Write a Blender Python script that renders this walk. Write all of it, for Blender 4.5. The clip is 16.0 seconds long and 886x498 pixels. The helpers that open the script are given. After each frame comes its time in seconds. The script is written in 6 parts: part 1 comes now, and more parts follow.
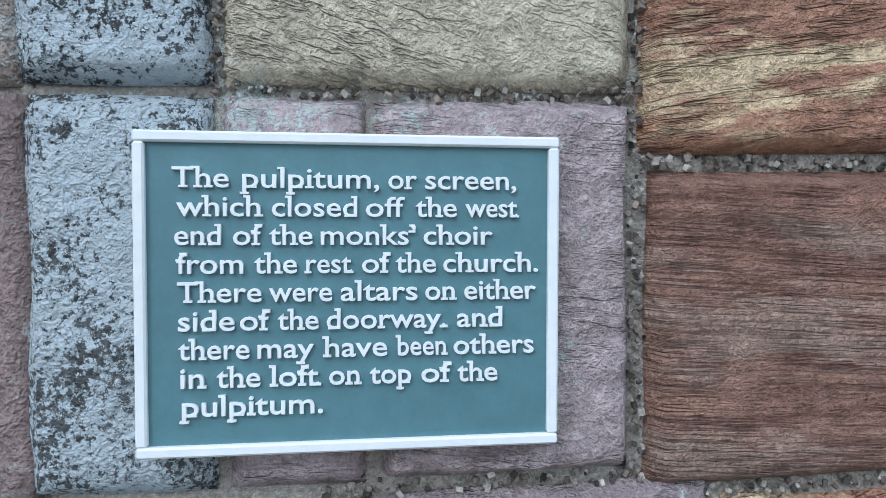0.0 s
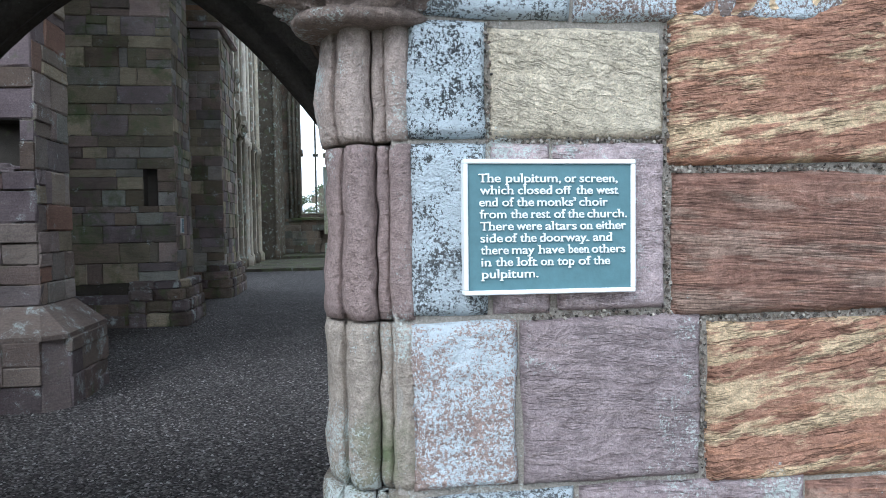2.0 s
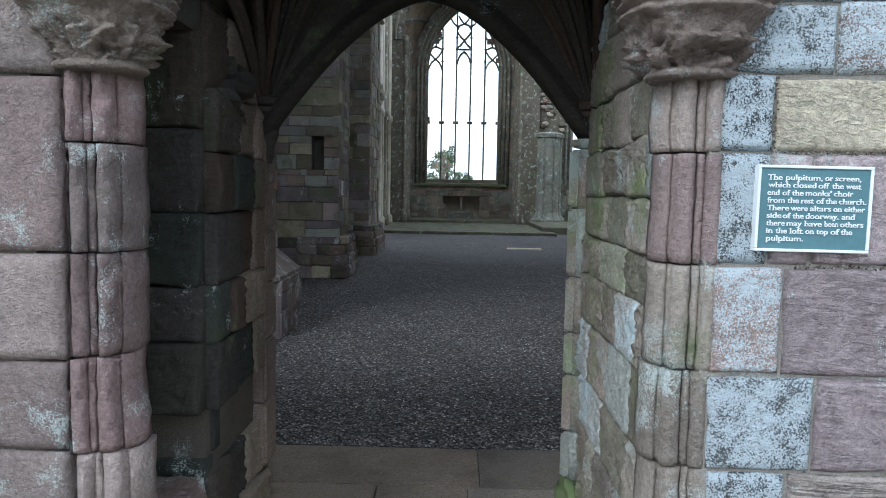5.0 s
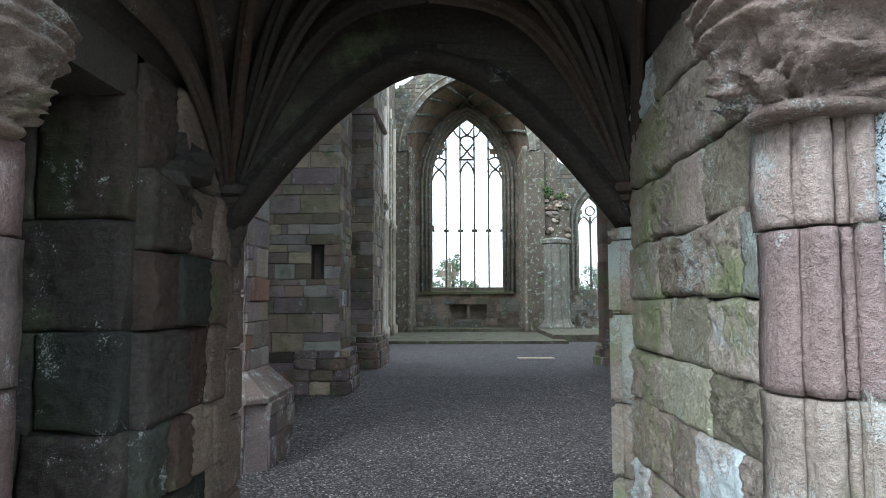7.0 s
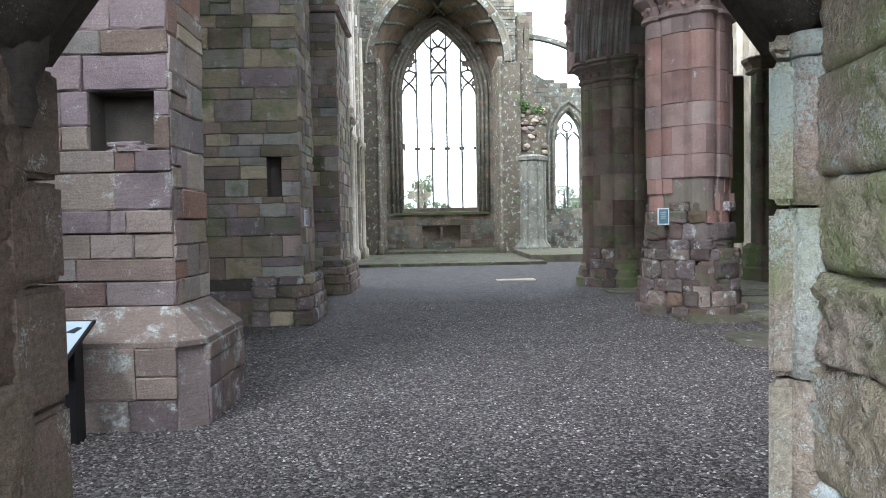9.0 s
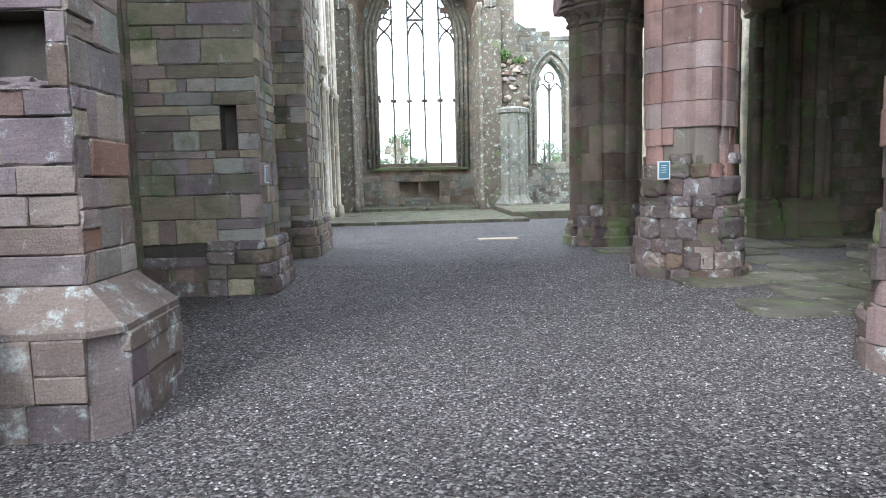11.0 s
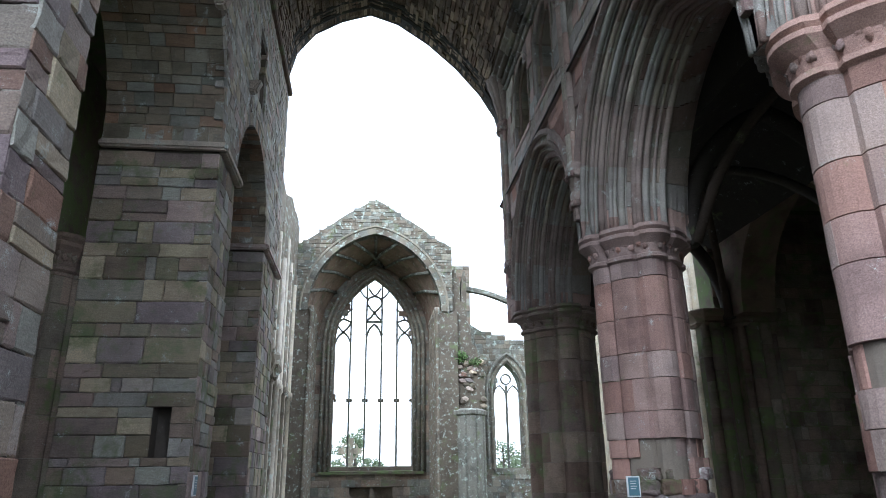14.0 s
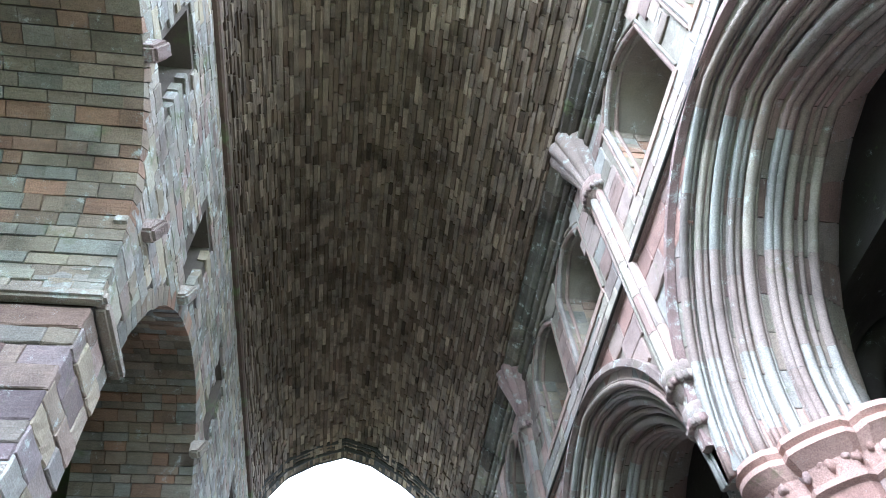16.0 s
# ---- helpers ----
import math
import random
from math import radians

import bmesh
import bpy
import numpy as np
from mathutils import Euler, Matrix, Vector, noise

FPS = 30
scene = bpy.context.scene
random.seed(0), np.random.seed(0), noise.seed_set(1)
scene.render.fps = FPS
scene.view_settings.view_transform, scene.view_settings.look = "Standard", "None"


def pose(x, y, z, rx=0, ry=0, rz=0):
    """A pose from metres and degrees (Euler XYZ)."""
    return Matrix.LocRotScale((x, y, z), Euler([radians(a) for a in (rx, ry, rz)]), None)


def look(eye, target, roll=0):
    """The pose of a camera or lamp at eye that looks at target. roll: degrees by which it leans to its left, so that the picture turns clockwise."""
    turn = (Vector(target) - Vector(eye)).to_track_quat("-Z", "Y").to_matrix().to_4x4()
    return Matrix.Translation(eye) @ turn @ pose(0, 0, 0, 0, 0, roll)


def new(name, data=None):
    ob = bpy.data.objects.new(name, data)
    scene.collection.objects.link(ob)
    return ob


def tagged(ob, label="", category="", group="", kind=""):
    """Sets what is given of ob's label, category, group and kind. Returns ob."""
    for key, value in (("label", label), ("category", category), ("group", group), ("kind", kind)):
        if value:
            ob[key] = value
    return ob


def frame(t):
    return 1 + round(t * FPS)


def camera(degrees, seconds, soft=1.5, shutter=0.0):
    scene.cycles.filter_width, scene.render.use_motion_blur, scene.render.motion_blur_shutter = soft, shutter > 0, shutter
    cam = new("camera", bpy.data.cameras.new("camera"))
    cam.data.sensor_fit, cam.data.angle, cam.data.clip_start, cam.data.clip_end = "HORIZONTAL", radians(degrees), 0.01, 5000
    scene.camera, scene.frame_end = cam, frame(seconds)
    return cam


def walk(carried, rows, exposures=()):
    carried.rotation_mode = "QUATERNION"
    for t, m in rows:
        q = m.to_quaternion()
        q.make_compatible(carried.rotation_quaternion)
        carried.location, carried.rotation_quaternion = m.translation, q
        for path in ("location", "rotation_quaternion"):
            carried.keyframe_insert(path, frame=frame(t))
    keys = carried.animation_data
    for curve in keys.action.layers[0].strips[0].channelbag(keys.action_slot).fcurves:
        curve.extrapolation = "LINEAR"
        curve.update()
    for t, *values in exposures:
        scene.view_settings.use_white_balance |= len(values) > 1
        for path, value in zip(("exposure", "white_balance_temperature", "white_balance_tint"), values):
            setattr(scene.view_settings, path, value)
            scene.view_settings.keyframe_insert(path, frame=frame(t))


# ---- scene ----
cam = camera(65.9, 16.0, soft=0.75)
# seconds, x, y, z, yaw, pitch, roll
PATH = [
    (0, 1.218, -0.528, 1.620, -7.39, -1.96, 0.28),
    (0.5, 1.171, -0.604, 1.624, -7.78, -2.45, 0.64),
    (1, 1.110, -0.759, 1.611, -8.63, -2.25, 0.85),
    (1.5, 1.027, -0.998, 1.587, -8.94, -1.83, 1.07),
    (2, 0.868, -1.165, 1.578, -8.12, -2.06, 0.98),
    (2.5, 0.606, -1.327, 1.550, -4.76, -4.53, 0.64),
    (3, 0.498, -1.461, 1.508, -2.60, -7.27, 0.46),
    (3.5, 0.449, -1.620, 1.472, -0.47, -10.38, -0.18),
    (4, 0.332, -1.782, 1.421, 0.64, -12.08, -0.43),
    (4.5, 0.287, -1.853, 1.498, 1.17, -9.31, -0.94),
    (5, 0.262, -1.875, 1.600, 1.11, -4.79, -1.03),
    (5.2, 0.257, -1.878, 1.632, 1.15, -2.45, -0.95),
    (7.3, 0.239, -1.017, 1.577, 1.69, 4.32, 0.26),
    (7.5, 0.214, -0.888, 1.569, 1.76, 3.34, 0.25),
    (8, 0.202, -0.563, 1.537, 0.91, 0.93, 0.62),
    (8.5, 0.209, -0.241, 1.534, 0.07, -0.90, 0.87),
    (9, 0.157, 0.082, 1.516, -0.77, -2.21, 1.02),
    (9.5, 0.148, 0.344, 1.505, -1.28, -3.67, 1.24),
    (11.8, 0.216, 1.393, 1.541, -3.43, -6.12, 1.03),
    (12, 0.221, 1.434, 1.549, -3.65, -5.11, 0.91),
    (12.5, 0.224, 1.526, 1.589, -4.12, -1.45, 0.53),
    (13, 0.250, 1.570, 1.629, -4.68, 3.37, 0.18),
    (13.5, 0.257, 1.571, 1.650, -5.51, 10.11, 0.10),
    (14, 0.264, 1.562, 1.666, -6.14, 18.62, 0.72),
    (14.5, 0.269, 1.555, 1.674, -6.33, 29.24, 1.64),
    (15, 0.273, 1.541, 1.679, -6.22, 40.31, 2.50),
    (15.5, 0.274, 1.527, 1.681, -6.06, 48.61, 3.28),
    (16, 0.279, 1.516, 1.680, -6.87, 54.18, 3.22),
]
EXPOSURES = [(0, -0.4, 5300, 6), (1.0, -0.3, 5350, 6), (2.0, 0.15, 5450, 7), (3.5, 0.2, 5400, 6), (5.0, -0.05, 5400, 5), (7.5, 0.7, 5600, 7), (9.0, 1.17, 5700, 9), (12.5, 1.65, 5550, 9), (13.0, 1.5, 5550, 9), (13.5, 1.03, 5500, 9), (14.0, 0.82, 5450, 9), (14.5, 0.72, 5400, 9), (15.0, 1.35, 5250, 9), (15.5, 2.2, 5200, 8), (16.0, 2.45, 5150, 8)]
walk(cam, [(t, pose(x, y, z, 90 + pitch, roll, yaw)) for t, x, y, z, yaw, pitch, roll in PATH], EXPOSURES)

# ---- light: an overcast white sky ----
world = bpy.data.worlds.new("overcast_sky")
scene.world = world
world.use_nodes = True
wn = world.node_tree
sky = wn.nodes.new("ShaderNodeTexSky")
sky.sky_type, sky.sun_disc = "NISHITA", False
sky.sun_elevation, sky.sun_rotation = radians(40), radians(217)
sky.air_density, sky.dust_density, sky.ozone_density = 1.0, 4.0, 1.0
cloud = wn.nodes.new("ShaderNodeMixRGB")
cloud.inputs[0].default_value = 0.93
cloud.inputs[2].default_value = (14.0, 14.2, 14.6, 1)
wn.links.new(sky.outputs[0], cloud.inputs[1])
wn.links.new(cloud.outputs[0], wn.nodes["Background"].inputs[0])
wn.nodes["Background"].inputs[1].default_value = 0.12
sun = new("sun", bpy.data.lights.new("sun", "SUN"))
sun.data.energy, sun.data.angle, sun.data.color = 2.1, radians(30), (1, 0.97, 0.93)
sun.matrix_world = look((-9, -12, 12.5), (0, 0, 0))


# ---- materials ----
def nodes_of(name):
    m = bpy.data.materials.new(name)
    m.use_nodes = True
    return m, m.node_tree.nodes, m.node_tree.links, m.node_tree.nodes["Principled BSDF"]


def noise_node(N, L, vec, scale, detail=4.0, rough=0.6):
    n = N.new("ShaderNodeTexNoise")
    n.inputs["Scale"].default_value, n.inputs["Detail"].default_value, n.inputs["Roughness"].default_value = scale, detail, rough
    L.new(vec, n.inputs["Vector"])
    return n.outputs["Fac"]


def steps(N, L, fac, stops):
    r = N.new("ShaderNodeValToRGB")
    while len(r.color_ramp.elements) < len(stops):
        r.color_ramp.elements.new(0.5)
    for e, (p, c) in zip(r.color_ramp.elements, stops):
        e.position, e.color = p, (*c, 1) if len(c) == 3 else c
    L.new(fac, r.inputs[0])
    return r


def grey(v):
    return (v, v, v)


def blend(N, L, kind, fac, a, b):
    m = N.new("ShaderNodeMixRGB")
    m.blend_type = kind
    for i, v in ((0, fac), (1, a), (2, b)):
        if isinstance(v, bpy.types.NodeSocket):
            L.new(v, m.inputs[i])
        else:
            m.inputs[i].default_value = v if i == 0 else (*v, 1)
    return m.outputs[0]


def stone_mat(name, palette, lichen=0.2, moss=0.15, strata=0.3, stain=0.4, island=False, bump=0.5, black=0.0,
              lichen_col=(0.58, 0.63, 0.60), moss_col=(0.145, 0.185, 0.085), tilt=0.15, grain=70.0, lichen_scale=5.0, speck=0.55, streak=None, lines=0.0, run=(1.0, 1.0, 0.085)):
    """Weathered sandstone: a palette told apart stone by stone, grain, bedding, lichen, algae and dark stains."""
    m, N, L, P = nodes_of(name)
    geo = N.new("ShaderNodeNewGeometry")
    if island:
        rnd = geo.outputs["Random Per Island"]
    else:
        rnd = N.new("ShaderNodeObjectInfo").outputs["Random"]
    pos = geo.outputs["Position"]
    n = len(palette)
    ramp = steps(N, L, rnd, [((i + 0.0) / n, c) for i, c in enumerate(palette)])
    ramp.color_ramp.interpolation = "LINEAR"
    col = ramp.outputs[0]
    # brightness jitter from stone to stone
    jit = N.new("ShaderNodeMath")
    jit.operation = "MULTIPLY"
    jit.inputs[1].default_value = 17.31
    L.new(rnd, jit.inputs[0])
    fr = N.new("ShaderNodeMath")
    fr.operation = "FRACT"
    L.new(jit.outputs[0], fr.inputs[0])
    col = blend(N, L, "MULTIPLY", 1.0, col, steps(N, L, fr.outputs[0], [(0, grey(0.72)), (1, grey(1.18))]).outputs[0])
    # bedding planes
    mp = N.new("ShaderNodeMapping")
    mp.inputs["Rotation"].default_value = (0.05, tilt, 0.3)
    mp.inputs["Scale"].default_value = (1.0, 1.0, 12.0)
    add = N.new("ShaderNodeVectorMath")
    add.operation = "ADD"
    comb = N.new("ShaderNodeCombineXYZ")
    L.new(jit.outputs[0], comb.inputs[0])
    L.new(pos, add.inputs[0])
    L.new(comb.outputs[0], add.inputs[1])
    L.new(add.outputs[0], mp.inputs["Vector"])
    bed = noise_node(N, L, mp.outputs[0], 6.0, 5, 0.62)
    col = blend(N, L, "MULTIPLY", strata, col, steps(N, L, bed, [(0.32, (0.55, 0.45, 0.42)), (0.5, grey(1.0)), (0.68, (1.35, 1.25, 1.1))]).outputs[0])
    if streak:
        mp2 = N.new("ShaderNodeMapping")
        mp2.vector_type = "TEXTURE"
        mp2.inputs["Rotation"].default_value = (0.0, tilt, 0.0)
        mp2.inputs["Scale"].default_value = (0.8, 0.8, 0.16)
        L.new(add.outputs[0], mp2.inputs["Vector"])
        sk = noise_node(N, L, mp2.outputs[0], 2.6, 7, 0.7)
        col = blend(N, L, "MIX", steps(N, L, sk, [(0.495, grey(0)), (0.56, grey(0.92))]).outputs[0], col, streak)
    vein = None
    if lines:
        # thin open bedding cracks that wander and die out
        mp3 = N.new("ShaderNodeMapping")
        mp3.vector_type = "TEXTURE"
        mp3.inputs["Rotation"].default_value = (0.0, tilt, 0.0)
        mp3.inputs["Scale"].default_value = run
        L.new(add.outputs[0], mp3.inputs["Vector"])
        ln = noise_node(N, L, mp3.outputs[0], 4.2, 4, 0.62)
        vein = steps(N, L, ln, [(0.455, grey(1)), (0.492, grey(0.25)), (0.502, grey(0.2)), (0.515, grey(1.0))]).outputs[0]
        gap = steps(N, L, noise_node(N, L, pos, 7.0, 3, 0.6), [(0.4, grey(0)), (0.55, grey(1))]).outputs[0]
        vein = blend(N, L, "MIX", gap, (1, 1, 1), vein)
        col = blend(N, L, "MULTIPLY", lines, col, vein)
    # weathering at two scales
    big = noise_node(N, L, pos, 1.7, 5, 0.6)
    col = blend(N, L, "MULTIPLY", stain, col, steps(N, L, big, [(0.3, (0.42, 0.41, 0.42)), (0.52, grey(1.0)), (0.75, (1.2, 1.16, 1.1))]).outputs[0])
    fine = noise_node(N, L, pos, grain, 3, 0.7)
    col = blend(N, L, "MULTIPLY", 0.55, col, steps(N, L, fine, [(0.3, grey(0.5)), (0.7, grey(1.4))]).outputs[0])
    fine2 = noise_node(N, L, pos, 300, 3, 0.75)
    col = blend(N, L, "MULTIPLY", 0.5, col, steps(N, L, fine2, [(0.3, grey(0.5)), (0.68, grey(1.4))]).outputs[0])
    if moss > 0:
        mo = noise_node(N, L, pos, 2.3, 6, 0.7)
        mk = steps(N, L, mo, [(0.66 - moss * 0.5, grey(0)), (0.8 - moss * 0.45, grey(0.85))]).outputs[0]
        col = blend(N, L, "MIX", mk, col, moss_col)
    if lichen > 0:
        la = noise_node(N, L, pos, lichen_scale, 8, 0.72)
        lb = noise_node(N, L, pos, 170.0, 4, 0.75)
        lm = N.new("ShaderNodeMath")
        lm.operation = "MULTIPLY_ADD"
        lm.inputs[1].default_value = speck
        L.new(lb, lm.inputs[0])
        L.new(la, lm.inputs[2])
        lo = 0.98 - lichen * 0.42 + (speck - 0.55) * 0.5
        half_ = N.new("ShaderNodeMath")
        half_.operation = "MULTIPLY"
        half_.inputs[1].default_value = 0.5
        L.new(lm.outputs[0], half_.inputs[0])
        lk = steps(N, L, half_.outputs[0], [(lo / 2, grey(0)), (lo / 2 + 0.04, grey(0.92))]).outputs[0]
        col = blend(N, L, "MIX", lk, col, lichen_col)
    if black > 0:
        ba = noise_node(N, L, pos, 9.0, 8, 0.75)
        bk = steps(N, L, ba, [(0.70 - black * 0.25, grey(0)), (0.76 - black * 0.25, grey(0.9))]).outputs[0]
        col = blend(N, L, "MIX", bk, col, (0.035, 0.04, 0.042))
    L.new(col, P.inputs["Base Color"])
    P.inputs["Roughness"].default_value = 0.92
    P.inputs["Specular IOR Level"].default_value = 0.22
    hb = blend(N, L, "MIX", min(0.95, 1.0 - 0.75 * strata), bed, fine)
    hb = blend(N, L, "MIX", 0.25, hb, fine2)
    hb = blend(N, L, "MIX", 0.3, hb, noise_node(N, L, pos, 16, 6, 0.7))
    if vein:
        hb = blend(N, L, "MULTIPLY", 0.5, hb, vein)
    bp = N.new("ShaderNodeBump")
    bp.inputs["Strength"].default_value, bp.inputs["Distance"].default_value = bump, 0.045
    L.new(hb, bp.inputs["Height"])
    L.new(bp.outputs[0], P.inputs["Normal"])
    return m


def plain_mat(name, color, rough=0.6, metal=0.0, grain=30.0, vary=0.3, bump=0.1):
    m, N, L, P = nodes_of(name)
    pos = N.new("ShaderNodeNewGeometry").outputs["Position"]
    f = noise_node(N, L, pos, grain, 5, 0.65)
    b = noise_node(N, L, pos, grain * 0.1, 3, 0.6)
    col = blend(N, L, "MULTIPLY", vary, color, steps(N, L, f, [(0.3, grey(0.55)), (0.7, grey(1.35))]).outputs[0])
    col = blend(N, L, "MULTIPLY", vary, col, steps(N, L, b, [(0.3, grey(0.7)), (0.7, grey(1.2))]).outputs[0])
    L.new(col, P.inputs["Base Color"])
    P.inputs["Roughness"].default_value, P.inputs["Metallic"].default_value = rough, metal
    bp = N.new("ShaderNodeBump")
    bp.inputs["Strength"].default_value, bp.inputs["Distance"].default_value = bump, 0.01
    L.new(f, bp.inputs["Height"])
    L.new(bp.outputs[0], P.inputs["Normal"])
    return m


PURPLE, RED, BUFF, GREYG, BROWN, PINK = (0.31, 0.255, 0.26), (0.33, 0.205, 0.155), (0.52, 0.45, 0.32), (0.40, 0.40, 0.35), (0.31, 0.245, 0.19), (0.42, 0.325, 0.295)
MIXED = [BROWN, PURPLE, GREYG, PURPLE, BUFF, PURPLE, BUFF, PINK, GREYG, RED]
M_MIXED = stone_mat("mixed_sandstone", MIXED, lichen=0.22, moss=0.14)
M_PURPLEMIX = stone_mat("purple_and_brown_sandstone", [(0.25, 0.20, 0.215), (0.23, 0.175, 0.14), (0.22, 0.18, 0.19), (0.34, 0.29, 0.215), (0.24, 0.19, 0.20), (0.26, 0.17, 0.135), (0.27, 0.25, 0.22), (0.23, 0.185, 0.19)], lichen=0.18, moss=0.1, stain=0.5)
M_MIXED_I = stone_mat("mixed_sandstone_wall", MIXED, lichen=0.25, moss=0.14, island=True)
M_NORTH = stone_mat("mossy_sandstone", [BROWN, GREYG, PURPLE, (0.25, 0.24, 0.16), BROWN, PINK, GREYG, PURPLE, BROWN, BUFF], lichen=0.18, moss=0.3, stain=0.7)
NUP = [(0.36, 0.36, 0.31), (0.30, 0.25, 0.20), (0.42, 0.41, 0.36), (0.40, 0.30, 0.26), (0.36, 0.36, 0.30), (0.44, 0.38, 0.27), (0.35, 0.33, 0.30)]
M_NUP = stone_mat("upper_wall_sandstone", NUP, lichen=0.32, moss=0.2, stain=0.7)
M_NUP_I = stone_mat("upper_wall_sandstone_small", NUP, lichen=0.32, moss=0.2, stain=0.7, island=True)
M_REVEAL = stone_mat("reveal_sandstone", [(0.33, 0.28, 0.21), (0.29, 0.25, 0.20), (0.36, 0.32, 0.24), (0.30, 0.26, 0.20), (0.40, 0.25, 0.17), (0.33, 0.30, 0.24), (0.31, 0.31, 0.27)], lichen=0.22, moss=0.1, stain=0.7, island=True, bump=0.8)
M_PINK = stone_mat("pink_sandstone", [(0.36, 0.275, 0.25), (0.34, 0.20, 0.165), (0.37, 0.295, 0.265), (0.35, 0.27, 0.25), (0.30, 0.215, 0.20), (0.36, 0.225, 0.19)], lichen=0.14, moss=0.06, strata=0.15, stain=0.6)
M_PINK_I = stone_mat("pink_sandstone_arch", [(0.33, 0.245, 0.22), (0.36, 0.315, 0.285), (0.31, 0.31, 0.29), (0.34, 0.25, 0.225), (0.36, 0.26, 0.225), (0.35, 0.32, 0.27)], lichen=0.2, moss=0.1, strata=0.12, island=True, stain=0.6)
M_DARKPIER = stone_mat("brown_sandstone", [BROWN, (0.17, 0.12, 0.095), (0.22, 0.16, 0.12), (0.19, 0.15, 0.13), (0.23, 0.19, 0.15)], lichen=0.1, moss=0.3, stain=0.7)
M_DARKPIER_I = stone_mat("brown_sandstone_wall", [BROWN, (0.17, 0.12, 0.095), (0.24, 0.17, 0.12), (0.19, 0.15, 0.13)], lichen=0.1, moss=0.38, island=True, stain=0.8)
M_AISLE = stone_mat("damp_aisle_stone", [(0.25, 0.20, 0.16), (0.29, 0.22, 0.18), (0.22, 0.175, 0.14), (0.27, 0.24, 0.19)], lichen=0.12, moss=0.3, stain=0.8, moss_col=(0.10, 0.15, 0.05))
M_GREEN = stone_mat("green_damp_sandstone", [(0.23, 0.215, 0.15), (0.27, 0.23, 0.175), (0.21, 0.18, 0.14)], lichen=0.15, moss=0.5, island=True, moss_col=(0.15, 0.21, 0.08))
M_EAST = stone_mat("pale_lichened_sandstone", [(0.24, 0.23, 0.19), (0.20, 0.205, 0.18), (0.27, 0.25, 0.195), (0.18, 0.155, 0.12)], stain=0.7, lichen=0.36, moss=0.2, island=True, lichen_col=(0.47, 0.54, 0.48), speck=0.3)
M_EASTB = stone_mat("brown_weathered_east_stone", [(0.27, 0.22, 0.165), (0.22, 0.185, 0.15), (0.30, 0.25, 0.19), (0.24, 0.17, 0.125), (0.25, 0.25, 0.21)], lichen=0.24, moss=0.2, stain=0.8, island=True, lichen_col=(0.42, 0.48, 0.43), speck=0.3)
M_SHAFT = stone_mat("pale_shaft_stone", [(0.60, 0.53, 0.40), (0.50, 0.46, 0.37), (0.64, 0.58, 0.48)], lichen=0.3, moss=0.12, stain=0.7)
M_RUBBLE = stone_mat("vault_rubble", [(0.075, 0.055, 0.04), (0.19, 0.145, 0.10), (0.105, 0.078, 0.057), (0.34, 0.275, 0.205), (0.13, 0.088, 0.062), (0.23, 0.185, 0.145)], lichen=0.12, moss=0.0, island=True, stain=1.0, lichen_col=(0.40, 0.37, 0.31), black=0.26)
M_PALEPINK = stone_mat("pale_pink_ashlar", [(0.34, 0.26, 0.235), (0.37, 0.325, 0.295), (0.34, 0.34, 0.325), (0.36, 0.29, 0.26), (0.38, 0.345, 0.29)], lichen=0.2, moss=0.08, strata=0.1, stain=0.5)
M_CORNICE = stone_mat("sooty_cornice_stone", [(0.12, 0.11, 0.095), (0.20, 0.18, 0.145), (0.15, 0.15, 0.13), (0.10, 0.085, 0.07)], lichen=0.25, moss=0.15, stain=0.9, island=True, black=0.3)
M_MORTAR = stone_mat("old_mortar", [(0.22, 0.19, 0.16), (0.25, 0.22, 0.18)], lichen=0.15, moss=0.1, strata=0.0, grain=120)
M_JOINT = stone_mat("pebbly_mortar", [(0.30, 0.28, 0.25), (0.33, 0.30, 0.26)], lichen=0.3, moss=0.1, strata=0.0, grain=160, black=0.35)
M_MORTAR_DARK = stone_mat("dark_mortar", [(0.11, 0.10, 0.085), (0.13, 0.11, 0.09)], lichen=0.1, moss=0.15, strata=0.0, grain=120)
# shade of the passage, aisle vault and end arch is put into this colour
M_SHADED = stone_mat("shaded_sandstone", [(0.075, 0.060, 0.050), (0.09, 0.064, 0.05), (0.06, 0.058, 0.053), (0.07, 0.062, 0.055)], lichen=0.12, moss=0.1)
# green-grown passage stone, its colours darkened for the shade inside
M_SHADED_GREEN = stone_mat("shaded_green_passage_stone", [(0.055, 0.058, 0.05), (0.08, 0.064, 0.052), (0.06, 0.066, 0.056)], lichen=0.16, moss=0.22, moss_col=(0.045, 0.06, 0.028))
M_GREYBED = stone_mat("grey_bedded_stone", [(0.50, 0.44, 0.38), (0.46, 0.40, 0.36)], lichen=0.25, moss=0.0, strata=0.4, bump=1.0, tilt=0.06, lines=0.6, run=(1.2, 1.2, 0.05))
M_LICHEN = stone_mat("lichened_stone", [(0.10, 0.11, 0.115), (0.13, 0.135, 0.135)], lichen=0.70, moss=0.05, strata=0.0, black=0.42, lichen_col=(0.62, 0.69, 0.73), lichen_scale=13.0, speck=1.2, bump=0.9)
M_HALFLICHEN = stone_mat("half_lichened_stone", [(0.32, 0.25, 0.22), (0.35, 0.26, 0.225)], lichen=0.56, moss=0.05, strata=0.1, black=0.1, lichen_col=(0.62, 0.69, 0.73), lichen_scale=4.0, speck=0.9, bump=0.8)
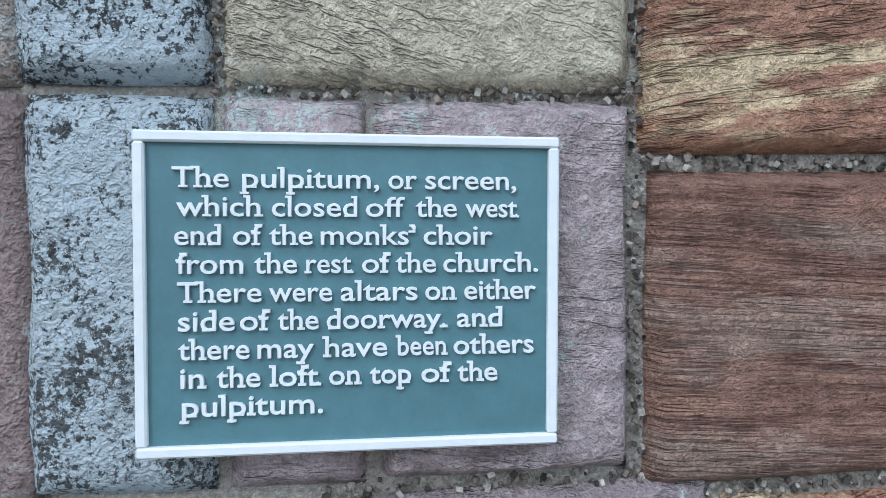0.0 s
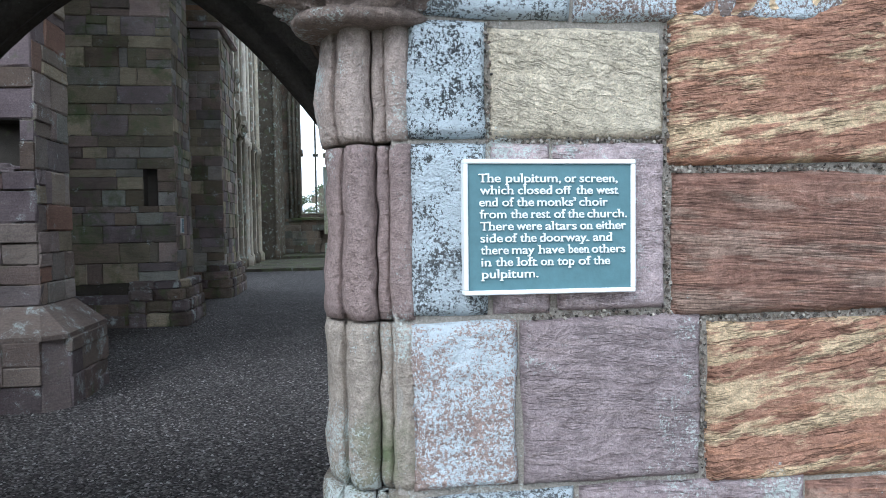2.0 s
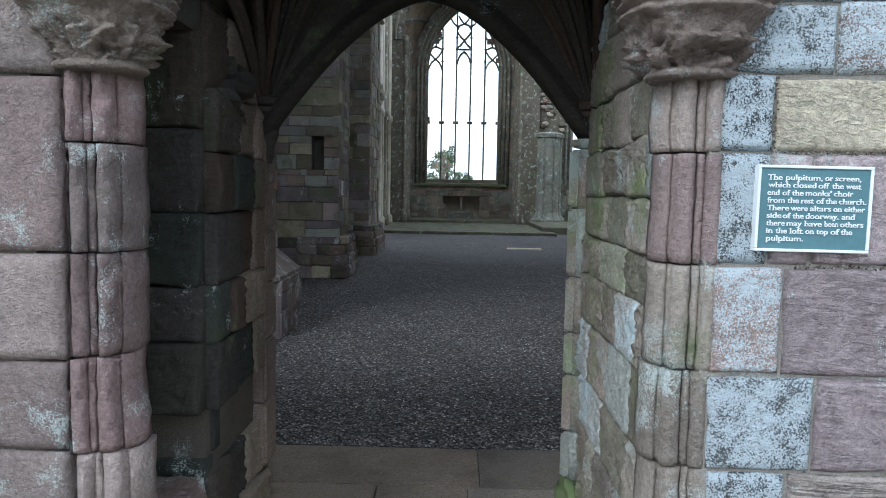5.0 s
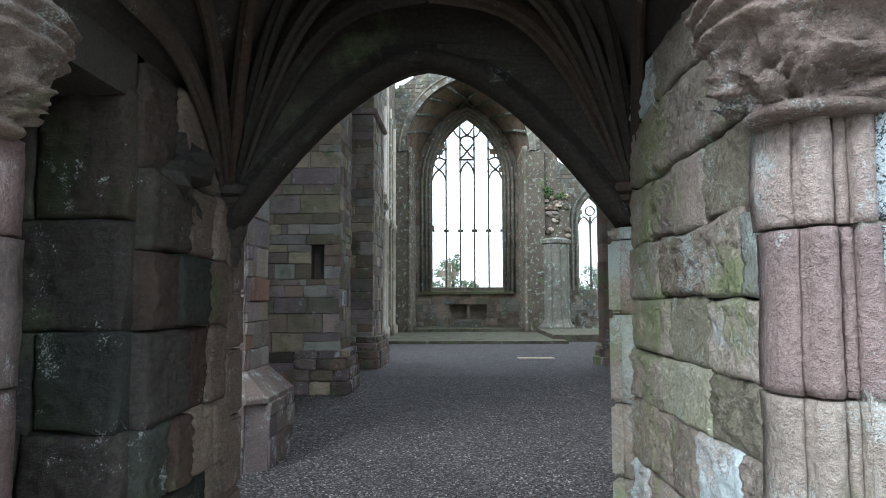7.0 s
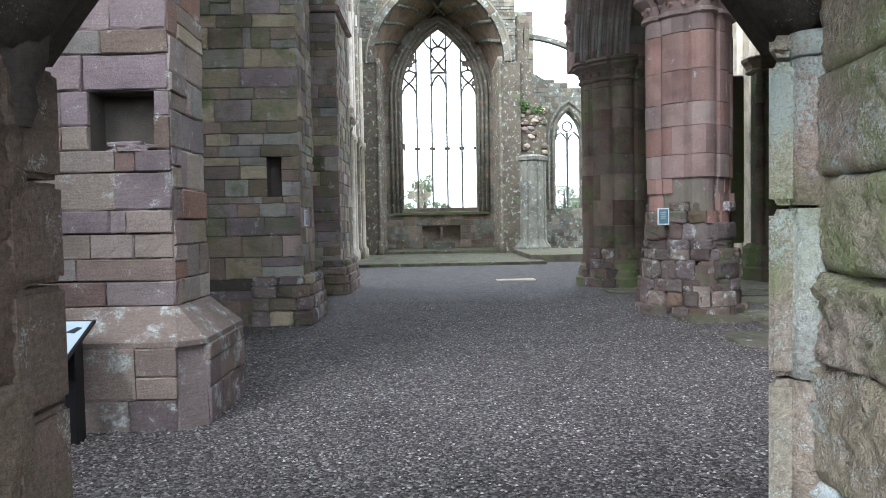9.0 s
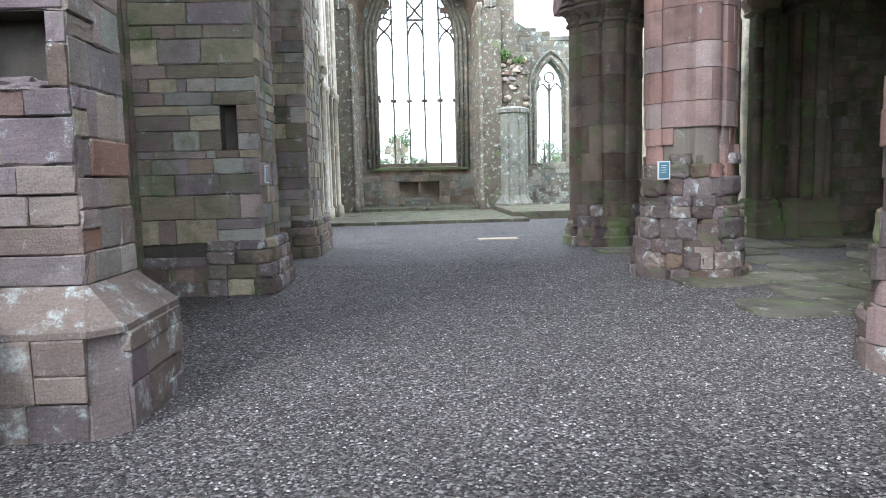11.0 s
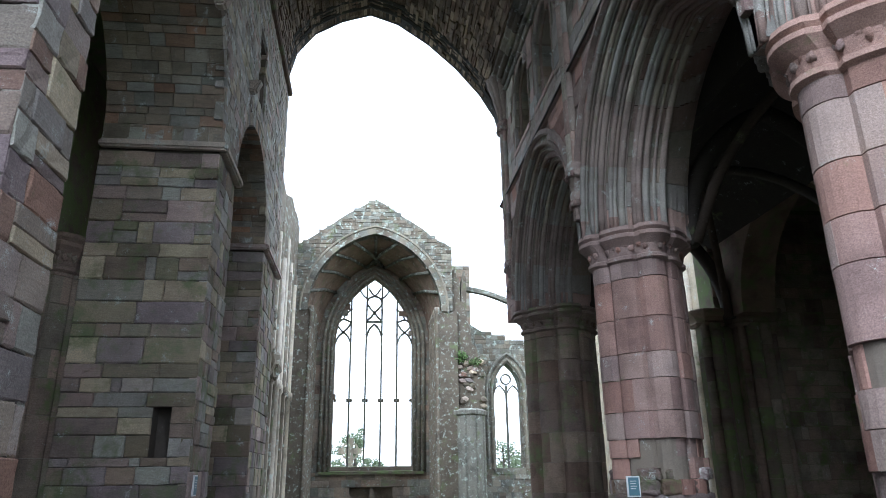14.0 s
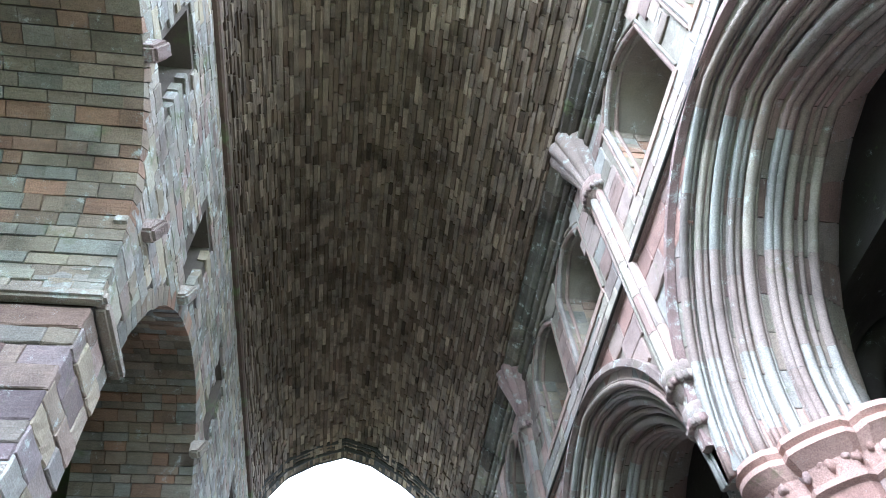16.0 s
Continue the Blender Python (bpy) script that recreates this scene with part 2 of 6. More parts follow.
M_LICHENP = stone_mat("pale_blue_crusted_stone", [(0.46, 0.49, 0.46), (0.48, 0.44, 0.39)], lichen=0.62, moss=0.12, strata=0.0, black=0.1, lichen_col=(0.60, 0.69, 0.70), lichen_scale=3.0, moss_col=(0.28, 0.33, 0.15))
M_BUFF = stone_mat("buff_tooled_stone", [(0.90, 0.79, 0.60), (0.92, 0.81, 0.62)], stain=0.2, lichen=0.1, moss=0.0, strata=0.12, bump=0.9, tilt=0.3, lines=0.3, run=(0.35, 0.35, 0.08))
M_PURPLE = stone_mat("purple_stone", [(0.36, 0.29, 0.305), (0.42, 0.345, 0.35)], lichen=0.3, moss=0.0, strata=0.25, bump=0.8, tilt=0.1, lines=0.2, run=(0.5, 0.5, 0.06))
M_STRATA = stone_mat("red_bedded_stone", [(0.36, 0.21, 0.16), (0.40, 0.235, 0.18)], lichen=0.1, moss=0.0, strata=0.7, bump=1.0, tilt=0.07, streak=(0.46, 0.32, 0.25), lines=0.6, run=(1.4, 1.4, 0.022))
M_FLAME = stone_mat("red_and_yellow_bedded_stone", [(0.42, 0.22, 0.15), (0.46, 0.255, 0.175)], lichen=0.06, moss=0.0, strata=0.6, bump=1.0, tilt=-0.14, streak=(0.88, 0.68, 0.43), lines=0.7, run=(0.7, 0.7, 0.06))
M_FOOT = stone_mat("dark_patched_stone", [(0.20, 0.165, 0.17), (0.17, 0.135, 0.12), (0.24, 0.20, 0.19), (0.20, 0.15, 0.135)], lichen=0.2, moss=0.26, stain=0.7, bump=0.9)
M_JAMB = stone_mat("weathered_jamb_stone", [(0.46, 0.38, 0.33), (0.45, 0.34, 0.32), (0.50, 0.43, 0.36)], lichen=0.36, moss=0.16, strata=0.05, stain=0.6, bump=0.9)
M_JAMB_PINK = stone_mat("pink_jamb_stone", [(0.34, 0.25, 0.235), (0.32, 0.225, 0.21), (0.38, 0.31, 0.28)], lichen=0.3, moss=0.08, strata=0.05, stain=0.7, bump=0.9)
M_CAPITAL = stone_mat("weathered_capital_stone", [(0.36, 0.29, 0.24), (0.33, 0.25, 0.22)], lichen=0.3, moss=0.14, strata=0.1, stain=0.7, bump=1.0, black=0.12)
M_PALEWALL = stone_mat("limewashed_stone", [(0.52, 0.48, 0.38), (0.50, 0.40, 0.34), (0.48, 0.47, 0.34), (0.55, 0.56, 0.51)], lichen=0.4, moss=0.26, strata=0.05, lichen_col=(0.58, 0.66, 0.62), lichen_scale=3.0, moss_col=(0.30, 0.37, 0.16), bump=0.9)
M_PITTED = stone_mat("pitted_pink_stone", [(0.54, 0.43, 0.38), (0.50, 0.45, 0.34), (0.58, 0.48, 0.43), (0.46, 0.42, 0.32)], lichen=0.25, moss=0.3, strata=0.1, stain=0.7, bump=1.0, black=0.16, lichen_col=(0.56, 0.64, 0.58), moss_col=(0.28, 0.34, 0.14))
# brown stone, paled for the light at the passage's nave end
M_FARJAMB = stone_mat("brown_arch_stone", [(0.30, 0.235, 0.185), (0.26, 0.205, 0.17), (0.33, 0.27, 0.21)], lichen=0.2, moss=0.2, stain=0.6, bump=0.8)
M_ALGAE = stone_mat("algae_brown_stone", [(0.52, 0.43, 0.36), (0.46, 0.40, 0.30), (0.54, 0.46, 0.39)], lichen=0.34, moss=0.34, strata=0.1, stain=0.6, bump=1.0, moss_col=(0.28, 0.34, 0.15))
M_PLINTH = stone_mat("plinth_stone", [(0.25, 0.19, 0.17), (0.29, 0.24, 0.20), (0.22, 0.18, 0.18)], lichen=0.35, moss=0.1)
M_SLAB = stone_mat("paving_slab_stone", [(0.27, 0.225, 0.18), (0.25, 0.22, 0.19), (0.29, 0.235, 0.185)], lichen=0.06, moss=0.2, strata=0.0, stain=0.7, bump=0.3, moss_col=(0.13, 0.14, 0.075))
M_PAVE = stone_mat("green_paving", [(0.17, 0.155, 0.12), (0.15, 0.135, 0.10), (0.21, 0.195, 0.155)], lichen=0.2, moss=0.35, strata=0.0, stain=0.8)
M_PAINT = plain_mat("grey_green_paint", (0.095, 0.195, 0.22), 0.55, 0, 60, 0.2, 0.08)
M_WHITE = plain_mat("white_paint", (0.78, 0.80, 0.80), 0.6, 0, 60, 0.12, 0.05)
M_IRON = plain_mat("rusty_iron", (0.05, 0.045, 0.04), 0.7, 0.4, 40, 0.5, 0.2)
M_BLACK = plain_mat("black_metal", (0.02, 0.021, 0.023), 0.45, 0.3, 60, 0.2, 0.05)
M_PANEL = plain_mat("pale_blue_print", (0.55, 0.66, 0.72), 0.35, 0, 20, 0.1, 0.02)
M_INK = plain_mat("dark_ink", (0.03, 0.05, 0.06), 0.35, 0, 20, 0.1, 0.02)
M_ORANGE = plain_mat("orange_print", (0.7, 0.3, 0.06), 0.35, 0, 20, 0.1, 0.02)
M_SIGNBLUE = plain_mat("blue_grey_print", (0.11, 0.22, 0.27), 0.4, 0, 20, 0.1, 0.02)
M_LEAF = plain_mat("tree_leaf", (0.15, 0.19, 0.11), 0.7, 0, 8, 0.4, 0.0)
M_WEED = plain_mat("wall_weed_leaf", (0.10, 0.17, 0.05), 0.7, 0, 8, 0.4, 0.0)
M_BARK = plain_mat("bark", (0.06, 0.05, 0.04), 0.9, 0, 20, 0.4, 0.3)
M_GRASS = plain_mat("grass", (0.08, 0.12, 0.04), 0.9, 0, 12, 0.5, 0.3)


def gravel_mat(name, island):
    m, N, L, P = nodes_of(name)
    geo = N.new("ShaderNodeNewGeometry")
    pos = geo.outputs["Position"]
    v = N.new("ShaderNodeTexVoronoi")
    v.inputs["Scale"].default_value = 55
    L.new(pos, v.inputs["Vector"])
    if island:
        fac = geo.outputs["Random Per Island"]
    else:
        sep = N.new("ShaderNodeSeparateColor")
        L.new(v.outputs["Color"], sep.inputs[0])
        fac = sep.outputs[0]
    col = steps(N, L, fac, [(0.0, (0.036, 0.032, 0.032)), (0.3, (0.10, 0.09, 0.087)), (0.65, (0.21, 0.19, 0.18)), (0.88, (0.35, 0.325, 0.31)), (1.0, (0.58, 0.56, 0.54))]).outputs[0]
    if not island:
        col = blend(N, L, "MULTIPLY", 0.8, col, steps(N, L, v.outputs["Distance"], [(0.0, grey(1.15)), (0.012, grey(0.45))]).outputs[0])
    col = blend(N, L, "MULTIPLY", 0.6, col, steps(N, L, noise_node(N, L, pos, 1.1, 4, 0.6), [(0.3, grey(0.72)), (0.7, grey(1.15))]).outputs[0])
    L.new(col, P.inputs["Base Color"])
    P.inputs["Roughness"].default_value = 0.85
    bp = N.new("ShaderNodeBump")
    bp.inputs["Strength"].default_value, bp.inputs["Distance"].default_value = (0.9, 0.012) if not island else (0.2, 0.005)
    bp.invert = not island
    L.new(v.outputs["Distance"], bp.inputs["Height"])
    L.new(bp.outputs[0], P.inputs["Normal"])
    return m


M_GRAVEL, M_PEBBLE = gravel_mat("gravel", False), gravel_mat("loose_pebbles", True)
M_JOINTPEB = stone_mat("mortar_pebbles", [(0.05, 0.047, 0.045), (0.22, 0.19, 0.16), (0.06, 0.055, 0.05), (0.30, 0.26, 0.21), (0.16, 0.12, 0.10), (0.42, 0.39, 0.34)], lichen=0.05, moss=0.0, strata=0.0, island=True, bump=0.2)


# ---- shaping helpers ----
def smooth(me, on=True):
    for p in me.polygons:
        p.use_smooth = on
    return me


def mesh_of(name, bm, mat, soft=False):
    bmesh.ops.recalc_face_normals(bm, faces=bm.faces)
    me = bpy.data.meshes.new(name)
    bm.to_mesh(me)
    bm.free()
    me.materials.append(mat)
    if soft:
        smooth(me)
    return me


def thing(name, label, category, kind="", group="", at=(0, 0, 0)):
    ob = new(name)
    ob.location = at
    return tagged(ob, label, category, group, kind)


def part(name, bm, mat, parent, label="", soft=False, kind=""):
    ob = new(name, bm if isinstance(bm, bpy.types.Mesh) else mesh_of(name, bm, mat, soft))
    if parent:
        ob.parent = parent
        ob.matrix_parent_inverse = Matrix.Translation(parent.matrix_basis.translation).inverted() if parent.type == "EMPTY" else parent.matrix_basis.inverted()
    return tagged(ob, label, kind=kind)


def solid(name, bm, mat, label, category, kind="structure", soft=False):
    ob = new(name, mesh_of(name, bm, mat, soft))
    return tagged(ob, label, category, kind=kind)


def box(bm, x0, x1, y0, y1, z0, z1):
    v = [bm.verts.new((x, y, z)) for x in (x0, x1) for y in (y0, y1) for z in (z0, z1)]
    for f in ((0, 1, 3, 2), (4, 6, 7, 5), (0, 4, 5, 1), (2, 3, 7, 6), (0, 2, 6, 4), (1, 5, 7, 3)):
        bm.faces.new([v[i] for i in f])
    return v


def prism(bm, pts, axis, a, b):
    """A polygon drawn across the other two axes, drawn out along axis from a to b."""
    def at(p, d):
        return {"x": (d, p[0], p[1]), "y": (p[0], d, p[1]), "z": (p[0], p[1], d)}[axis]
    lo, hi = [bm.verts.new(at(p, a)) for p in pts], [bm.verts.new(at(p, b)) for p in pts]
    caps = [bm.faces.new(lo), bm.faces.new(hi[::-1])]
    for f in caps:
        f.normal_update()
    n = len(pts)
    for i in range(n):
        bm.faces.new((lo[i], lo[(i + 1) % n], hi[(i + 1) % n], hi[i]))
    bmesh.ops.triangulate(bm, faces=caps)


def pointed(c, half, spring, apex, n=10):
    """Points of a pointed arch from the one springing over the apex to the other: (across, height)."""
    rise = apex - spring
    if rise < half:
        us = [-1 + i / n for i in range(2 * n + 1)]
        return [(c + half * q, spring + rise * (1 - abs(q) ** 1.63)) for q in us]
    r = (half * half + rise * rise) / (2 * half)
    a = math.atan2(rise, half - r) if r > half else math.atan2(rise, -(r - half))
    a = math.pi - math.acos(max(-1, min(1, (r - half) / r)))
    left = [(c - half + r + r * math.cos(math.pi - (math.pi - a) * i / n), spring + r * math.sin(math.pi - (math.pi - a) * i / n)) for i in range(n + 1)]
    return left + [(2 * c - x, z) for x, z in left[-2::-1]]


def rounded(c, half, spring, apex, n=14):
    return [(c - half * math.cos(math.pi * i / n), spring + (apex - spring) * math.sin(math.pi * i / n)) for i in range(n + 1)]


def sweep(bm, path, ring, normal, closed=False, cut=0):
    """Draws a ring of (across, along normal) offsets along a path that lies in the plane with that normal."""
    path, nv = [Vector(p) for p in path], Vector(normal).normalized()
    rows, n = [], len(path)
    for i, p in enumerate(path):
        q0, q1 = path[(i - 1) % n] if closed or i else p, path[(i + 1) % n] if closed or i < n - 1 else p
        t = (q1 - q0).normalized()
        side = t.cross(nv).normalized()
        rows.append([bm.verts.new(p + side * a + nv * b) for a, b in ring])
    k = len(ring)
    for i in range(n if closed else n - 1):
        r0, r1 = rows[i], rows[(i + 1) % n]
        if cut and i and i % cut == 0:
            gap = (path[i + 1] - path[i]).normalized() * 0.006
            r0 = rows[i] = [bm.verts.new(v.co + gap) for v in r0]
        for j in range(k):
            bm.faces.new((r0[j], r0[(j + 1) % k], r1[(j + 1) % k], r1[j]))
    if not closed:
        bm.faces.new(rows[0])
        bm.faces.new(rows[-1][::-1])


def circle(r, n=8, a=0.0, b=0.0):
    return [(a + r * math.cos(2 * math.pi * i / n), b + r * math.sin(2 * math.pi * i / n)) for i in range(n)]


def rect(w, d, a=0.0, b=0.0):
    return [(a - w / 2, b - d / 2), (a + w / 2, b - d / 2), (a + w / 2, b + d / 2), (a - w / 2, b + d / 2)]


def rings(bm, sections):
    """A solid through closed sections, each a list of 3D points of one length."""
    rows = [[bm.verts.new(p) for p in s] for s in sections]
    k = len(rows[0])
    for r0, r1 in zip(rows, rows[1:]):
        for j in range(k):
            bm.faces.new((r0[j], r0[(j + 1) % k], r1[(j + 1) % k], r1[j]))
    caps = [bm.faces.new(rows[0][::-1]), bm.faces.new(rows[-1])]
    for f in caps:
        f.normal_update()
    bmesh.ops.triangulate(bm, faces=caps)


# blocks of ashlar: six chamfered, slightly uneven unit blocks, front at -y
def unit_block(seed):
    rng = random.Random(seed)
    xs = [-0.5, -0.475, -0.1, 0.2, 0.475, 0.5]
    zs = [-0.5, -0.45, 0.05, 0.45, 0.5]
    bm = bmesh.new()
    g = []
    for i, x in enumerate(xs):
        col = []
        for j, z in enumerate(zs):
            rim = i in (0, len(xs) - 1) or j in (0, len(zs) - 1)
            y = -0.41 + rng.uniform(-0.04, 0.06) if rim else -0.5 + rng.uniform(-0.05, 0.06)
            col.append(bm.verts.new((x + (rng.uniform(-0.012, 0.012) if rim else 0), y, z + (rng.uniform(-0.028, 0.028) if rim else 0))))
        g.append(col)
    for i in range(len(xs) - 1):
        for j in range(len(zs) - 1):
            bm.faces.new((g[i][j], g[i + 1][j], g[i + 1][j + 1], g[i][j + 1]))
    b = [bm.verts.new((x, 0.5, z)) for x, z in ((-0.5, -0.5), (0.5, -0.5), (0.5, 0.5), (-0.5, 0.5))]
    edges = [[g[i][0] for i in range(len(xs))], [g[-1][j] for j in range(len(zs))], [g[i][-1] for i in reversed(range(len(xs)))], [g[0][j] for j in reversed(range(len(zs)))]]
    for k, e in enumerate(edges):
        bm.faces.new([b[k], b[(k + 1) % 4], *e[::-1]])
    bmesh.ops.recalc_face_normals(bm, faces=bm.faces)
    return bm


UNIT = []
for s in range(6):
    ub = unit_block(s)
    ub.verts.index_update()
    UNIT.append((np.array([v.co[:] for v in ub.verts]), [[v.index for v in f.verts] for f in ub.faces]))
    ub.free()
BLOCKS = {}


def block_mesh(i, mat):
    if (i, mat.name) not in BLOCKS:
        me = bpy.data.meshes.new("stone")
        me.from_pydata(UNIT[i][0].tolist(), [], UNIT[i][1])
        me.materials.append(mat)
        BLOCKS[i, mat.name] = me
    return BLOCKS[i, mat.name]


class Pile:
    """Joined stones that are too many or too far to be taken one by one."""
    def __init__(self):
        self.v, self.f, self.n = [], [], 0

    def add(self, i, m):
        v, f = UNIT[i]
        a = np.array(m)
        self.v.append(v @ a[:3, :3].T + a[:3, 3])
        self.f += [[k + self.n for k in q] for q in f]
        self.n += len(v)

    def finish(self, name, mat, parent, label=""):
        if not self.n:
            return None
        me = bpy.data.meshes.new(name)
        me.from_pydata(np.concatenate(self.v).tolist(), [], self.f)
        me.materials.append(mat)
        return part(name, me, mat, parent, label, kind="stuff")


def ashlar(parent, origin, n, width, z0, z1, mat, heights=(0.22, 0.36), widths=(0.3, 0.75), depth=0.1, proud=0.02, seed=0,
           keep=None, pile=None, limit=300, joint=0.008, rough=0.012):
    """Coursed blocks over a face with the outward normal n. keep(u, z) says whether a stone centred there stands."""
    rng = random.Random(seed)
    into = -Vector(n).normalized()
    u = into.cross(Vector((0, 0, 1)))
    rot = Matrix((u, into, Vector((0, 0, 1)))).transposed().to_4x4()
    z, made = z0, 0
    while z < z1 - 0.03:
        h = rng.uniform(*heights)
        if z + h > z1 - heights[0] * 0.6:
            h = z1 - z
        x = 0.0
        first = True
        while x < width - 0.02:
            w = rng.uniform(*widths) * (0.6 if first and rng.random() < 0.5 else 1)
            first = False
            if x + w > width - widths[0] * 0.6:
                w = width - x
            if keep is None or keep(x + w / 2, z + h / 2):
                cells = [(x, w, z, h)]
                if h > 0.24 and rng.random() < 0.16:
                    f = rng.uniform(0.35, 0.6)
                    cells = [(x, w, z, h * f), (x, w, z + h * f, h * (1 - f))]
                elif w > 0.34 and rng.random() < 0.14:
                    f = rng.uniform(0.25, 0.4)
                    cells = [(x, w * f, z, h), (x + w * f, w * (1 - f), z, h)]
                for cx, cw, cz, ch in cells:
                    p = Vector(origin) + u * (cx + cw / 2) + Vector((0, 0, cz + ch / 2)) + into * (depth / 2 - proud + rng.uniform(-rough, rough))
                    m = Matrix.Translation(p) @ rot @ Matrix.Rotation(rng.uniform(-0.012, 0.012), 4, "Y") @ Matrix.Diagonal((cw - joint, depth, ch - joint, 1))
                    i = rng.randrange(6)
                    if pile is not None and made >= limit:
                        pile.add(i, m)
                    else:
                        ob = new("stone", block_mesh(i, mat))
                        ob.parent = parent
                        pm = Matrix.Translation(parent.location) if parent.type == "EMPTY" else parent.matrix_basis
                        ob.matrix_parent_inverse = pm.inverted()
                        ob.matrix_basis = m
                    made += 1
            x += w
        z += h
    return made


def rough_stone(parent, x0, x1, z0, z1, mat, relief=0.008, seed=0, y=0.0, bed=0.0, tilt=0.1, joint=0.0045, step=0.0105, name="stone", label="", turn=None, rim_w=0.012, sink=0.016, ragged=0.010):
    """A large hand-laid stone seen close by: rounded uneven edges, a pecked or bedded face, set in the plane y."""
    rng = random.Random(seed)
    x0, x1, z0, z1 = x0 + joint, x1 - joint, z0 + joint, z1 - joint
    nx, nz = max(4, int((x1 - x0) / step)), max(4, int((z1 - z0) / step))
    verts, faces = [], []
    for i in range(nx + 1):
        for j in range(nz + 1):
            x, z = x0 + (x1 - x0) * i / nx, z0 + (z1 - z0) * j / nz
            e = min(x - x0, x1 - x, z - z0, z1 - z)
            rim = max(0.0, 1 - e / rim_w) ** 2
            p = Vector((x * 3.1 + seed * 1.7, seed * 0.37, z * 3.1))
            d = relief * (0.5 * noise.fractal(p * 4, 0.8, 2.1, 4) + 0.8 * noise.fractal(p * 16, 0.7, 2.1, 3))
            if bed:
                s = (z + tilt * x + 0.03 * noise.noise(p * 1.3)) * 42
                d += bed * (noise.noise(Vector((s, x * 2 + seed, 0))) + 0.5 * noise.noise(Vector((s * 2.3, x * 3, seed))))
            wob = ragged * noise.noise(Vector((x * 7, z * 7, seed))) * (1 if e < 1e-6 else 0)
            verts.append((x + wob, y - 0.006 + sink * rim - d * (1 - 0.6 * rim), z + wob * 0.8))
    for i in range(nx):
        for j in range(nz):
            a = i * (nz + 1) + j
            faces.append((a, a + nz + 1, a + nz + 2, a + 1))
    k = len(verts)
    verts += [(x0, y + 0.09, z0), (x1, y + 0.09, z0), (x1, y + 0.09, z1), (x0, y + 0.09, z1)]
    row = lambda i, j: i * (nz + 1) + j
    faces.append((k, k + 1, *[row(i, 0) for i in range(nx, -1, -1)]))
    faces.append((k + 1, k + 2, *[row(nx, j) for j in range(nz, -1, -1)]))
    faces.append((k + 2, k + 3, *[row(i, nz) for i in range(nx + 1)]))
    faces.append((k + 3, k, *[row(0, j) for j in range(nz + 1)]))
    me = bpy.data.meshes.new(name)
    me.from_pydata(verts, [], faces)
    me.materials.append(mat)
    smooth(me)
    if turn is not None:
        me.transform(turn)
    return part(name, me, mat, parent, label)

# ---- ground ----
bm = bmesh.new()
bmesh.ops.create_grid(bm, x_segments=40, y_segments=40, size=600)
for v in bm.verts:
    d = max(0.0, v.co.length - 90)
    v.co.z = -0.09 + 0.02 * d * max(0.0, noise.noise(v.co * 0.004) + 0.35)
ground = solid("ground", bm, M_GRASS, "grass around the ruined abbey, rolling away to low hills", "ground")
bm = bmesh.new()
bmesh.ops.create_grid(bm, x_segments=60, y_segments=80, size=1)
for v in bm.verts:
    x, y = -7 + (v.co.x + 1) * 11.5, -8 + (v.co.y + 1) * 22
    v.co = (x, y, -0.006 + 0.008 * noise.noise(Vector((x * 0.8, y * 0.8, 0))) - (0.02 if y < 2.4 else 0))
floor = solid("floor_gravel", bm, M_GRAVEL, "grey-pink gravel floor of the roofless church", "gravel floor", soft=True)
# loose pebbles on the stretch that is walked
rng = np.random.default_rng(3)
COUNT = 42000
base = np.array([(1, 0, 0), (0.3, 0.8, 0.1), (-0.7, 0.5, 0), (-0.9, -0.4, 0.1), (0.2, -0.9, 0), (0.05, 0.0, 0.75)])
pf = [(0, 1, 5), (1, 2, 5), (2, 3, 5), (3, 4, 5), (4, 0, 5)]
yy = 2.3 + 11.0 * rng.random(COUNT) ** 1.6
xx = -2.6 + 7.2 * rng.random(COUNT)
sz = rng.uniform(0.006, 0.015, COUNT)
an = rng.uniform(0, 6.28, COUNT)
sq = rng.uniform(0.6, 1.0, COUNT)
pv = np.empty((COUNT, 6, 3))
pv[:, :, 0] = xx[:, None] + sz[:, None] * (base[:, 0] * np.cos(an)[:, None] - base[:, 1] * np.sin(an)[:, None])
pv[:, :, 1] = yy[:, None] + sz[:, None] * (base[:, 0] * np.sin(an)[:, None] + base[:, 1] * np.cos(an)[:, None]) * sq[:, None]
pv[:, :, 2] = 0.001 + sz[:, None] * base[:, 2] * 0.9
me = bpy.data.meshes.new("pebbles")
me.from_pydata(pv.reshape(-1, 3).tolist(), [], [tuple(6 * k + q for q in f) for k in range(COUNT) for f in pf])
me.materials.append(M_PEBBLE)
tagged(new("pebbles", me), "loose grey and pink pebbles on the gravel floor", "gravel", kind="stuff")

# ---- the screen wall with its passage ----
PX = 0.13
screen = thing("wall_pulpitum", "thick sandstone screen wall with a low vaulted passage", "wall", "structure")
bm = bmesh.new()
box(bm, 0.95, 7.0, 0.013, 1.60, -0.1, 3.02)
part("wall_core", bm, M_JOINT, screen)
bm = bmesh.new()
box(bm, -7.0, -0.72, 0.76, 1.60, -0.1, 3.02)
part("wall_core", bm, M_MORTAR_DARK, screen)
bm = bmesh.new()
box(bm, -7.0, -0.92, 0.025, 0.30, -0.1, 3.02)
part("wall_core", bm, M_MORTAR, screen)
bm = bmesh.new()
box(bm, -7.0, -1.30, 0.30, 0.76, -0.1, 3.02)
box(bm, -1.30, -0.72, 0.28, 0.80, 2.18, 3.02)
part("wall_core", bm, M_MORTAR_DARK, screen)
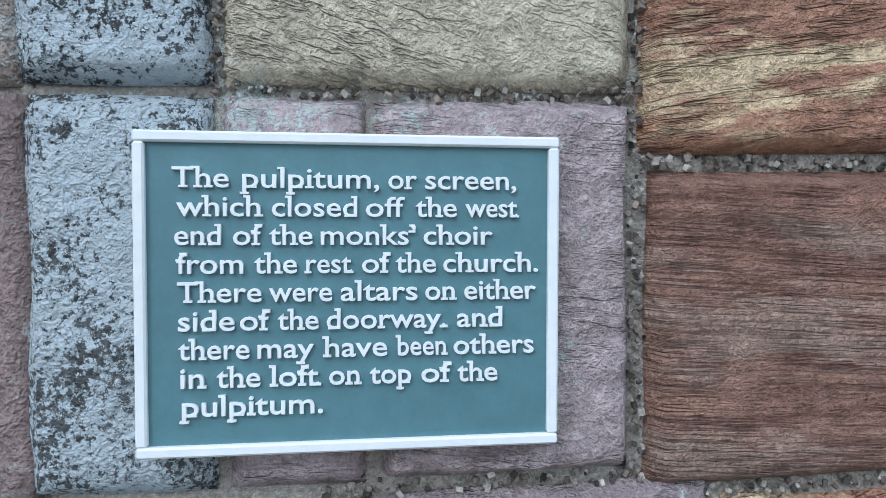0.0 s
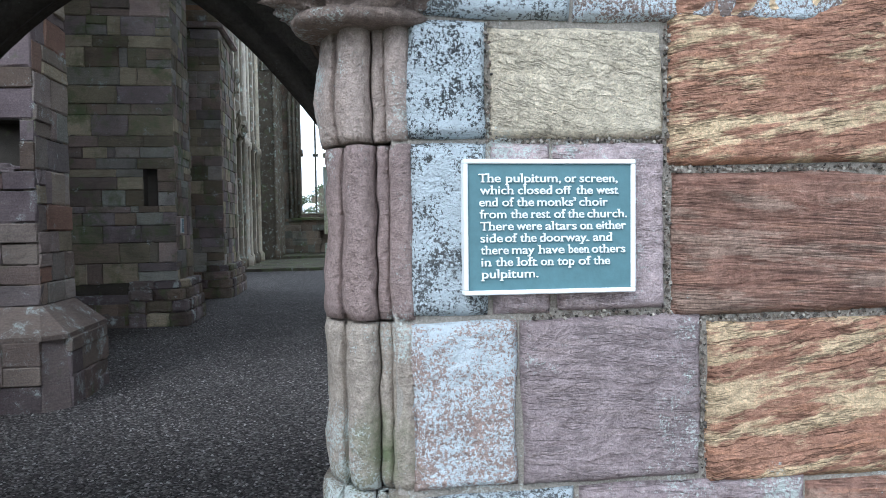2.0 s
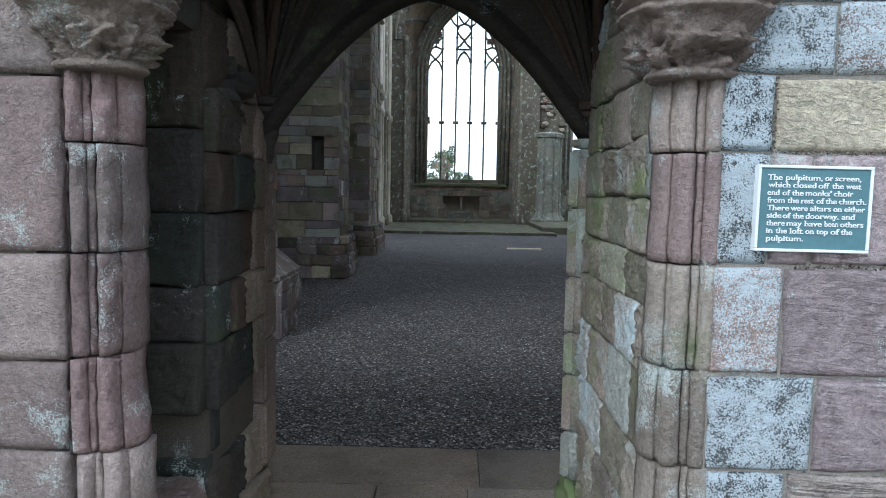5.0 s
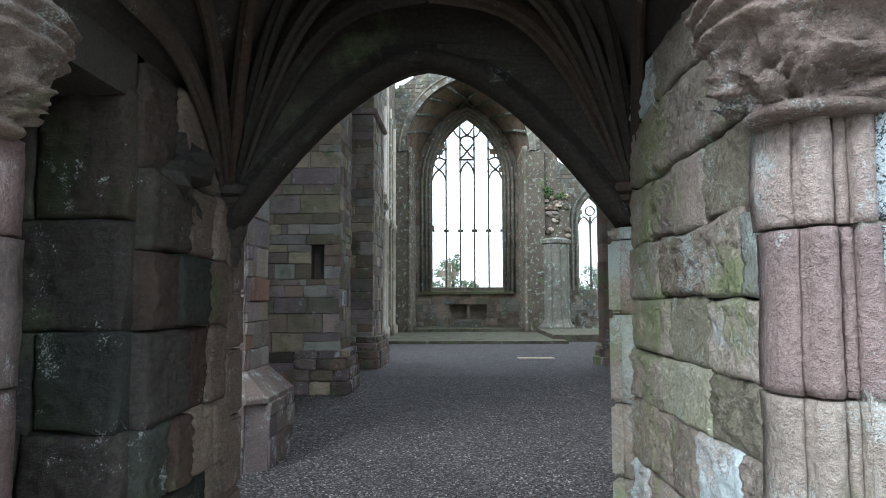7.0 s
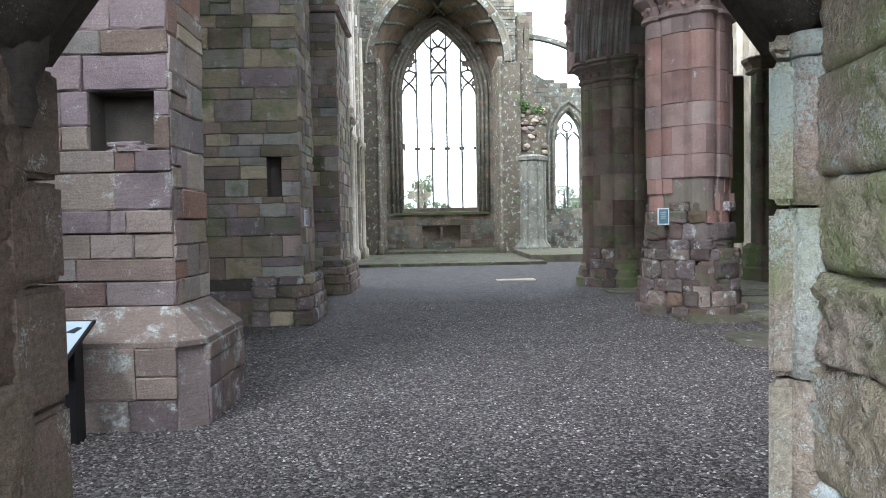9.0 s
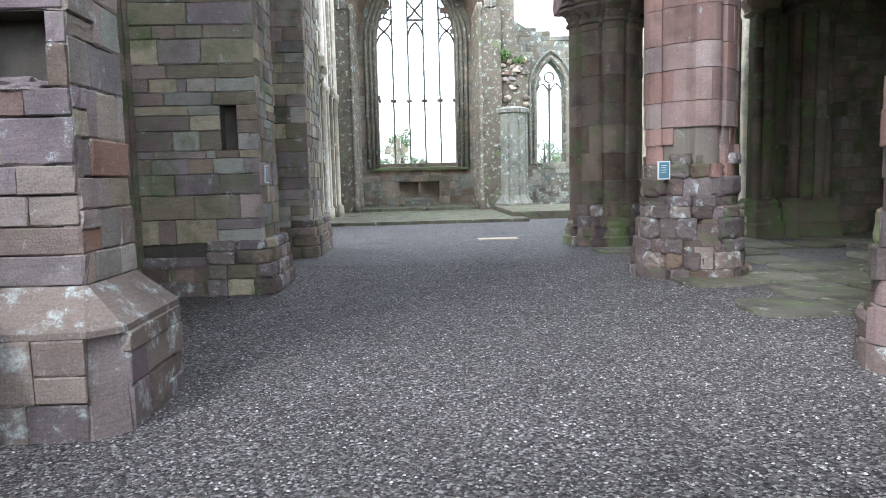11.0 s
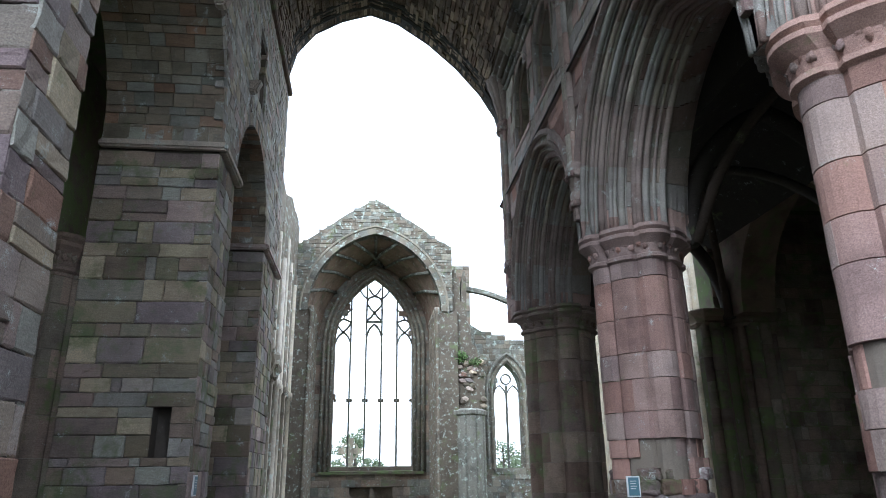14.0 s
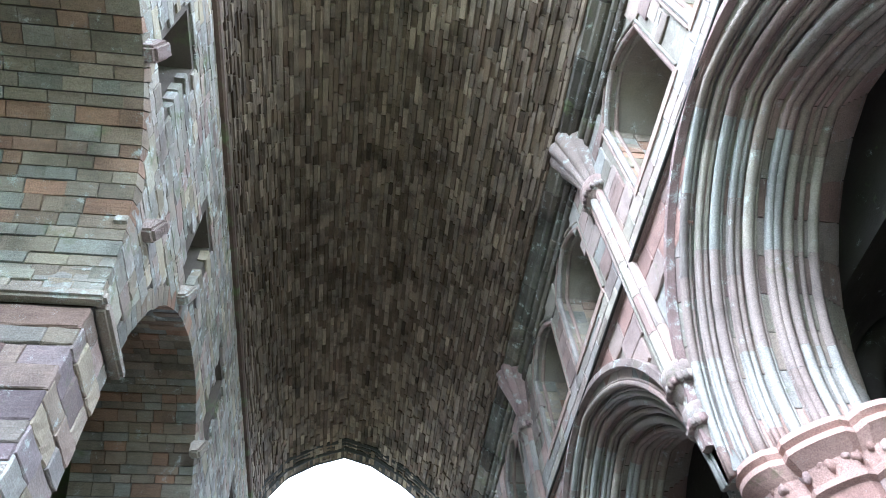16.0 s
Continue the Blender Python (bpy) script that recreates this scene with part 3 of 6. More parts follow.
# vault and arches of the passage carry their shade in the stone colour
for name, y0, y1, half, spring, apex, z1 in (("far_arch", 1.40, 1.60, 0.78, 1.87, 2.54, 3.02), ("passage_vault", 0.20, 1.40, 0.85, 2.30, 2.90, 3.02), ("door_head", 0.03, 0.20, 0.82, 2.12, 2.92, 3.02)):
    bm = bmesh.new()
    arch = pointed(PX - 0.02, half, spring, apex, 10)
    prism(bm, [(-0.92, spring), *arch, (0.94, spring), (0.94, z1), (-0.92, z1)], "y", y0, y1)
    part(name, bm, M_SHADED, screen)
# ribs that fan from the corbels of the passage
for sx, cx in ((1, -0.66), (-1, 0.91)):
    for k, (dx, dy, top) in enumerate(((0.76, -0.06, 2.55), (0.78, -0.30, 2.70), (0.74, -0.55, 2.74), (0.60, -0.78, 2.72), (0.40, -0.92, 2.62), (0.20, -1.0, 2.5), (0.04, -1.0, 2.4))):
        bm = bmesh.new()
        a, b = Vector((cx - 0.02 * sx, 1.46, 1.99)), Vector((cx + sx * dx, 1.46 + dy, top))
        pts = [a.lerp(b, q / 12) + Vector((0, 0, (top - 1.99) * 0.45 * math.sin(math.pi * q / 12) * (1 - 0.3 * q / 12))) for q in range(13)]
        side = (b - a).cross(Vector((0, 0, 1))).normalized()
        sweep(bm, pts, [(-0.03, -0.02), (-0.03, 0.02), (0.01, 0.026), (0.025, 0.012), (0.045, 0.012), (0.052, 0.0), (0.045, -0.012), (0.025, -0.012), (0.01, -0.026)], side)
        part("rib", bm, M_SHADED, screen)
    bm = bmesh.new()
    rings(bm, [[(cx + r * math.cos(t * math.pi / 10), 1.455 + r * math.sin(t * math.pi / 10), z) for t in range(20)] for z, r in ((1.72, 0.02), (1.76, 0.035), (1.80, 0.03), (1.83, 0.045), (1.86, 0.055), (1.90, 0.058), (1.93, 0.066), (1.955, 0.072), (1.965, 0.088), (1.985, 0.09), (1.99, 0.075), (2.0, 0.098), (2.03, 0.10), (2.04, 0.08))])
    part("corbel", bm, M_SHADED, screen, "moulded bell-shaped corbel")
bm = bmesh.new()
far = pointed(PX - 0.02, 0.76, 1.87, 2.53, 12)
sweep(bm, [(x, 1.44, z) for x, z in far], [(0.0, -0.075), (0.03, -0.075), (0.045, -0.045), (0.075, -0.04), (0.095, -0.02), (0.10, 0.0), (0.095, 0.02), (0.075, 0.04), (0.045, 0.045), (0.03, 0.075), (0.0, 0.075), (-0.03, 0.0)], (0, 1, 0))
part("arch_rib", bm, M_SHADED, screen, "dark moulded rib of the far arch", soft=True)


def rough_bump(cx, cy, cz, sx, sy, sz, seed, n=2):
    bm = bmesh.new()
    bmesh.ops.create_icosphere(bm, subdivisions=n, radius=1)
    for v in bm.verts:
        d = 1 + 0.55 * noise.fractal(v.co * 2.1 + Vector((seed * 3.7, seed, 0)), 0.9, 2, 4)
        v.co = Vector((cx + v.co.x * sx * d, cy + v.co.y * sy * d, cz + v.co.z * sz * d))
    return bm


def rough_block(cx, cy, cz, sx, sy, sz, seed, amount=0.09, spin=0.0):
    """A worn or broken squared stone: a finely cut block whose faces and edges are knocked about."""
    bm = bmesh.new()
    bmesh.ops.create_cube(bm, size=2)
    bmesh.ops.subdivide_edges(bm, edges=bm.edges[:], cuts=5, use_grid_fill=True)
    for v in bm.verts:
        c = v.co.copy()
        e = sorted(abs(t) for t in c)
        edge = max(0.0, e[1] - 0.6) / 0.4
        d = 1 - 0.10 * edge ** 2 + amount * noise.fractal(c * 1.4 + Vector((seed * 3.1, seed * 1.7, 0)), 0.9, 2, 4)
        v.co = Vector((c.x * sx, c.y * sy, c.z * sz)) * d
    bm.transform(Matrix.Translation((cx, cy, cz)) @ Matrix.Rotation(spin, 4, "Z"))
    return bm


part("broken_carving", rough_bump(-0.80, 1.05, 2.0, 0.17, 0.2, 0.15, 3, 3), M_SHADED, screen, "broken stump of a carved corbel")

# door jambs: shafts and hollows, course by course
JAMB = [(0.985, 0.20), (0.835, 0.20), (0.822, 0.13), (0.828, 0.098), (0.846, 0.058), (0.852, 0.060), (0.857, 0.070)]
for shaft_x, shaft_y, shaft_r in ((0.889, 0.048, 0.028), (0.931, 0.044, 0.012), (0.963, 0.030, 0.023)):
    JAMB += [(shaft_x + shaft_r * math.cos(radians(q)), shaft_y + shaft_r * math.sin(radians(q))) for q in (165, 195, 222, 248, 272, 297, 322, 350)]
    JAMB += [(shaft_x + shaft_r + 0.003, shaft_y + 0.026)]
JAMB += [(0.985, 0.010)]
courses = [-0.05, 0.24, 0.51, 0.83, 1.11, 1.41, 1.72, 1.93]
for sgn, off, mat, seed in ((1, 0.0, M_JAMB, 5), (-1, 0.16, M_JAMB_PINK, 9)):
    r = random.Random(seed)
    for z0, z1 in zip(courses, courses[1:]):
        bm = bmesh.new()
        secs = []
        dx, dy = r.uniform(-0.006, 0.006), r.uniform(-0.006, 0.004)
        for k in range(19):
            z = z0 + 0.003 + (z1 - z0 - 0.006) * k / 18
            end = 0.006 if k in (0, 18) else 0.0
            ring = []
            for x, y in JAMB:
                w = (0.0055 if sgn > 0 else 0.010) * noise.fractal(Vector((x * 22, z * 14 + seed, y * 22)), 0.8, 2, 5)
                w += (0.016 if sgn > 0 else 0.045) * max(0.0, (0.88 - x) / 0.06) * noise.noise(Vector((seed, z * 6, 0.3))) if x < 0.88 else 0.0
                ring.append((sgn * (x + dx + w + end * 0.5) + (off if sgn < 0 else 0), y + dy + end + w, z))
            secs.append(ring if sgn > 0 else ring[::-1])
        rings(bm, secs)
        part("jamb_stone", bm, mat, screen, soft=True)
    # foliate capital, much worn
    cap = thing("carved_capital", "weathered foliate capital on the doorway shafts", "capital")
    cx = 0.905 if sgn > 0 else -0.745
    bm = bmesh.new()
    sec = []
    for q in range(41):
        z = 1.915 + 0.25 * q / 40
        f = (z - 1.915) / 0.25
        ring = []
        for t in range(96):
            a = t * math.pi / 48
            n3 = Vector((math.cos(a) * 1.6 + seed, math.sin(a) * 1.6, z * 9))
            if f < 0.1:
                g = 0.006 + 0.012 * math.sin(f / 0.1 * math.pi)
            elif f < 0.62:
                u = (f - 0.1) / 0.52
                leaf = noise.fractal(n3 * 2.4, 0.8, 2.0, 4)
                g = 0.004 + 0.062 * u + 0.05 * max(-0.55, leaf) * (0.4 + 0.9 * math.sin(math.pi * min(1.0, u + 0.2)))
            else:
                u = (f - 0.62) / 0.38
                g = 0.072 + 0.018 * math.sin(u * math.pi * 3.0) ** 2 + 0.02 * u + 0.016 * noise.fractal(n3 * 1.8, 0.9, 2.0, 4)
            ring.append((cx + (0.105 + g) * math.copysign(abs(math.cos(a)) ** 0.75, math.cos(a)), 0.07 + (0.085 + g) * math.copysign(abs(math.sin(a)) ** 0.75, math.sin(a)), z))
        sec.append(ring)
    rings(bm, sec)
    part("abacus_and_bell", bm, M_CAPITAL, cap, soft=True)
# stones of the west face, large and close by
R = [(0.975, 1.118, 1.722, 1.93, M_LICHEN, 0.006, 0), (1.118, 1.442, 1.722, 1.925, M_BUFF, 0.007, 0.0), (1.446, 2.10, 1.675, 2.02, M_FLAME, 0.006, 0.008),
     (0.975, 1.118, 1.415, 1.722, M_LICHEN, 0.006, 0), (1.118, 1.232, 1.415, 1.722, M_PURPLE, 0.006, 0), (1.232, 1.446, 1.415, 1.722, M_PURPLE, 0.009, 0.0),
     (1.452, 2.15, 1.398, 1.668, M_STRATA, 0.004, 0.005), (0.975, 1.168, 1.108, 1.412, M_HALFLICHEN, 0.006, 0), (1.168, 1.512, 1.105, 1.412, M_PURPLE, 0.006, 0.0),
     (1.518, 2.1, 1.085, 1.394, M_FLAME, 0.008, 0.003), (0.975, 1.27, 0.832, 1.106, M_LICHEN, 0.006, 0), (1.27, 1.72, 0.832, 1.103, M_PURPLE, 0.006, 0.002),
     (1.72, 2.25, 0.832, 1.082, M_STRATA, 0.006, 0.004), (0.98, 1.205, 0.515, 0.83, M_LICHEN, 0.006, 0), (1.205, 1.86, 0.51, 0.83, M_GREYBED, 0.004, 0.004),
     (1.86, 2.4, 0.51, 0.83, M_PURPLE, 0.006, 0), (0.98, 1.335, 0.24, 0.512, M_LICHENP, 0.006, 0), (1.335, 2.0, 0.24, 0.507, M_LICHENP, 0.006, 0),
     (0.98, 1.6, -0.03, 0.238, M_HALFLICHEN, 0.007, 0), (1.6, 2.4, -0.03, 0.238, M_STRATA, 0.006, 0.003), (1.0, 1.272, 1.93, 2.115, M_LICHEN, 0.006, 0),
     (1.272, 1.80, 1.93, 2.13, M_HALFLICHEN, 0.006, 0.003), (1.0, 1.48, 2.118, 2.36, M_LICHEN, 0.006, 0), (1.48, 2.0, 2.134, 2.4, M_BUFF, 0.006, 0.003)]
for k, (x0, x1, z0, z1, mat, rel, bed) in enumerate(R):
    rough_stone(screen, x0, x1, z0, z1, mat, rel, k + 1, 0.0, bed, tilt=-0.35 if mat is M_FLAME else 0.12)
Lf = [(-1.75, -0.83, 1.41, 1.90), (-1.60, -0.83, 1.10, 1.41), (-1.80, -0.83, 0.84, 1.10), (-1.5, -0.83, 0.50, 0.84), (-1.7, -0.83, 0.22, 0.50), (-1.5, -0.83, -0.03, 0.22), (-1.7, -0.83, 1.90, 2.2)]
for k, (x0, x1, z0, z1) in enumerate(Lf):
    rough_stone(screen, x0, x1, z0, z1, M_JAMB_PINK, 0.006, k + 50, 0.0, 0.002, step=0.02)
pile = Pile()
ashlar(screen, (2.4, 0.02, 0), (0, -1, 0), 4.5, -0.03, 3.0, M_MIXED, seed=1, pile=pile, limit=40)
ashlar(screen, (0.98, 0.02, 0), (0, -1, 0), 1.4, 2.40, 3.0, M_MIXED, seed=2, pile=pile, limit=30)
ashlar(screen, (-6.8, 0.02, 0), (0, -1, 0), 5.0, -0.03, 3.0, M_MIXED, seed=3, pile=pile, limit=40)
pile.finish("wall_facing", M_MIXED_I, screen)
rp = random.Random(77)
pin = Pile()
for (xa, za), (xb, zb) in (((1.447, 1.40), (1.447, 2.0)), ((1.45, 1.672), (2.1, 1.672)), ((1.45, 1.397), (2.1, 1.397)), ((1.515, 1.1), (1.515, 1.39)), ((1.19, 1.413), (1.5, 1.413)), ((1.12, 1.724), (1.44, 1.724)), ((1.118, 1.72), (1.118, 1.93))):
    n_ = int(math.hypot(xb - xa, zb - za) / 0.003)
    for k in range(n_):
        f = (k + rp.random()) / n_
        s_ = rp.uniform(0.0014, 0.0046)
        pin.add(rp.randrange(6), Matrix.Translation((xa + (xb - xa) * f + rp.uniform(-0.006, 0.006), 0.009 + rp.uniform(-0.004, 0.003), za + (zb - za) * f + rp.uniform(-0.006, 0.006))) @ Euler((rp.uniform(-1, 1), rp.uniform(-3, 3), rp.uniform(-1, 1))).to_matrix().to_4x4() @ Matrix.Diagonal((s_ * 1.4, s_, s_, 1)))
pin.finish("joint_pebbles", M_JOINTPEB, screen, "small dark and white pebbles pressed into the mortar")
# passage walls
TURN = Matrix.Translation((0.872, 0, 0)) @ Matrix.Rotation(radians(-90), 4, "Z")
rw = random.Random(31)
z0 = -0.02
k = 0
while z0 < 2.34:
    z1 = min(z0 + rw.uniform(0.13, 0.27), 2.38)
    u0 = 0.15
    while u0 < 1.34:
        u1 = u0 + rw.uniform(0.16, 0.44)
        u1 = 1.35 if u1 > 1.22 else u1
        rough_stone(screen, -u1, -u0, z0 + rw.uniform(-0.006, 0.006), z1 + rw.uniform(-0.006, 0.006), rw.choice((M_PALEWALL, M_ALGAE, M_PITTED, M_PITTED, M_LICHENP, M_ALGAE)), rw.choice((0.008, 0.014, 0.022)), 90 + k, rw.uniform(-0.012, 0.008), 0.004, joint=0.002, step=0.012, turn=TURN, rim_w=0.010, sink=0.010, ragged=0.022)
        u0 = u1
        k += 1
    z0 = z1
TURN_N = Matrix.Translation((-0.70, 0, 0)) @ Matrix.Rotation(radians(90), 4, "Z")
# left wall stones are coloured dark for the shade within the passage
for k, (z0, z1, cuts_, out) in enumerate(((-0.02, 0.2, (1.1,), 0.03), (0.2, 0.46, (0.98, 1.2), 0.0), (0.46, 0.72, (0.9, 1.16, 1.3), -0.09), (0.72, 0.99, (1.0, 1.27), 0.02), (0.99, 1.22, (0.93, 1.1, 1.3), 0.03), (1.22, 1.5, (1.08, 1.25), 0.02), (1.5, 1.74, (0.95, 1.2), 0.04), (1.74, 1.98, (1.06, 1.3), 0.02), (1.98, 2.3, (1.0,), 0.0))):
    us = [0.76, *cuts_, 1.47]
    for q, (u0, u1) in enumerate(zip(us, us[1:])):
        # stones near the nave take the paler brown in place of brighter light
        rough_stone(screen, u0, u1, z0, z1, M_FARJAMB if u1 > 1.28 else (M_SHADED, M_SHADED_GREEN, M_SHADED)[(k + q) % 3], 0.016, 150 + 5 * k + q, -out - 0.012 * ((k + q) % 2), 0.002, joint=0.003, step=0.014, turn=TURN_N, rim_w=0.01, sink=0.009, ragged=0.018)
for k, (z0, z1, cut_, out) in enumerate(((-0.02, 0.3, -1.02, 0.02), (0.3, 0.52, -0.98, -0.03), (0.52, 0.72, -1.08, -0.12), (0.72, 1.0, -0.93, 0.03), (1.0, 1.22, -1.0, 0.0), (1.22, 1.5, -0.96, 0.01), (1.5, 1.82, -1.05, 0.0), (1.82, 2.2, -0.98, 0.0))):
    rough_stone(screen, -1.30, cut_, z0, z1, M_SHADED, 0.014, 200 + k, 0.70 - out * 0.4, 0.0, joint=0.003, step=0.016, sink=0.009, ragged=0.016)
    rough_stone(screen, cut_, -0.71, z0, z1, (M_SHADED, M_SHADED_GREEN)[k % 2], 0.016, 220 + k, 0.70 - out, 0.0, joint=0.003, step=0.014, sink=0.009, ragged=0.016)
bm = rough_block(-0.84, 0.62, 0.36, 0.15, 0.09, 0.12, 4.2, 0.1)
part("loose_stone", bm, M_PLINTH, screen, "worn purple block under the overhang")
bm = bmesh.new()
prism(bm, [(-1.30, -0.02), (-1.30, 0.26), (-0.95, 0.22), (-0.62, 0.0), (-0.62, -0.02)], "y", 0.30, 0.72)
bmesh.ops.subdivide_edges(bm, edges=bm.edges[:], cuts=3, use_grid_fill=True)
for v in bm.verts:
    v.co.z += 0.02 * noise.fractal(v.co * 5, 0.9, 2, 3)
part("sloping_base", bm, M_SHADED_GREEN, screen, "worn sloping foot of the recess")
# back of the recess, its shade put into the stone colour
ashlar(screen, (-1.29, 0.31, 0), (1, 0, 0), 0.44, -0.02, 2.2, M_SHADED, (0.25, 0.36), (0.2, 0.4), 0.1, 0.02, 14)
# jamb of the far arch, its shaft and spur base
r = random.Random(4)
for side, x0 in ((1, 0.785), (-1, -0.745)):
    z = 0.22
    # left far jamb has the nave light put into its paler brown
    mats = {1: M_PALEWALL, -1: M_FARJAMB}
    while z < 1.84:
        h = min(r.uniform(0.2, 0.34), 1.86 - z)
        bm = bmesh.new()
        xa, xb = (x0, x0 + 0.10) if side > 0 else (x0, x0 + 0.09)
        vb = box(bm, xa, xb, 1.36 if side > 0 else 1.40, 1.60, z + 0.004, z + h - 0.004)
        for v in vb:
            if side > 0 and v.co.y > 1.5:
                v.co.x += 0.16
        bmesh.ops.bevel(bm, geom=bm.edges[:], offset=0.012, segments=2, affect="EDGES")
        part("jamb_stone", bm, mats[side], screen)
        if side > 0:
            bm = bmesh.new()
            rings(bm, [[(0.868 + (0.036 + 0.003 * r.random()) * math.cos(t * math.pi / 6), 1.365 + 0.036 * math.sin(t * math.pi / 6), zz) for t in range(12)] for zz in (z + 0.003, z + h / 2, z + h - 0.003)])
            part("jamb_shaft", bm, M_PALEWALL, screen, soft=True)
        z += h
    part("base_stone", rough_bump(x0 + (0.12 if side > 0 else -0.02), 1.46, 0.06, 0.10, 0.15, 0.16, 7 + side, 3), M_GREEN, screen, "mossy base stone of the arch", soft=True)

# paving of the passage
paving = thing("pavement_passage", "worn brown flagstones of the passage floor", "paving", "structure")
SLABS = [(-0.95, 0.42, 1.715, 2.27), (0.425, 1.0, 1.715, 2.27), (-0.72, -0.14, 1.06, 1.705), (-0.135, 0.35, 1.06, 1.705), (0.355, 0.90, 1.06, 1.705),
         (-0.90, -0.20, 0.35, 1.05), (-0.195, 0.90, 0.40, 1.05), (-1.3, -0.2, -0.5, 0.34), (-0.195, 0.92, -0.5, 0.39), (-1.5, -0.1, -1.4, -0.51), (-0.09, 1.3, -1.4, -0.51), (-1.5, 0.6, -2.6, -1.41), (0.61, 2.2, -2.6, -1.41), (1.31, 2.6, -1.4, -0.02)]
for k, (x0, x1, y0, y1) in enumerate(SLABS):
    bm = bmesh.new()
    box(bm, x0, x1, y0, y1, -0.12, 0.006 + 0.004 * (k % 3))
    bmesh.ops.bevel(bm, geom=bm.edges[:], offset=0.008, segments=2, affect="EDGES")
    part("slab", bm, M_SLAB, paving)

# ---- plaque ----
plaque = thing("wall_plaque", "grey-green cast plaque with white raised letters and rim", "plaque", at=(1.2175, -0.01, 1.571))
TILT = Matrix.Translation((1.2175, -0.022, 1.571)) @ pose(0, 0, 0, 0, 0.4, 0)
bm = bmesh.new()
box(bm, -0.148, 0.148, -0.004, 0.024, -0.110, 0.110)
bmesh.ops.bevel(bm, geom=bm.edges[:], offset=0.002, segments=2, affect="EDGES")
bm.transform(TILT)
part("plate", bm, M_PAINT, plaque)
bm = bmesh.new()
o, i = (0.1525, 0.1155), (0.1445, 0.1075)
for x0, x1, z0, z1 in ((-o[0], o[0], i[1], o[1]), (-o[0], o[0], -o[1], -i[1]), (-o[0], -i[0], -i[1], i[1]), (i[0], o[0], -i[1], i[1])):
    box(bm, x0, x1, -0.009, 0.022, z0, z1)
bmesh.ops.bevel(bm, geom=bm.edges[:], offset=0.0015, segments=1, affect="EDGES")
bm.transform(TILT)
part("rim", bm, M_WHITE, plaque, "white painted raised rim")
# each line: its words and where along the plate they begin and end
LINES = ["The 303 403 pulpitum, 422 668 or 684 735 screen, 750 912", "which 310 462 closed 478 629 off 644 713 the 733 806 west 822 917", "end 306 388 of 409 461 the 473 550 monks’ 564 733 choir 747 870",
         "from 308 427 the 446 522 rest 535 622 of 637 688 the 697 769 church. 782 952", "There 310 459 were 472 584 altars 599 736 on 750 806 either 820 948", "side 311 411 of 420 474 the 487 560 doorway. 574 790 and 807 888",
         "there 311 437 may 451 551 have 566 682 been 697 790 others 801 945", "in 314 360 the 378 456 loft 471 564 on 578 636 top 651 725 of 743 797 the 808 880", "pulpitum. 312 567"]


def along(p):
    a, b = (p - 245) / 576, (988 - p) / 541
    return -0.1525 + 0.305 * a / (a + b) + 0.004 * b / (a + b)


def word_mesh(bm, word, x0, x1, z):
    """One raised word with slab serifs on the flat ends of its stems."""
    cu = bpy.data.curves.new("word", "FONT")
    cu.body, cu.size, cu.extrude, cu.bevel_depth, cu.offset, cu.resolution_u = word, 0.0206, 0.0014, 0.0003, -0.0001, 3
    tmp = bpy.data.objects.new("word", cu)
    scene.collection.objects.link(tmp)
    bpy.context.view_layer.update()
    me = bpy.data.meshes.new_from_object(tmp)
    bpy.data.objects.remove(tmp)
    b = bmesh.new()
    b.from_mesh(me)
    bpy.data.meshes.remove(me)
    pts = [(v.co.x, v.co.y) for v in b.verts]
    for level, up in ((0.0, 1), (0.0102, -1), (0.0146, -1), (-0.0045, 1)):
        xs = sorted(x for x, y in pts if abs(y - level) < 0.0007)
        groups = []
        for x in xs:
            if groups and x - groups[-1][-1] < 0.0036:
                groups[-1].append(x)
            else:
                groups.append([x])
        for g in groups:
            if 0.0012 < g[-1] - g[0] < 0.0046:
                left, right = (0.0013, 0.0013) if up > 0 else (0.0017, 0.0)
                ya, yb = sorted((level - 0.0002 * up, level + 0.0014 * up))
                box(b, g[0] - left, g[-1] + right, ya, yb, -0.0016, 0.0016)
    xs = [v.co.x for v in b.verts]
    lo, wide = min(xs), max(xs) - min(xs)
    for v in b.verts:
        v.co = Vector((x0 + (v.co.x - lo) * (x1 - x0) / wide, -v.co.z - 0.0055, z + v.co.y))
    me = bpy.data.meshes.new("word")
    b.to_mesh(me)
    b.free()
    bm.from_mesh(me)
    bpy.data.meshes.remove(me)


for k, line in enumerate(LINES):
    bits = line.split()
    bm = bmesh.new()
    for w, a, b in zip(bits[::3], bits[1::3], bits[2::3]):
        word_mesh(bm, w, along(float(a)), along(float(b)), 0.0762 - k * 0.02035)
    bm.transform(TILT)
    part("text_line", bm, M_WHITE, plaque, "white raised lettering")

# ---- north wall: heavy later masonry with round arches ----
NX, NB = -1.88, -3.5
north = thing("wall_north", "heavy patched sandstone wall with round arches on square piers", "wall", "structure")
PIERS_N = [(5.45, 6.22), (10.55, 11.72), (14.95, 17.0)]
HOLES = [(-2.50, -2.00, 2.12, 2.58), (-2.37, -2.15, 1.96, 2.56), None]
bm = bmesh.new()
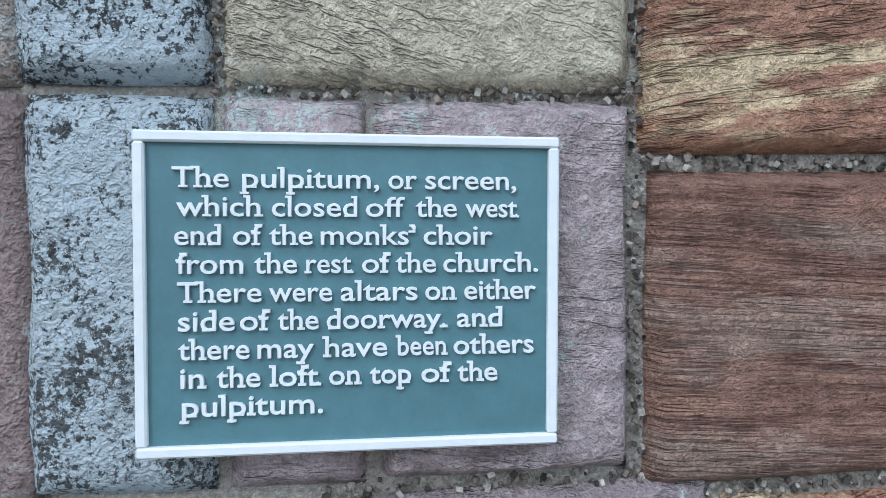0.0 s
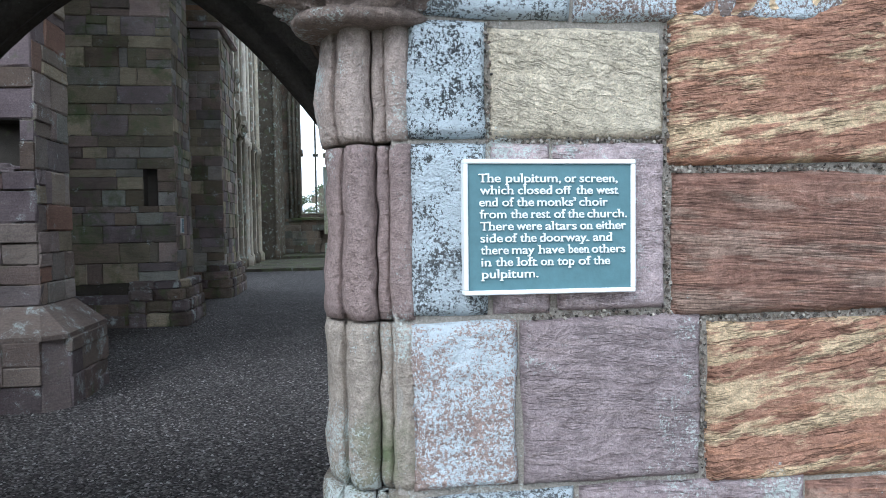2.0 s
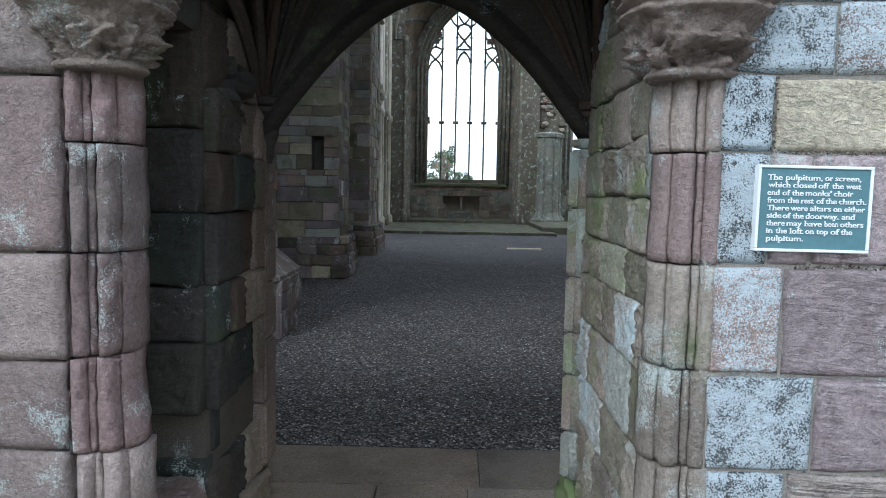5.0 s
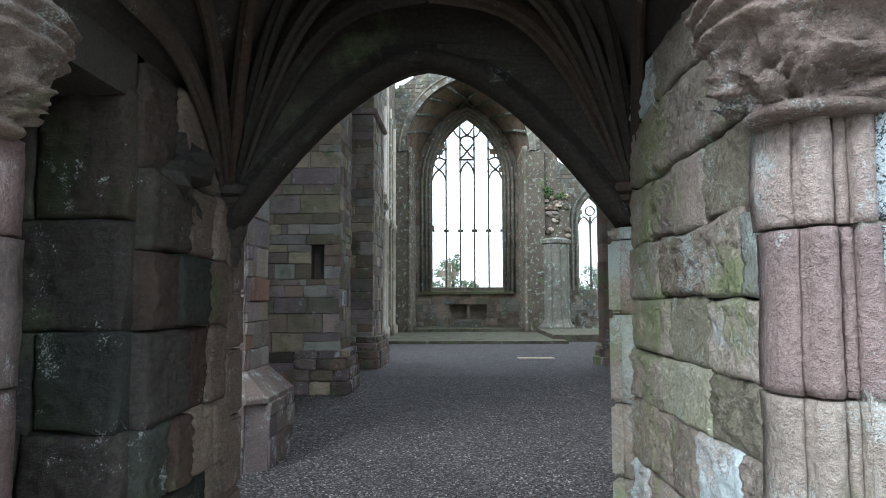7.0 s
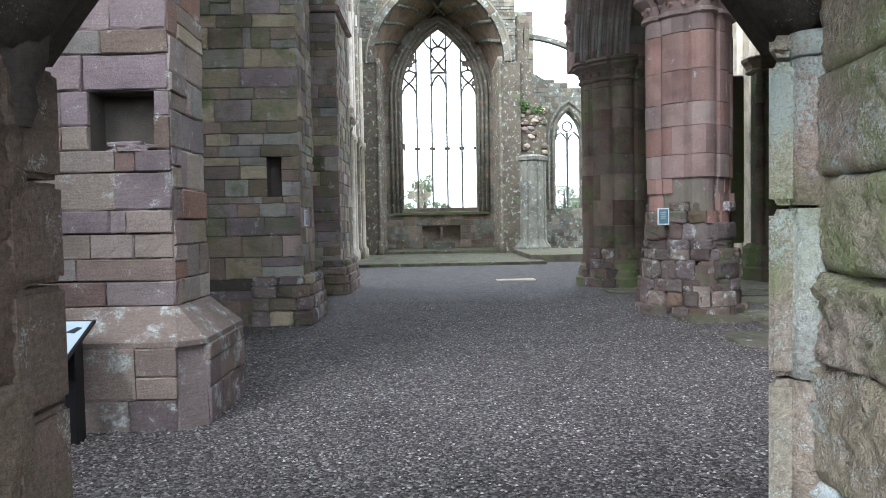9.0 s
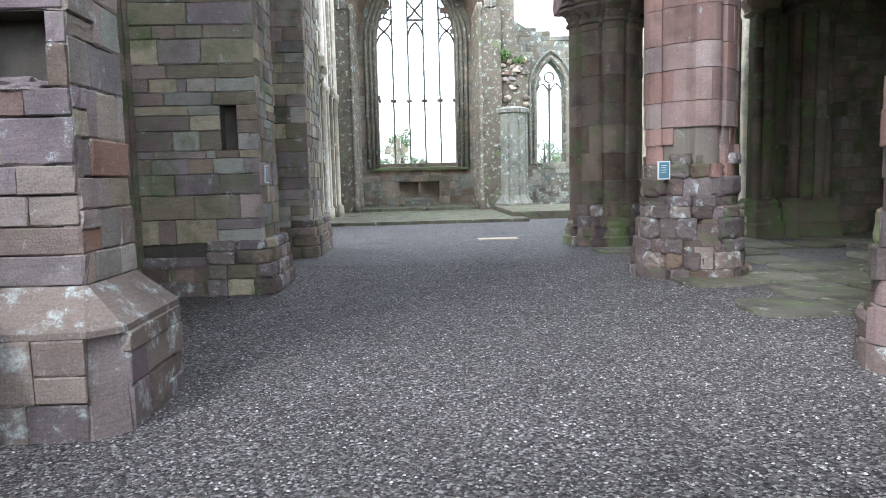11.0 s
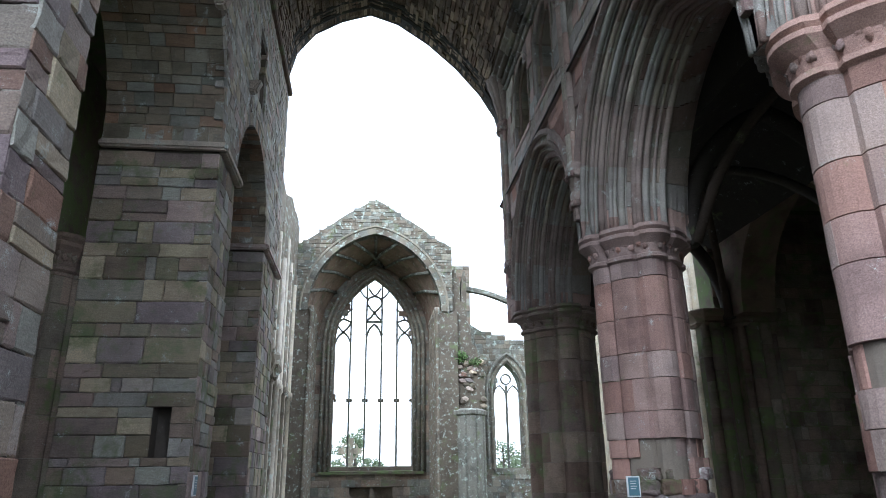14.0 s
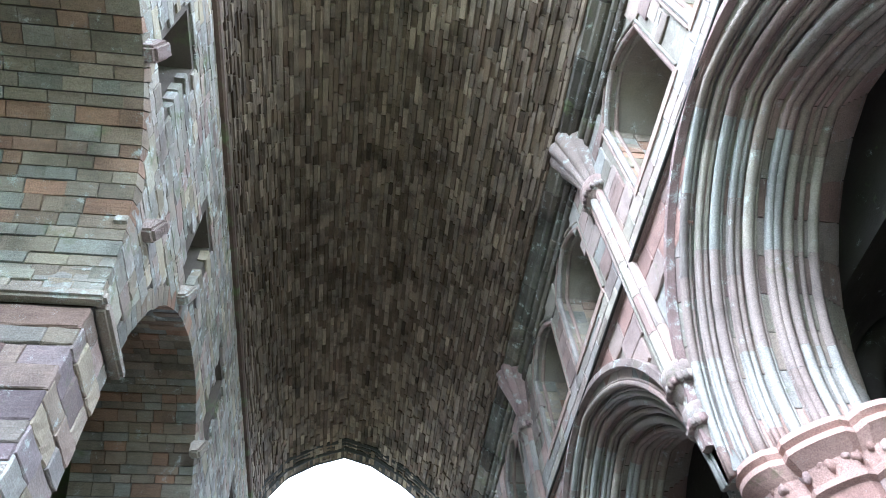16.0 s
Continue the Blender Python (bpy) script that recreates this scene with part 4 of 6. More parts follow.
for (y0, y1), hole in zip(PIERS_N, HOLES):
    if hole:
        xa, xb, za, zb = hole
        box(bm, NB, NX - 0.02, y0 + 0.26, y1 - 0.02, -0.1, 6.2)
        box(bm, NB, xa, y0 + 0.02, y0 + 0.26, -0.1, 6.2)
        box(bm, xb, NX - 0.02, y0 + 0.02, y0 + 0.26, -0.1, 6.2)
        box(bm, xa, xb, y0 + 0.02, y0 + 0.26, -0.1, za)
        box(bm, xa, xb, y0 + 0.02, y0 + 0.26, zb, 6.2)
    else:
        box(bm, NB, NX - 0.02, y0 + 0.02, y1 - 0.02, -0.1, 6.2)
part("pier_core", bm, M_MORTAR_DARK, north)
BAYS_N = [(1.6, 5.45, 1.93), (6.22, 10.55, 2.165), (11.72, 14.95, 1.615)]
bm = bmesh.new()
for y0, y1, half in BAYS_N:
    c, top = (y0 + y1) / 2, 6.2 + half
    arch = rounded(c, half + 0.06, 6.2, top + 0.06, 24)
    arch[0], arch[-1] = (y0, 6.2), (y1, 6.2)
    prism(bm, [(y0 - (0.39 if y0 > 2 else 0.0), 6.2), (y0 - 0.06, 6.2), *arch[1:-1], (y1 + 0.06, 6.2), (y1 + 0.38, 6.2), (y1 + 0.38, 8.42), (y0 - (0.39 if y0 > 2 else 0.0), 8.42)], "x", NB, NX - 0.02)
box(bm, NB, NX - 0.02, 15.3, 17.0, 6.2, 8.42)
box(bm, NB, NX - 0.02, 11.0, 11.4, 6.2, 8.42)
cuts = [(4.15, 4.85), (6.85, 7.5), (9.6, 10.2), (13.0, 13.6)]
ys = [1.6] + [v for c in cuts for v in c] + [17.0]
for y0, y1 in zip(ys[::2], ys[1::2]):
    box(bm, NB, NX - 0.02, y0, y1, 8.42, 9.75)
box(bm, NB, NX - 0.02, 1.6, 17.0, 9.75, 11.0)
part("wall_core", bm, M_MORTAR_DARK, north)
# stone facings


def arch_free(bays, u0):
    def keep(u, z):
        y = u0 + u
        for y0, y1, half in bays:
            c = (y0 + y1) / 2
            if y0 - 0.05 < y < y1 + 0.05 and (z < 6.2 or math.hypot(y - c, z - 6.2) < half + 0.16):
                return False
        return not any(a - 0.12 < y < b + 0.12 and 8.42 < z < 9.75 for a, b in cuts)
    return keep


for k, (y0, y1) in enumerate(PIERS_N):
    mat_k, zlo = (M_MIXED, M_NORTH, M_NORTH)[k], 0.7 if k else 0.9
    W_ = NX - NB + 0.005
    fields = [(NB, W_, zlo, 6.05)]
    if HOLES[k]:
        xa, xb, za, zb = HOLES[k]
        fields = [(NB, W_, zlo, za), (NB, xa - NB, za, zb), (xb, NB + W_ - xb, za, zb), (NB, W_, zb, 6.05)]
    for q, (xo, w_, z0_, z1_) in enumerate(fields):
        ashlar(north, (xo, y0, 0), (0, -1, 0), w_, z0_, z1_, M_PURPLEMIX if k == 0 else mat_k, (0.17, 0.34), (0.3, 0.85), 0.12, 0.014, 21 + k + 7 * q, rough=0.014)
    ashlar(north, (NX, y0, 0), (1, 0, 0), y1 - y0 + 0.004, 0.7 if k else 0.9, 6.05, (M_MIXED, M_NORTH, M_NORTH)[k], (0.2, 0.34), (0.22, 0.5), 0.12, 0.012, 31 + k)
    ashlar(north, (NX, y1, 0), (0, 1, 0), NX - NB, 0.0, 6.05, M_NORTH, (0.2, 0.34), (0.25, 0.62), 0.12, 0.012, 41 + k, limit=60, pile=Pile())
    # west reveal above the string course
    ashlar(north, (NB, y0, 0), (0, -1, 0), NX - NB + 0.005, 6.22, 7.2, M_NUP, (0.13, 0.22), (0.22, 0.5), 0.12, 0.012, 45 + k)
pile = Pile()
ashlar(north, (NX, 1.6, 0), (1, 0, 0), 15.4, 6.2, 10.95, M_NUP, (0.13, 0.25), (0.18, 0.5), 0.12, 0.012, 51, keep=arch_free(BAYS_N, 1.6), pile=pile, limit=260, rough=0.006, joint=0.006)
pile.finish("wall_facing", M_NUP_I, north)


def voussoirs(bm, arch, out, axis, a, b, gap=0.006, every=1):
    """The stones of an arch ring: arch holds its inner curve, out the depth of the ring."""
    n = len(arch)
    nrm = []
    for i in range(n):
        p, q = arch[max(i - 1, 0)], arch[min(i + 1, n - 1)]
        t = Vector((q[0] - p[0], q[1] - p[1])).normalized()
        nrm.append(Vector((-t.y, t.x)))
    for i in range(0, n - 1, every):
        j = min(i + every, n - 1)
        p, q = Vector(arch[i]), Vector(arch[j])
        d = (q - p).normalized() * gap
        prism(bm, [p + d, q - d, q + nrm[j] * out - d, p + nrm[i] * out + d], axis, a, b)


for y0, y1, half in BAYS_N:
    bm = bmesh.new()
    rr_ = random.Random(int(half * 100))
    c, a0 = (y0 + y1) / 2, 0.0
    while a0 < math.pi - 0.01:
        a1 = a0 + rr_.uniform(0.11, 0.2) / half
        a1 = math.pi if a1 > math.pi - 0.05 else a1
        xa = NB + 0.01
        while xa < NX:
            xb = xa + rr_.uniform(0.16, 0.42)
            xb = NX + 0.012 if xb > NX - 0.16 else xb
            g, lift = 0.006 / half, rr_.uniform(-0.012, 0.012)
            prism(bm, [(c - (half + rad) * math.cos(q), 6.2 + (half + rad) * math.sin(q)) for q, rad in ((a0 + g, lift), (a1 - g, lift), (a1 - g, 0.22), (a0 + g, 0.22))], "x", xa + 0.005, xb - 0.004)
            xa = xb
        a0 = a1
    part("arch_ring", bm, M_REVEAL, north)
# string course that wraps the piers
for y0, y1 in PIERS_N:
    bm = bmesh.new()
    for z, mul in ((6.13, 1.0),):
        for a, b, c, d in ((NB, NX + 0.11, y0 - 0.11, y0 + 0.02), (NX - 0.02, NX + 0.11, y0 + 0.02, y1 + 0.11), (NB, NX - 0.02, y1 - 0.02, y1 + 0.11)):
            box(bm, a, b, c, d, z - 0.05, z + 0.07)
    bmesh.ops.bevel(bm, geom=bm.edges[:], offset=0.03, segments=2, affect="EDGES")
    part("string_course", bm, M_JAMB, north)
# plinths: splayed, wider than the pier
for k, (y0, y1) in enumerate(PIERS_N):
    h0, h1, p = ((0.64, 0.90, 0.24), (0.40, 0.52, 0.07), (0.40, 0.52, 0.07))[k]
    def ring(o, z, c):
        return [(NB, y0 - o, z), (NX + o - c, y0 - o, z), (NX + o, y0 - o + c, z), (NX + o, y1 + o - c, z), (NX + o - c, y1 + o, z), (NB, y1 + o, z)]
    bm = bmesh.new()
    rings(bm, [ring(p + 0.04, -0.05, 0.16), ring(p + 0.02, h0 * 0.5, 0.16), ring(p, h0 - 0.02, 0.16)])
    part("plinth_core", bm, M_PLINTH, north)
    bm = bmesh.new()
    rings(bm, [ring(p + 0.03, h0 - 0.02, 0.16), ring(p + 0.03, h0 + 0.02, 0.16), ring(0.015, h1, 0.02)])
    part("plinth_weathering", bm, M_PLINTH, north, "sloping top course of the plinth")
    # plinth facing stones
    if k == 0:
        ashlar(north, (NB, y0 - p - 0.02, 0), (0, -1, 0), NX - NB + p - 0.14, -0.02, h0 - 0.02, M_PLINTH, (0.2, 0.3), (0.3, 0.6), 0.08, 0.03, 61)
        ashlar(north, (NX + p + 0.02, y0 - p + 0.14, 0), (1, 0, 0), y1 - y0 + 2 * p - 0.3, -0.02, h0 - 0.02, M_PLINTH, (0.2, 0.3), (0.25, 0.5), 0.08, 0.03, 62)
    else:
        ashlar(north, (NB, y0 - p, 0), (0, -1, 0), NX - NB + p - 0.1, -0.02, h0 - 0.02, M_DARKPIER, (0.16, 0.24), (0.3, 0.6), 0.08, 0.02, 63 + k, rough=0.025)
    if k:
        rg = random.Random(70 + k)
        for z0, z1, out in ((-0.02, 0.22, 0.16), (0.22, 0.42, 0.13), (0.42, 0.60, 0.08), (0.60, 0.74, 0.04)):
            u = NX - 0.75
            while u < NX + out - 0.05:
                w = rg.uniform(0.2, 0.42)
                part("plinth_stone", rough_block(min(u + w / 2, NX + out - w / 2 + 0.03), y0 - out / 2 + 0.04 + rg.uniform(-0.03, 0.03), (z0 + z1) / 2, w / 2, 0.14, (z1 - z0) / 2, rg.uniform(0, 40), 0.10), rg.choice((M_NORTH, M_PLINTH, M_DARKPIER)), north)
                u += w
            v_ = y0 + 0.1
            while v_ < y1 - 0.05:
                w = rg.uniform(0.22, 0.45)
                part("plinth_stone", rough_block(NX + out / 2, min(v_ + w / 2, y1 - 0.1), (z0 + z1) / 2, 0.12, w / 2, (z1 - z0) / 2, rg.uniform(0, 40), 0.10), rg.choice((M_NORTH, M_PLINTH, M_FARJAMB)), north)
                v_ += w
# broken niche stone in the first pier, slot in the second, corbels and brackets
part("broken_stone", rough_bump(-2.22, 5.52, 2.13, 0.2, 0.1, 0.06, 12, 3), M_PLINTH, north)
for y, z in ((4.05, 8.05), (7.05, 8.05), (9.55, 7.75), (12.2, 8.05), (5.6, 7.3)):
    bm = bmesh.new()
    box(bm, NX - 0.02, NX + 0.22, y - 0.09, y + 0.09, z, z + 0.22)
    for v in bm.verts:
        if v.co.x > NX and v.co.z < z + 0.1:
            v.co.x -= 0.1
    bmesh.ops.bevel(bm, geom=bm.edges[:], offset=0.03, segments=2, affect="EDGES")
    part("corbel_bracket", bm, M_JAMB, north)
bm = bmesh.new()
box(bm, -4.9, -4.6, 1.6, 18, -0.1, 9.0)
box(bm, -4.6, NB, 1.6, 17.0, 8.6, 8.9)
box(bm, -4.6, NB, 16.7, 17.0, -0.1, 8.6)
solid("wall_north_aisle", bm, M_GREEN, "damp back wall of the narrow north aisle", "wall")
# ledge under the vault and the barrel vault
bm = bmesh.new()
box(bm, NX - 0.3, NX + 0.10, 1.6, 17.0, 10.86, 11.0)
bmesh.ops.bevel(bm, geom=bm.edges[:], offset=0.03, segments=1, affect="EDGES")
part("ledge", bm, M_DARKPIER, north)
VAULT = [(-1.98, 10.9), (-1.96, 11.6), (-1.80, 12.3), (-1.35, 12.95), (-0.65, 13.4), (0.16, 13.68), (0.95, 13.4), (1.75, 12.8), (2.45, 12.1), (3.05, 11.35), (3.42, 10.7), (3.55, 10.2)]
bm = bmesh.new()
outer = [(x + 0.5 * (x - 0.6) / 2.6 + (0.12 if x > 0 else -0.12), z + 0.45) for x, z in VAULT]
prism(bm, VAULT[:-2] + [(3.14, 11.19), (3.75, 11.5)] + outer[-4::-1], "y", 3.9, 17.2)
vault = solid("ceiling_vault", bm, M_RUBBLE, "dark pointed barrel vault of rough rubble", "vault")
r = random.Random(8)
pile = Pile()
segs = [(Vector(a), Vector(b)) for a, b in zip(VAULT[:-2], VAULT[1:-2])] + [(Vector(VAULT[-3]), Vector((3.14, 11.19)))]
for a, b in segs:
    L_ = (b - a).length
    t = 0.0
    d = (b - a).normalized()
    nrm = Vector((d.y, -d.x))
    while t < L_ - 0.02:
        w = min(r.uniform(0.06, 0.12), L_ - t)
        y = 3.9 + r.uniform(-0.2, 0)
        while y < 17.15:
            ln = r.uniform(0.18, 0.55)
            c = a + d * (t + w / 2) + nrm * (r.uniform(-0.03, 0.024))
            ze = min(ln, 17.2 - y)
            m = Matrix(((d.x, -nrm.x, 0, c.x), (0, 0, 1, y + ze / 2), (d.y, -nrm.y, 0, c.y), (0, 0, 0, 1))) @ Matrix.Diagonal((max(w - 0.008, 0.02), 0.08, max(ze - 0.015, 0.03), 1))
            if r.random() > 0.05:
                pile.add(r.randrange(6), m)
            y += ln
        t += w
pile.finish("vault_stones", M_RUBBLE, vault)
bm = bmesh.new()
def grown(by):
    """The vault's curve moved outwards."""
    c = Vector((0.8, 10.0))
    return [tuple(Vector(p) + (Vector(p) - c).normalized() * by) for p in VAULT]


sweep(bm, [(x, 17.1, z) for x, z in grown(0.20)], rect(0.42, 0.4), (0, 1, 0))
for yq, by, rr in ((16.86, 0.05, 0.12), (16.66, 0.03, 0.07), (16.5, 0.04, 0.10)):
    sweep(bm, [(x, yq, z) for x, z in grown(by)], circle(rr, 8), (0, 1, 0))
# shading of the end arch is put into its dark stone colour
part("end_arch", bm, M_SHADED, vault)

# ---- south arcade ----
SX, SB = 3.50, 5.20
PIER_Y = [1.2, 6.2, 11.2, 16.1]
SPRING, TOP = 5.10, 7.65


def lobes(r, big=0.10, n=64, turn=0.0, lob=8):
    """A clustered section: round shafts with hollows between them."""
    out = []
    for i in range(n):
        a = 2 * math.pi * i / n
        k = abs(math.cos(a * lob / 2 + turn))
        rr = r * (1 - big + big * 1.35 * k ** 0.42) * (1 + 0.07 * math.cos(4 * a))
        out.append((rr * math.cos(a), rr * math.sin(a)))
    return out


def pier(y, mat, name="wall_pier", cx=4.33, r=0.63, seed=0, top=4.68, label="", rubble=0.0, ruin=None):
    p = thing("clustered_pier", label, "pier", at=(cx, y, 0))
    rng = random.Random(seed)
    sec = lobes(r)
    z = 0.0
    bm = bmesh.new()
    rings(bm, [[(cx + x * s, y + q * s, zz) for x, q in sec] for zz, s in ((-0.05, 1.20), (0.18, 1.20), (0.22, 1.13), (0.34, 1.13), (0.38, 1.08), (0.46, 1.08), (0.52, 1.0))])
    if rubble > 0.5:
        bm.free()
    else:
        part("base", bm, M_GREEN, p, "mossy moulded base")
    z = 0.5 if rubble < 0.5 else -0.04
    k = 0
    while z < top - 0.02:
        h = min(rng.choice((0.36, 0.44, 0.5, 0.58)) * (0.55 if z < rubble else 1.0), top - z)
        nsec = 8
        shift = 4 - (k % 2) * 4
        for s in range(nsec):
            a0, a1 = (s * 64 // nsec + shift), ((s + 1) * 64 // nsec + shift)
            bm = bmesh.new()
            pts = [sec[i % 64] for i in range(a0, a1 + 1)]
            j = rng.uniform(-0.008, 0.008) + (rng.uniform(-0.08, 0.05) + 0.18 * max(0.0, 1 - z / 0.9) if z < rubble else 0)
            fr = (1 + j) * (1.0 if ruin is None or z > ruin else 0.70 + rng.uniform(-0.04, 0.05))
            poly = [(cx + x * fr, y + q * fr) for x, q in pts] + [(cx + x * 0.45, y + q * 0.45) for x, q in pts[::-1]]
            g = 0.005
            lo = [(px, py, z + g) for px, py in poly]
            hi = [(px, py, z + h - g) for px, py in poly]
            rings(bm, [lo, hi])
            part("stone", bm, rng.choice((M_FOOT, M_PLINTH, mat)) if z < rubble * 0.75 else mat, p)
        z += h
        k += 1
    bm = bmesh.new()
    rings(bm, [[(cx + x * s, y + q * s, zz) for x, q in sec] for zz, s in ((0.3, 0.93 if ruin is None else 0.66), (top, 0.93 if ruin is None else 0.66))])
    part("core", bm, M_MORTAR, p)
    bm = bmesh.new()
    rings(bm, [[(cx + x * s, y + q * s, zz) for x, q in sec] for zz, s in ((top - 0.05, 1.0), (top - 0.02, 1.08), (top + 0.03, 1.08), (top + 0.05, 1.02), (top + 0.18, 1.08), (top + 0.25, 1.19), (top + 0.29, 1.26), (top + 0.34, 1.26), (top + 0.36, 1.20), (top + 0.40, 1.27), (top + 0.46, 1.25))])
    cap = part("capital", bm, mat, p, "moulded capital with carved leaf band")
    for i in range(44):
        a = 2 * math.pi * i / 44
        s = sec[int(i * 64 / 44)]
        part("leaf", rough_bump(cx + s[0] * 1.04, y + s[1] * 1.04, top + 0.15 + 0.05 * (i % 2), 0.04, 0.04, 0.06, i * 1.7 + seed, 2), mat, cap, soft=True)
    return p


pier(11.2, M_PINK, seed=2, label="pink sandstone clustered pier with patched rough lower courses", rubble=2.1)
pier(16.1, M_DARKPIER, seed=3, label="brown weathered clustered pier on a mossy base", cx=4.45, r=0.72)
pier(6.05, M_PINK, seed=4, label="pink clustered pier, its shafts chipped and broken low down", cx=4.46, r=0.67, rubble=2.4)
pier(1.2, M_PINK, seed=5, label="pink clustered pier built into the screen wall", cx=4.4, r=0.66)
# patched and broken masonry round the feet of the piers
def broken_foot(name, label, cx, cy, r, top, seed, spread):
    foot = thing(name, label, "masonry")
    rg = random.Random(seed)
    z = -0.03
    while z < top:
        h = rg.uniform(0.14, 0.3)
        a = math.pi * 0.72 + rg.uniform(0, 0.3)
        while a < math.pi * 1.95:
            w = rg.uniform(0.16, 0.34)
            out = r + spread * max(0.0, 1 - z / top) ** 1.3 + rg.uniform(-0.06, 0.03)
            if z < top * 0.55 or rg.random() < 0.8:
                bm = rough_block(cx + out * math.cos(a), cy + out * math.sin(a), z + h / 2, 0.15, w / 2 + 0.02, h / 2 + 0.008, rg.uniform(0, 50), 0.12, a)
                part("stone", bm, rg.choice((M_FOOT, M_FOOT, M_FOOT, M_DARKPIER, M_PLINTH)), foot)
            a += w / out
        z += h
    return foot


broken_foot("broken_masonry", "rough patched purple and grey stones round a pier foot", 4.33, 11.2, 0.50, 1.75, 3, 0.20)
broken_foot("broken_masonry", "rough broken stones round the foot of a pink pier", 4.46, 6.05, 0.52, 1.3, 8, 0.12)
broken_foot("broken_masonry", "mossy broken stones at a brown pier's foot", 4.45, 16.1, 0.60, 0.8, 12, 0.14)
south = thing("wall_south", "pink and grey sandstone arcade wall with moulded pointed arches and a clerestory", "wall", "structure")
BAYS_S = [(3.7, 1.2, 6.2), (8.7, 6.2, 11.2), (13.65, 11.2, 16.1)]
for c, y0, y1 in BAYS_S:
    half = (y1 - y0) / 2
    for k, (d, x0, x1) in enumerate(((0.10, SX, SB), (0.21, SX + 0.11, SB - 0.11), (0.31, SX + 0.22, SB - 0.22), (0.41, SX + 0.34, SB - 0.34), (0.52, SX + 0.46, SB - 0.46), (0.62, SX + 0.62, SB - 0.62))):
        arch = pointed(c, half - d, SPRING, TOP - d * 0.9 + 0.35, 9)
        bm = bmesh.new()
        if k == 0:
            prism(bm, [(y0 + 0.001, SPRING), *arch, (y1 - 0.001, SPRING), (y1 - 0.001, 8.0), (y0 + 0.001, 8.0)], "x", x0 + 0.02, x1 - 0.02)
            part("spandrel_core", bm, M_PALEPINK, south)
            bm = bmesh.new()
        voussoirs(bm, arch, 0.24, "x", x0 - 0.002 * k, x1)
        part("arch_ring", bm, M_PINK_I, south)
        for q, (da, dx, rr) in enumerate(((0.01, 0.005, (0.042, 0.03, 0.05, 0.032, 0.055, 0.04)[k]), (0.058, -0.004, 0.018), (0.0, 0.065, (0.018, 0.026, 0.018, 0.03, 0.02, 0.05)[k]))):
            bm = bmesh.new()
            path = pointed(c, half - d + da, SPRING, TOP - d * 0.9 + 0.35 + da * 0.9, 14)
            sweep(bm, [(x0 + dx, a, b) for a, b in path], circle(rr, 7), (1, 0, 0), cut=(3, 4, 5)[k % 3])
            part("arch_roll", bm, M_PINK_I, south, soft=True)
    for dx, rr in ((0.80, 0.055), (0.93, 0.03), (1.06, 0.055)):
        bm = bmesh.new()
        sweep(bm, [(SX + dx, a, b) for a, b in pointed(c, half - 0.62, SPRING, TOP - 0.62 * 0.9 + 0.35, 14)], circle(rr, 7), (1, 0, 0), cut=4)
        part("arch_roll", bm, M_PINK_I, south, soft=True)
    # hood mould
    bm = bmesh.new()
    sweep(bm, [(SX - 0.03, a, b) for a, b in pointed(c, half - 0.0, SPRING + 0.35, TOP + 0.42, 14)], [(-0.04, -0.05), (0.05, -0.06), (0.07, 0.02), (-0.04, 0.06)], (1, 0, 0))
    part("hood_mould", bm, M_JAMB_PINK, south)
bm = bmesh.new()
box(bm, SX + 0.02, SB - 0.02, 16.1, 17.0, SPRING, 8.0)
part("spandrel_core", bm, M_PALEPINK, south)


def spandrel(u, z):
    y = 17.0 - u
    for c, y0, y1 in BAYS_S:
        if y0 <= y <= y1 and z < 8.0:
            half = (y1 - y0) / 2
            arch = pointed(c, half, SPRING, TOP + 0.42, 9)
            for (a, b), (a2, b2) in zip(arch, arch[1:]):
                if min(a, a2) <= y <= max(a, a2):
                    f = (y - a) / (a2 - a) if abs(a2 - a) > 1e-6 else 0
                    return z > b + (b2 - b) * f + 0.2 and not (z < 7.2 and min(abs(y - q) for q in PIER_Y) < 0.5)
    return True


# clerestory: two openings in each bay, a passage in the wall behind them
CLER = [(2.0, 3.4), (3.92, 5.4), (7.0, 8.45), (8.95, 10.4), (12.0, 13.35), (13.9, 15.3)]
SILL_Z, HEAD_Z, APEX_Z, BACK = 8.62, 10.2, 10.66, 4.75


def opening_top(a, b, y):
    q = abs((y - (a + b) / 2) / ((b - a) / 2))
    return HEAD_Z + (APEX_Z - HEAD_Z) * (1 - q ** 1.7)


def upper(u, z):
    y = 17.0 - u
    return not any(a - 0.14 < y < b + 0.14 and SILL_Z - 0.05 < z < opening_top(a, b, min(max(y, a), b)) + 0.12 for a, b in CLER)


pile = Pile()
ashlar(south, (SX, 17.0, 0), (-1, 0, 0), 15.8, SPRING, 8.0, M_PINK, (0.26, 0.36), (0.35, 0.7), 0.1, 0.012, 71, keep=spandrel, pile=pile, limit=120, joint=0.006, rough=0.004)
ashlar(south, (SX, 17.0, 0), (-1, 0, 0), 15.8, 8.10, 10.7, M_PALEPINK, (0.26, 0.36), (0.3, 0.6), 0.1, 0.012, 72, keep=upper, pile=pile, limit=100, joint=0.006, rough=0.004)
pile.finish("wall_facing", M_PINK_I, south)
ends = [1.2] + [v for c in CLER for v in c] + [17.0]
bm = bmesh.new()
for y0, y1 in zip(ends[::2], ends[1::2]):
    box(bm, SX + 0.02, SX + 0.38, y0, y1, 8.0, 11.4)
    box(bm, SX + 0.38, BACK, y0, y1, 9.35, 11.4)
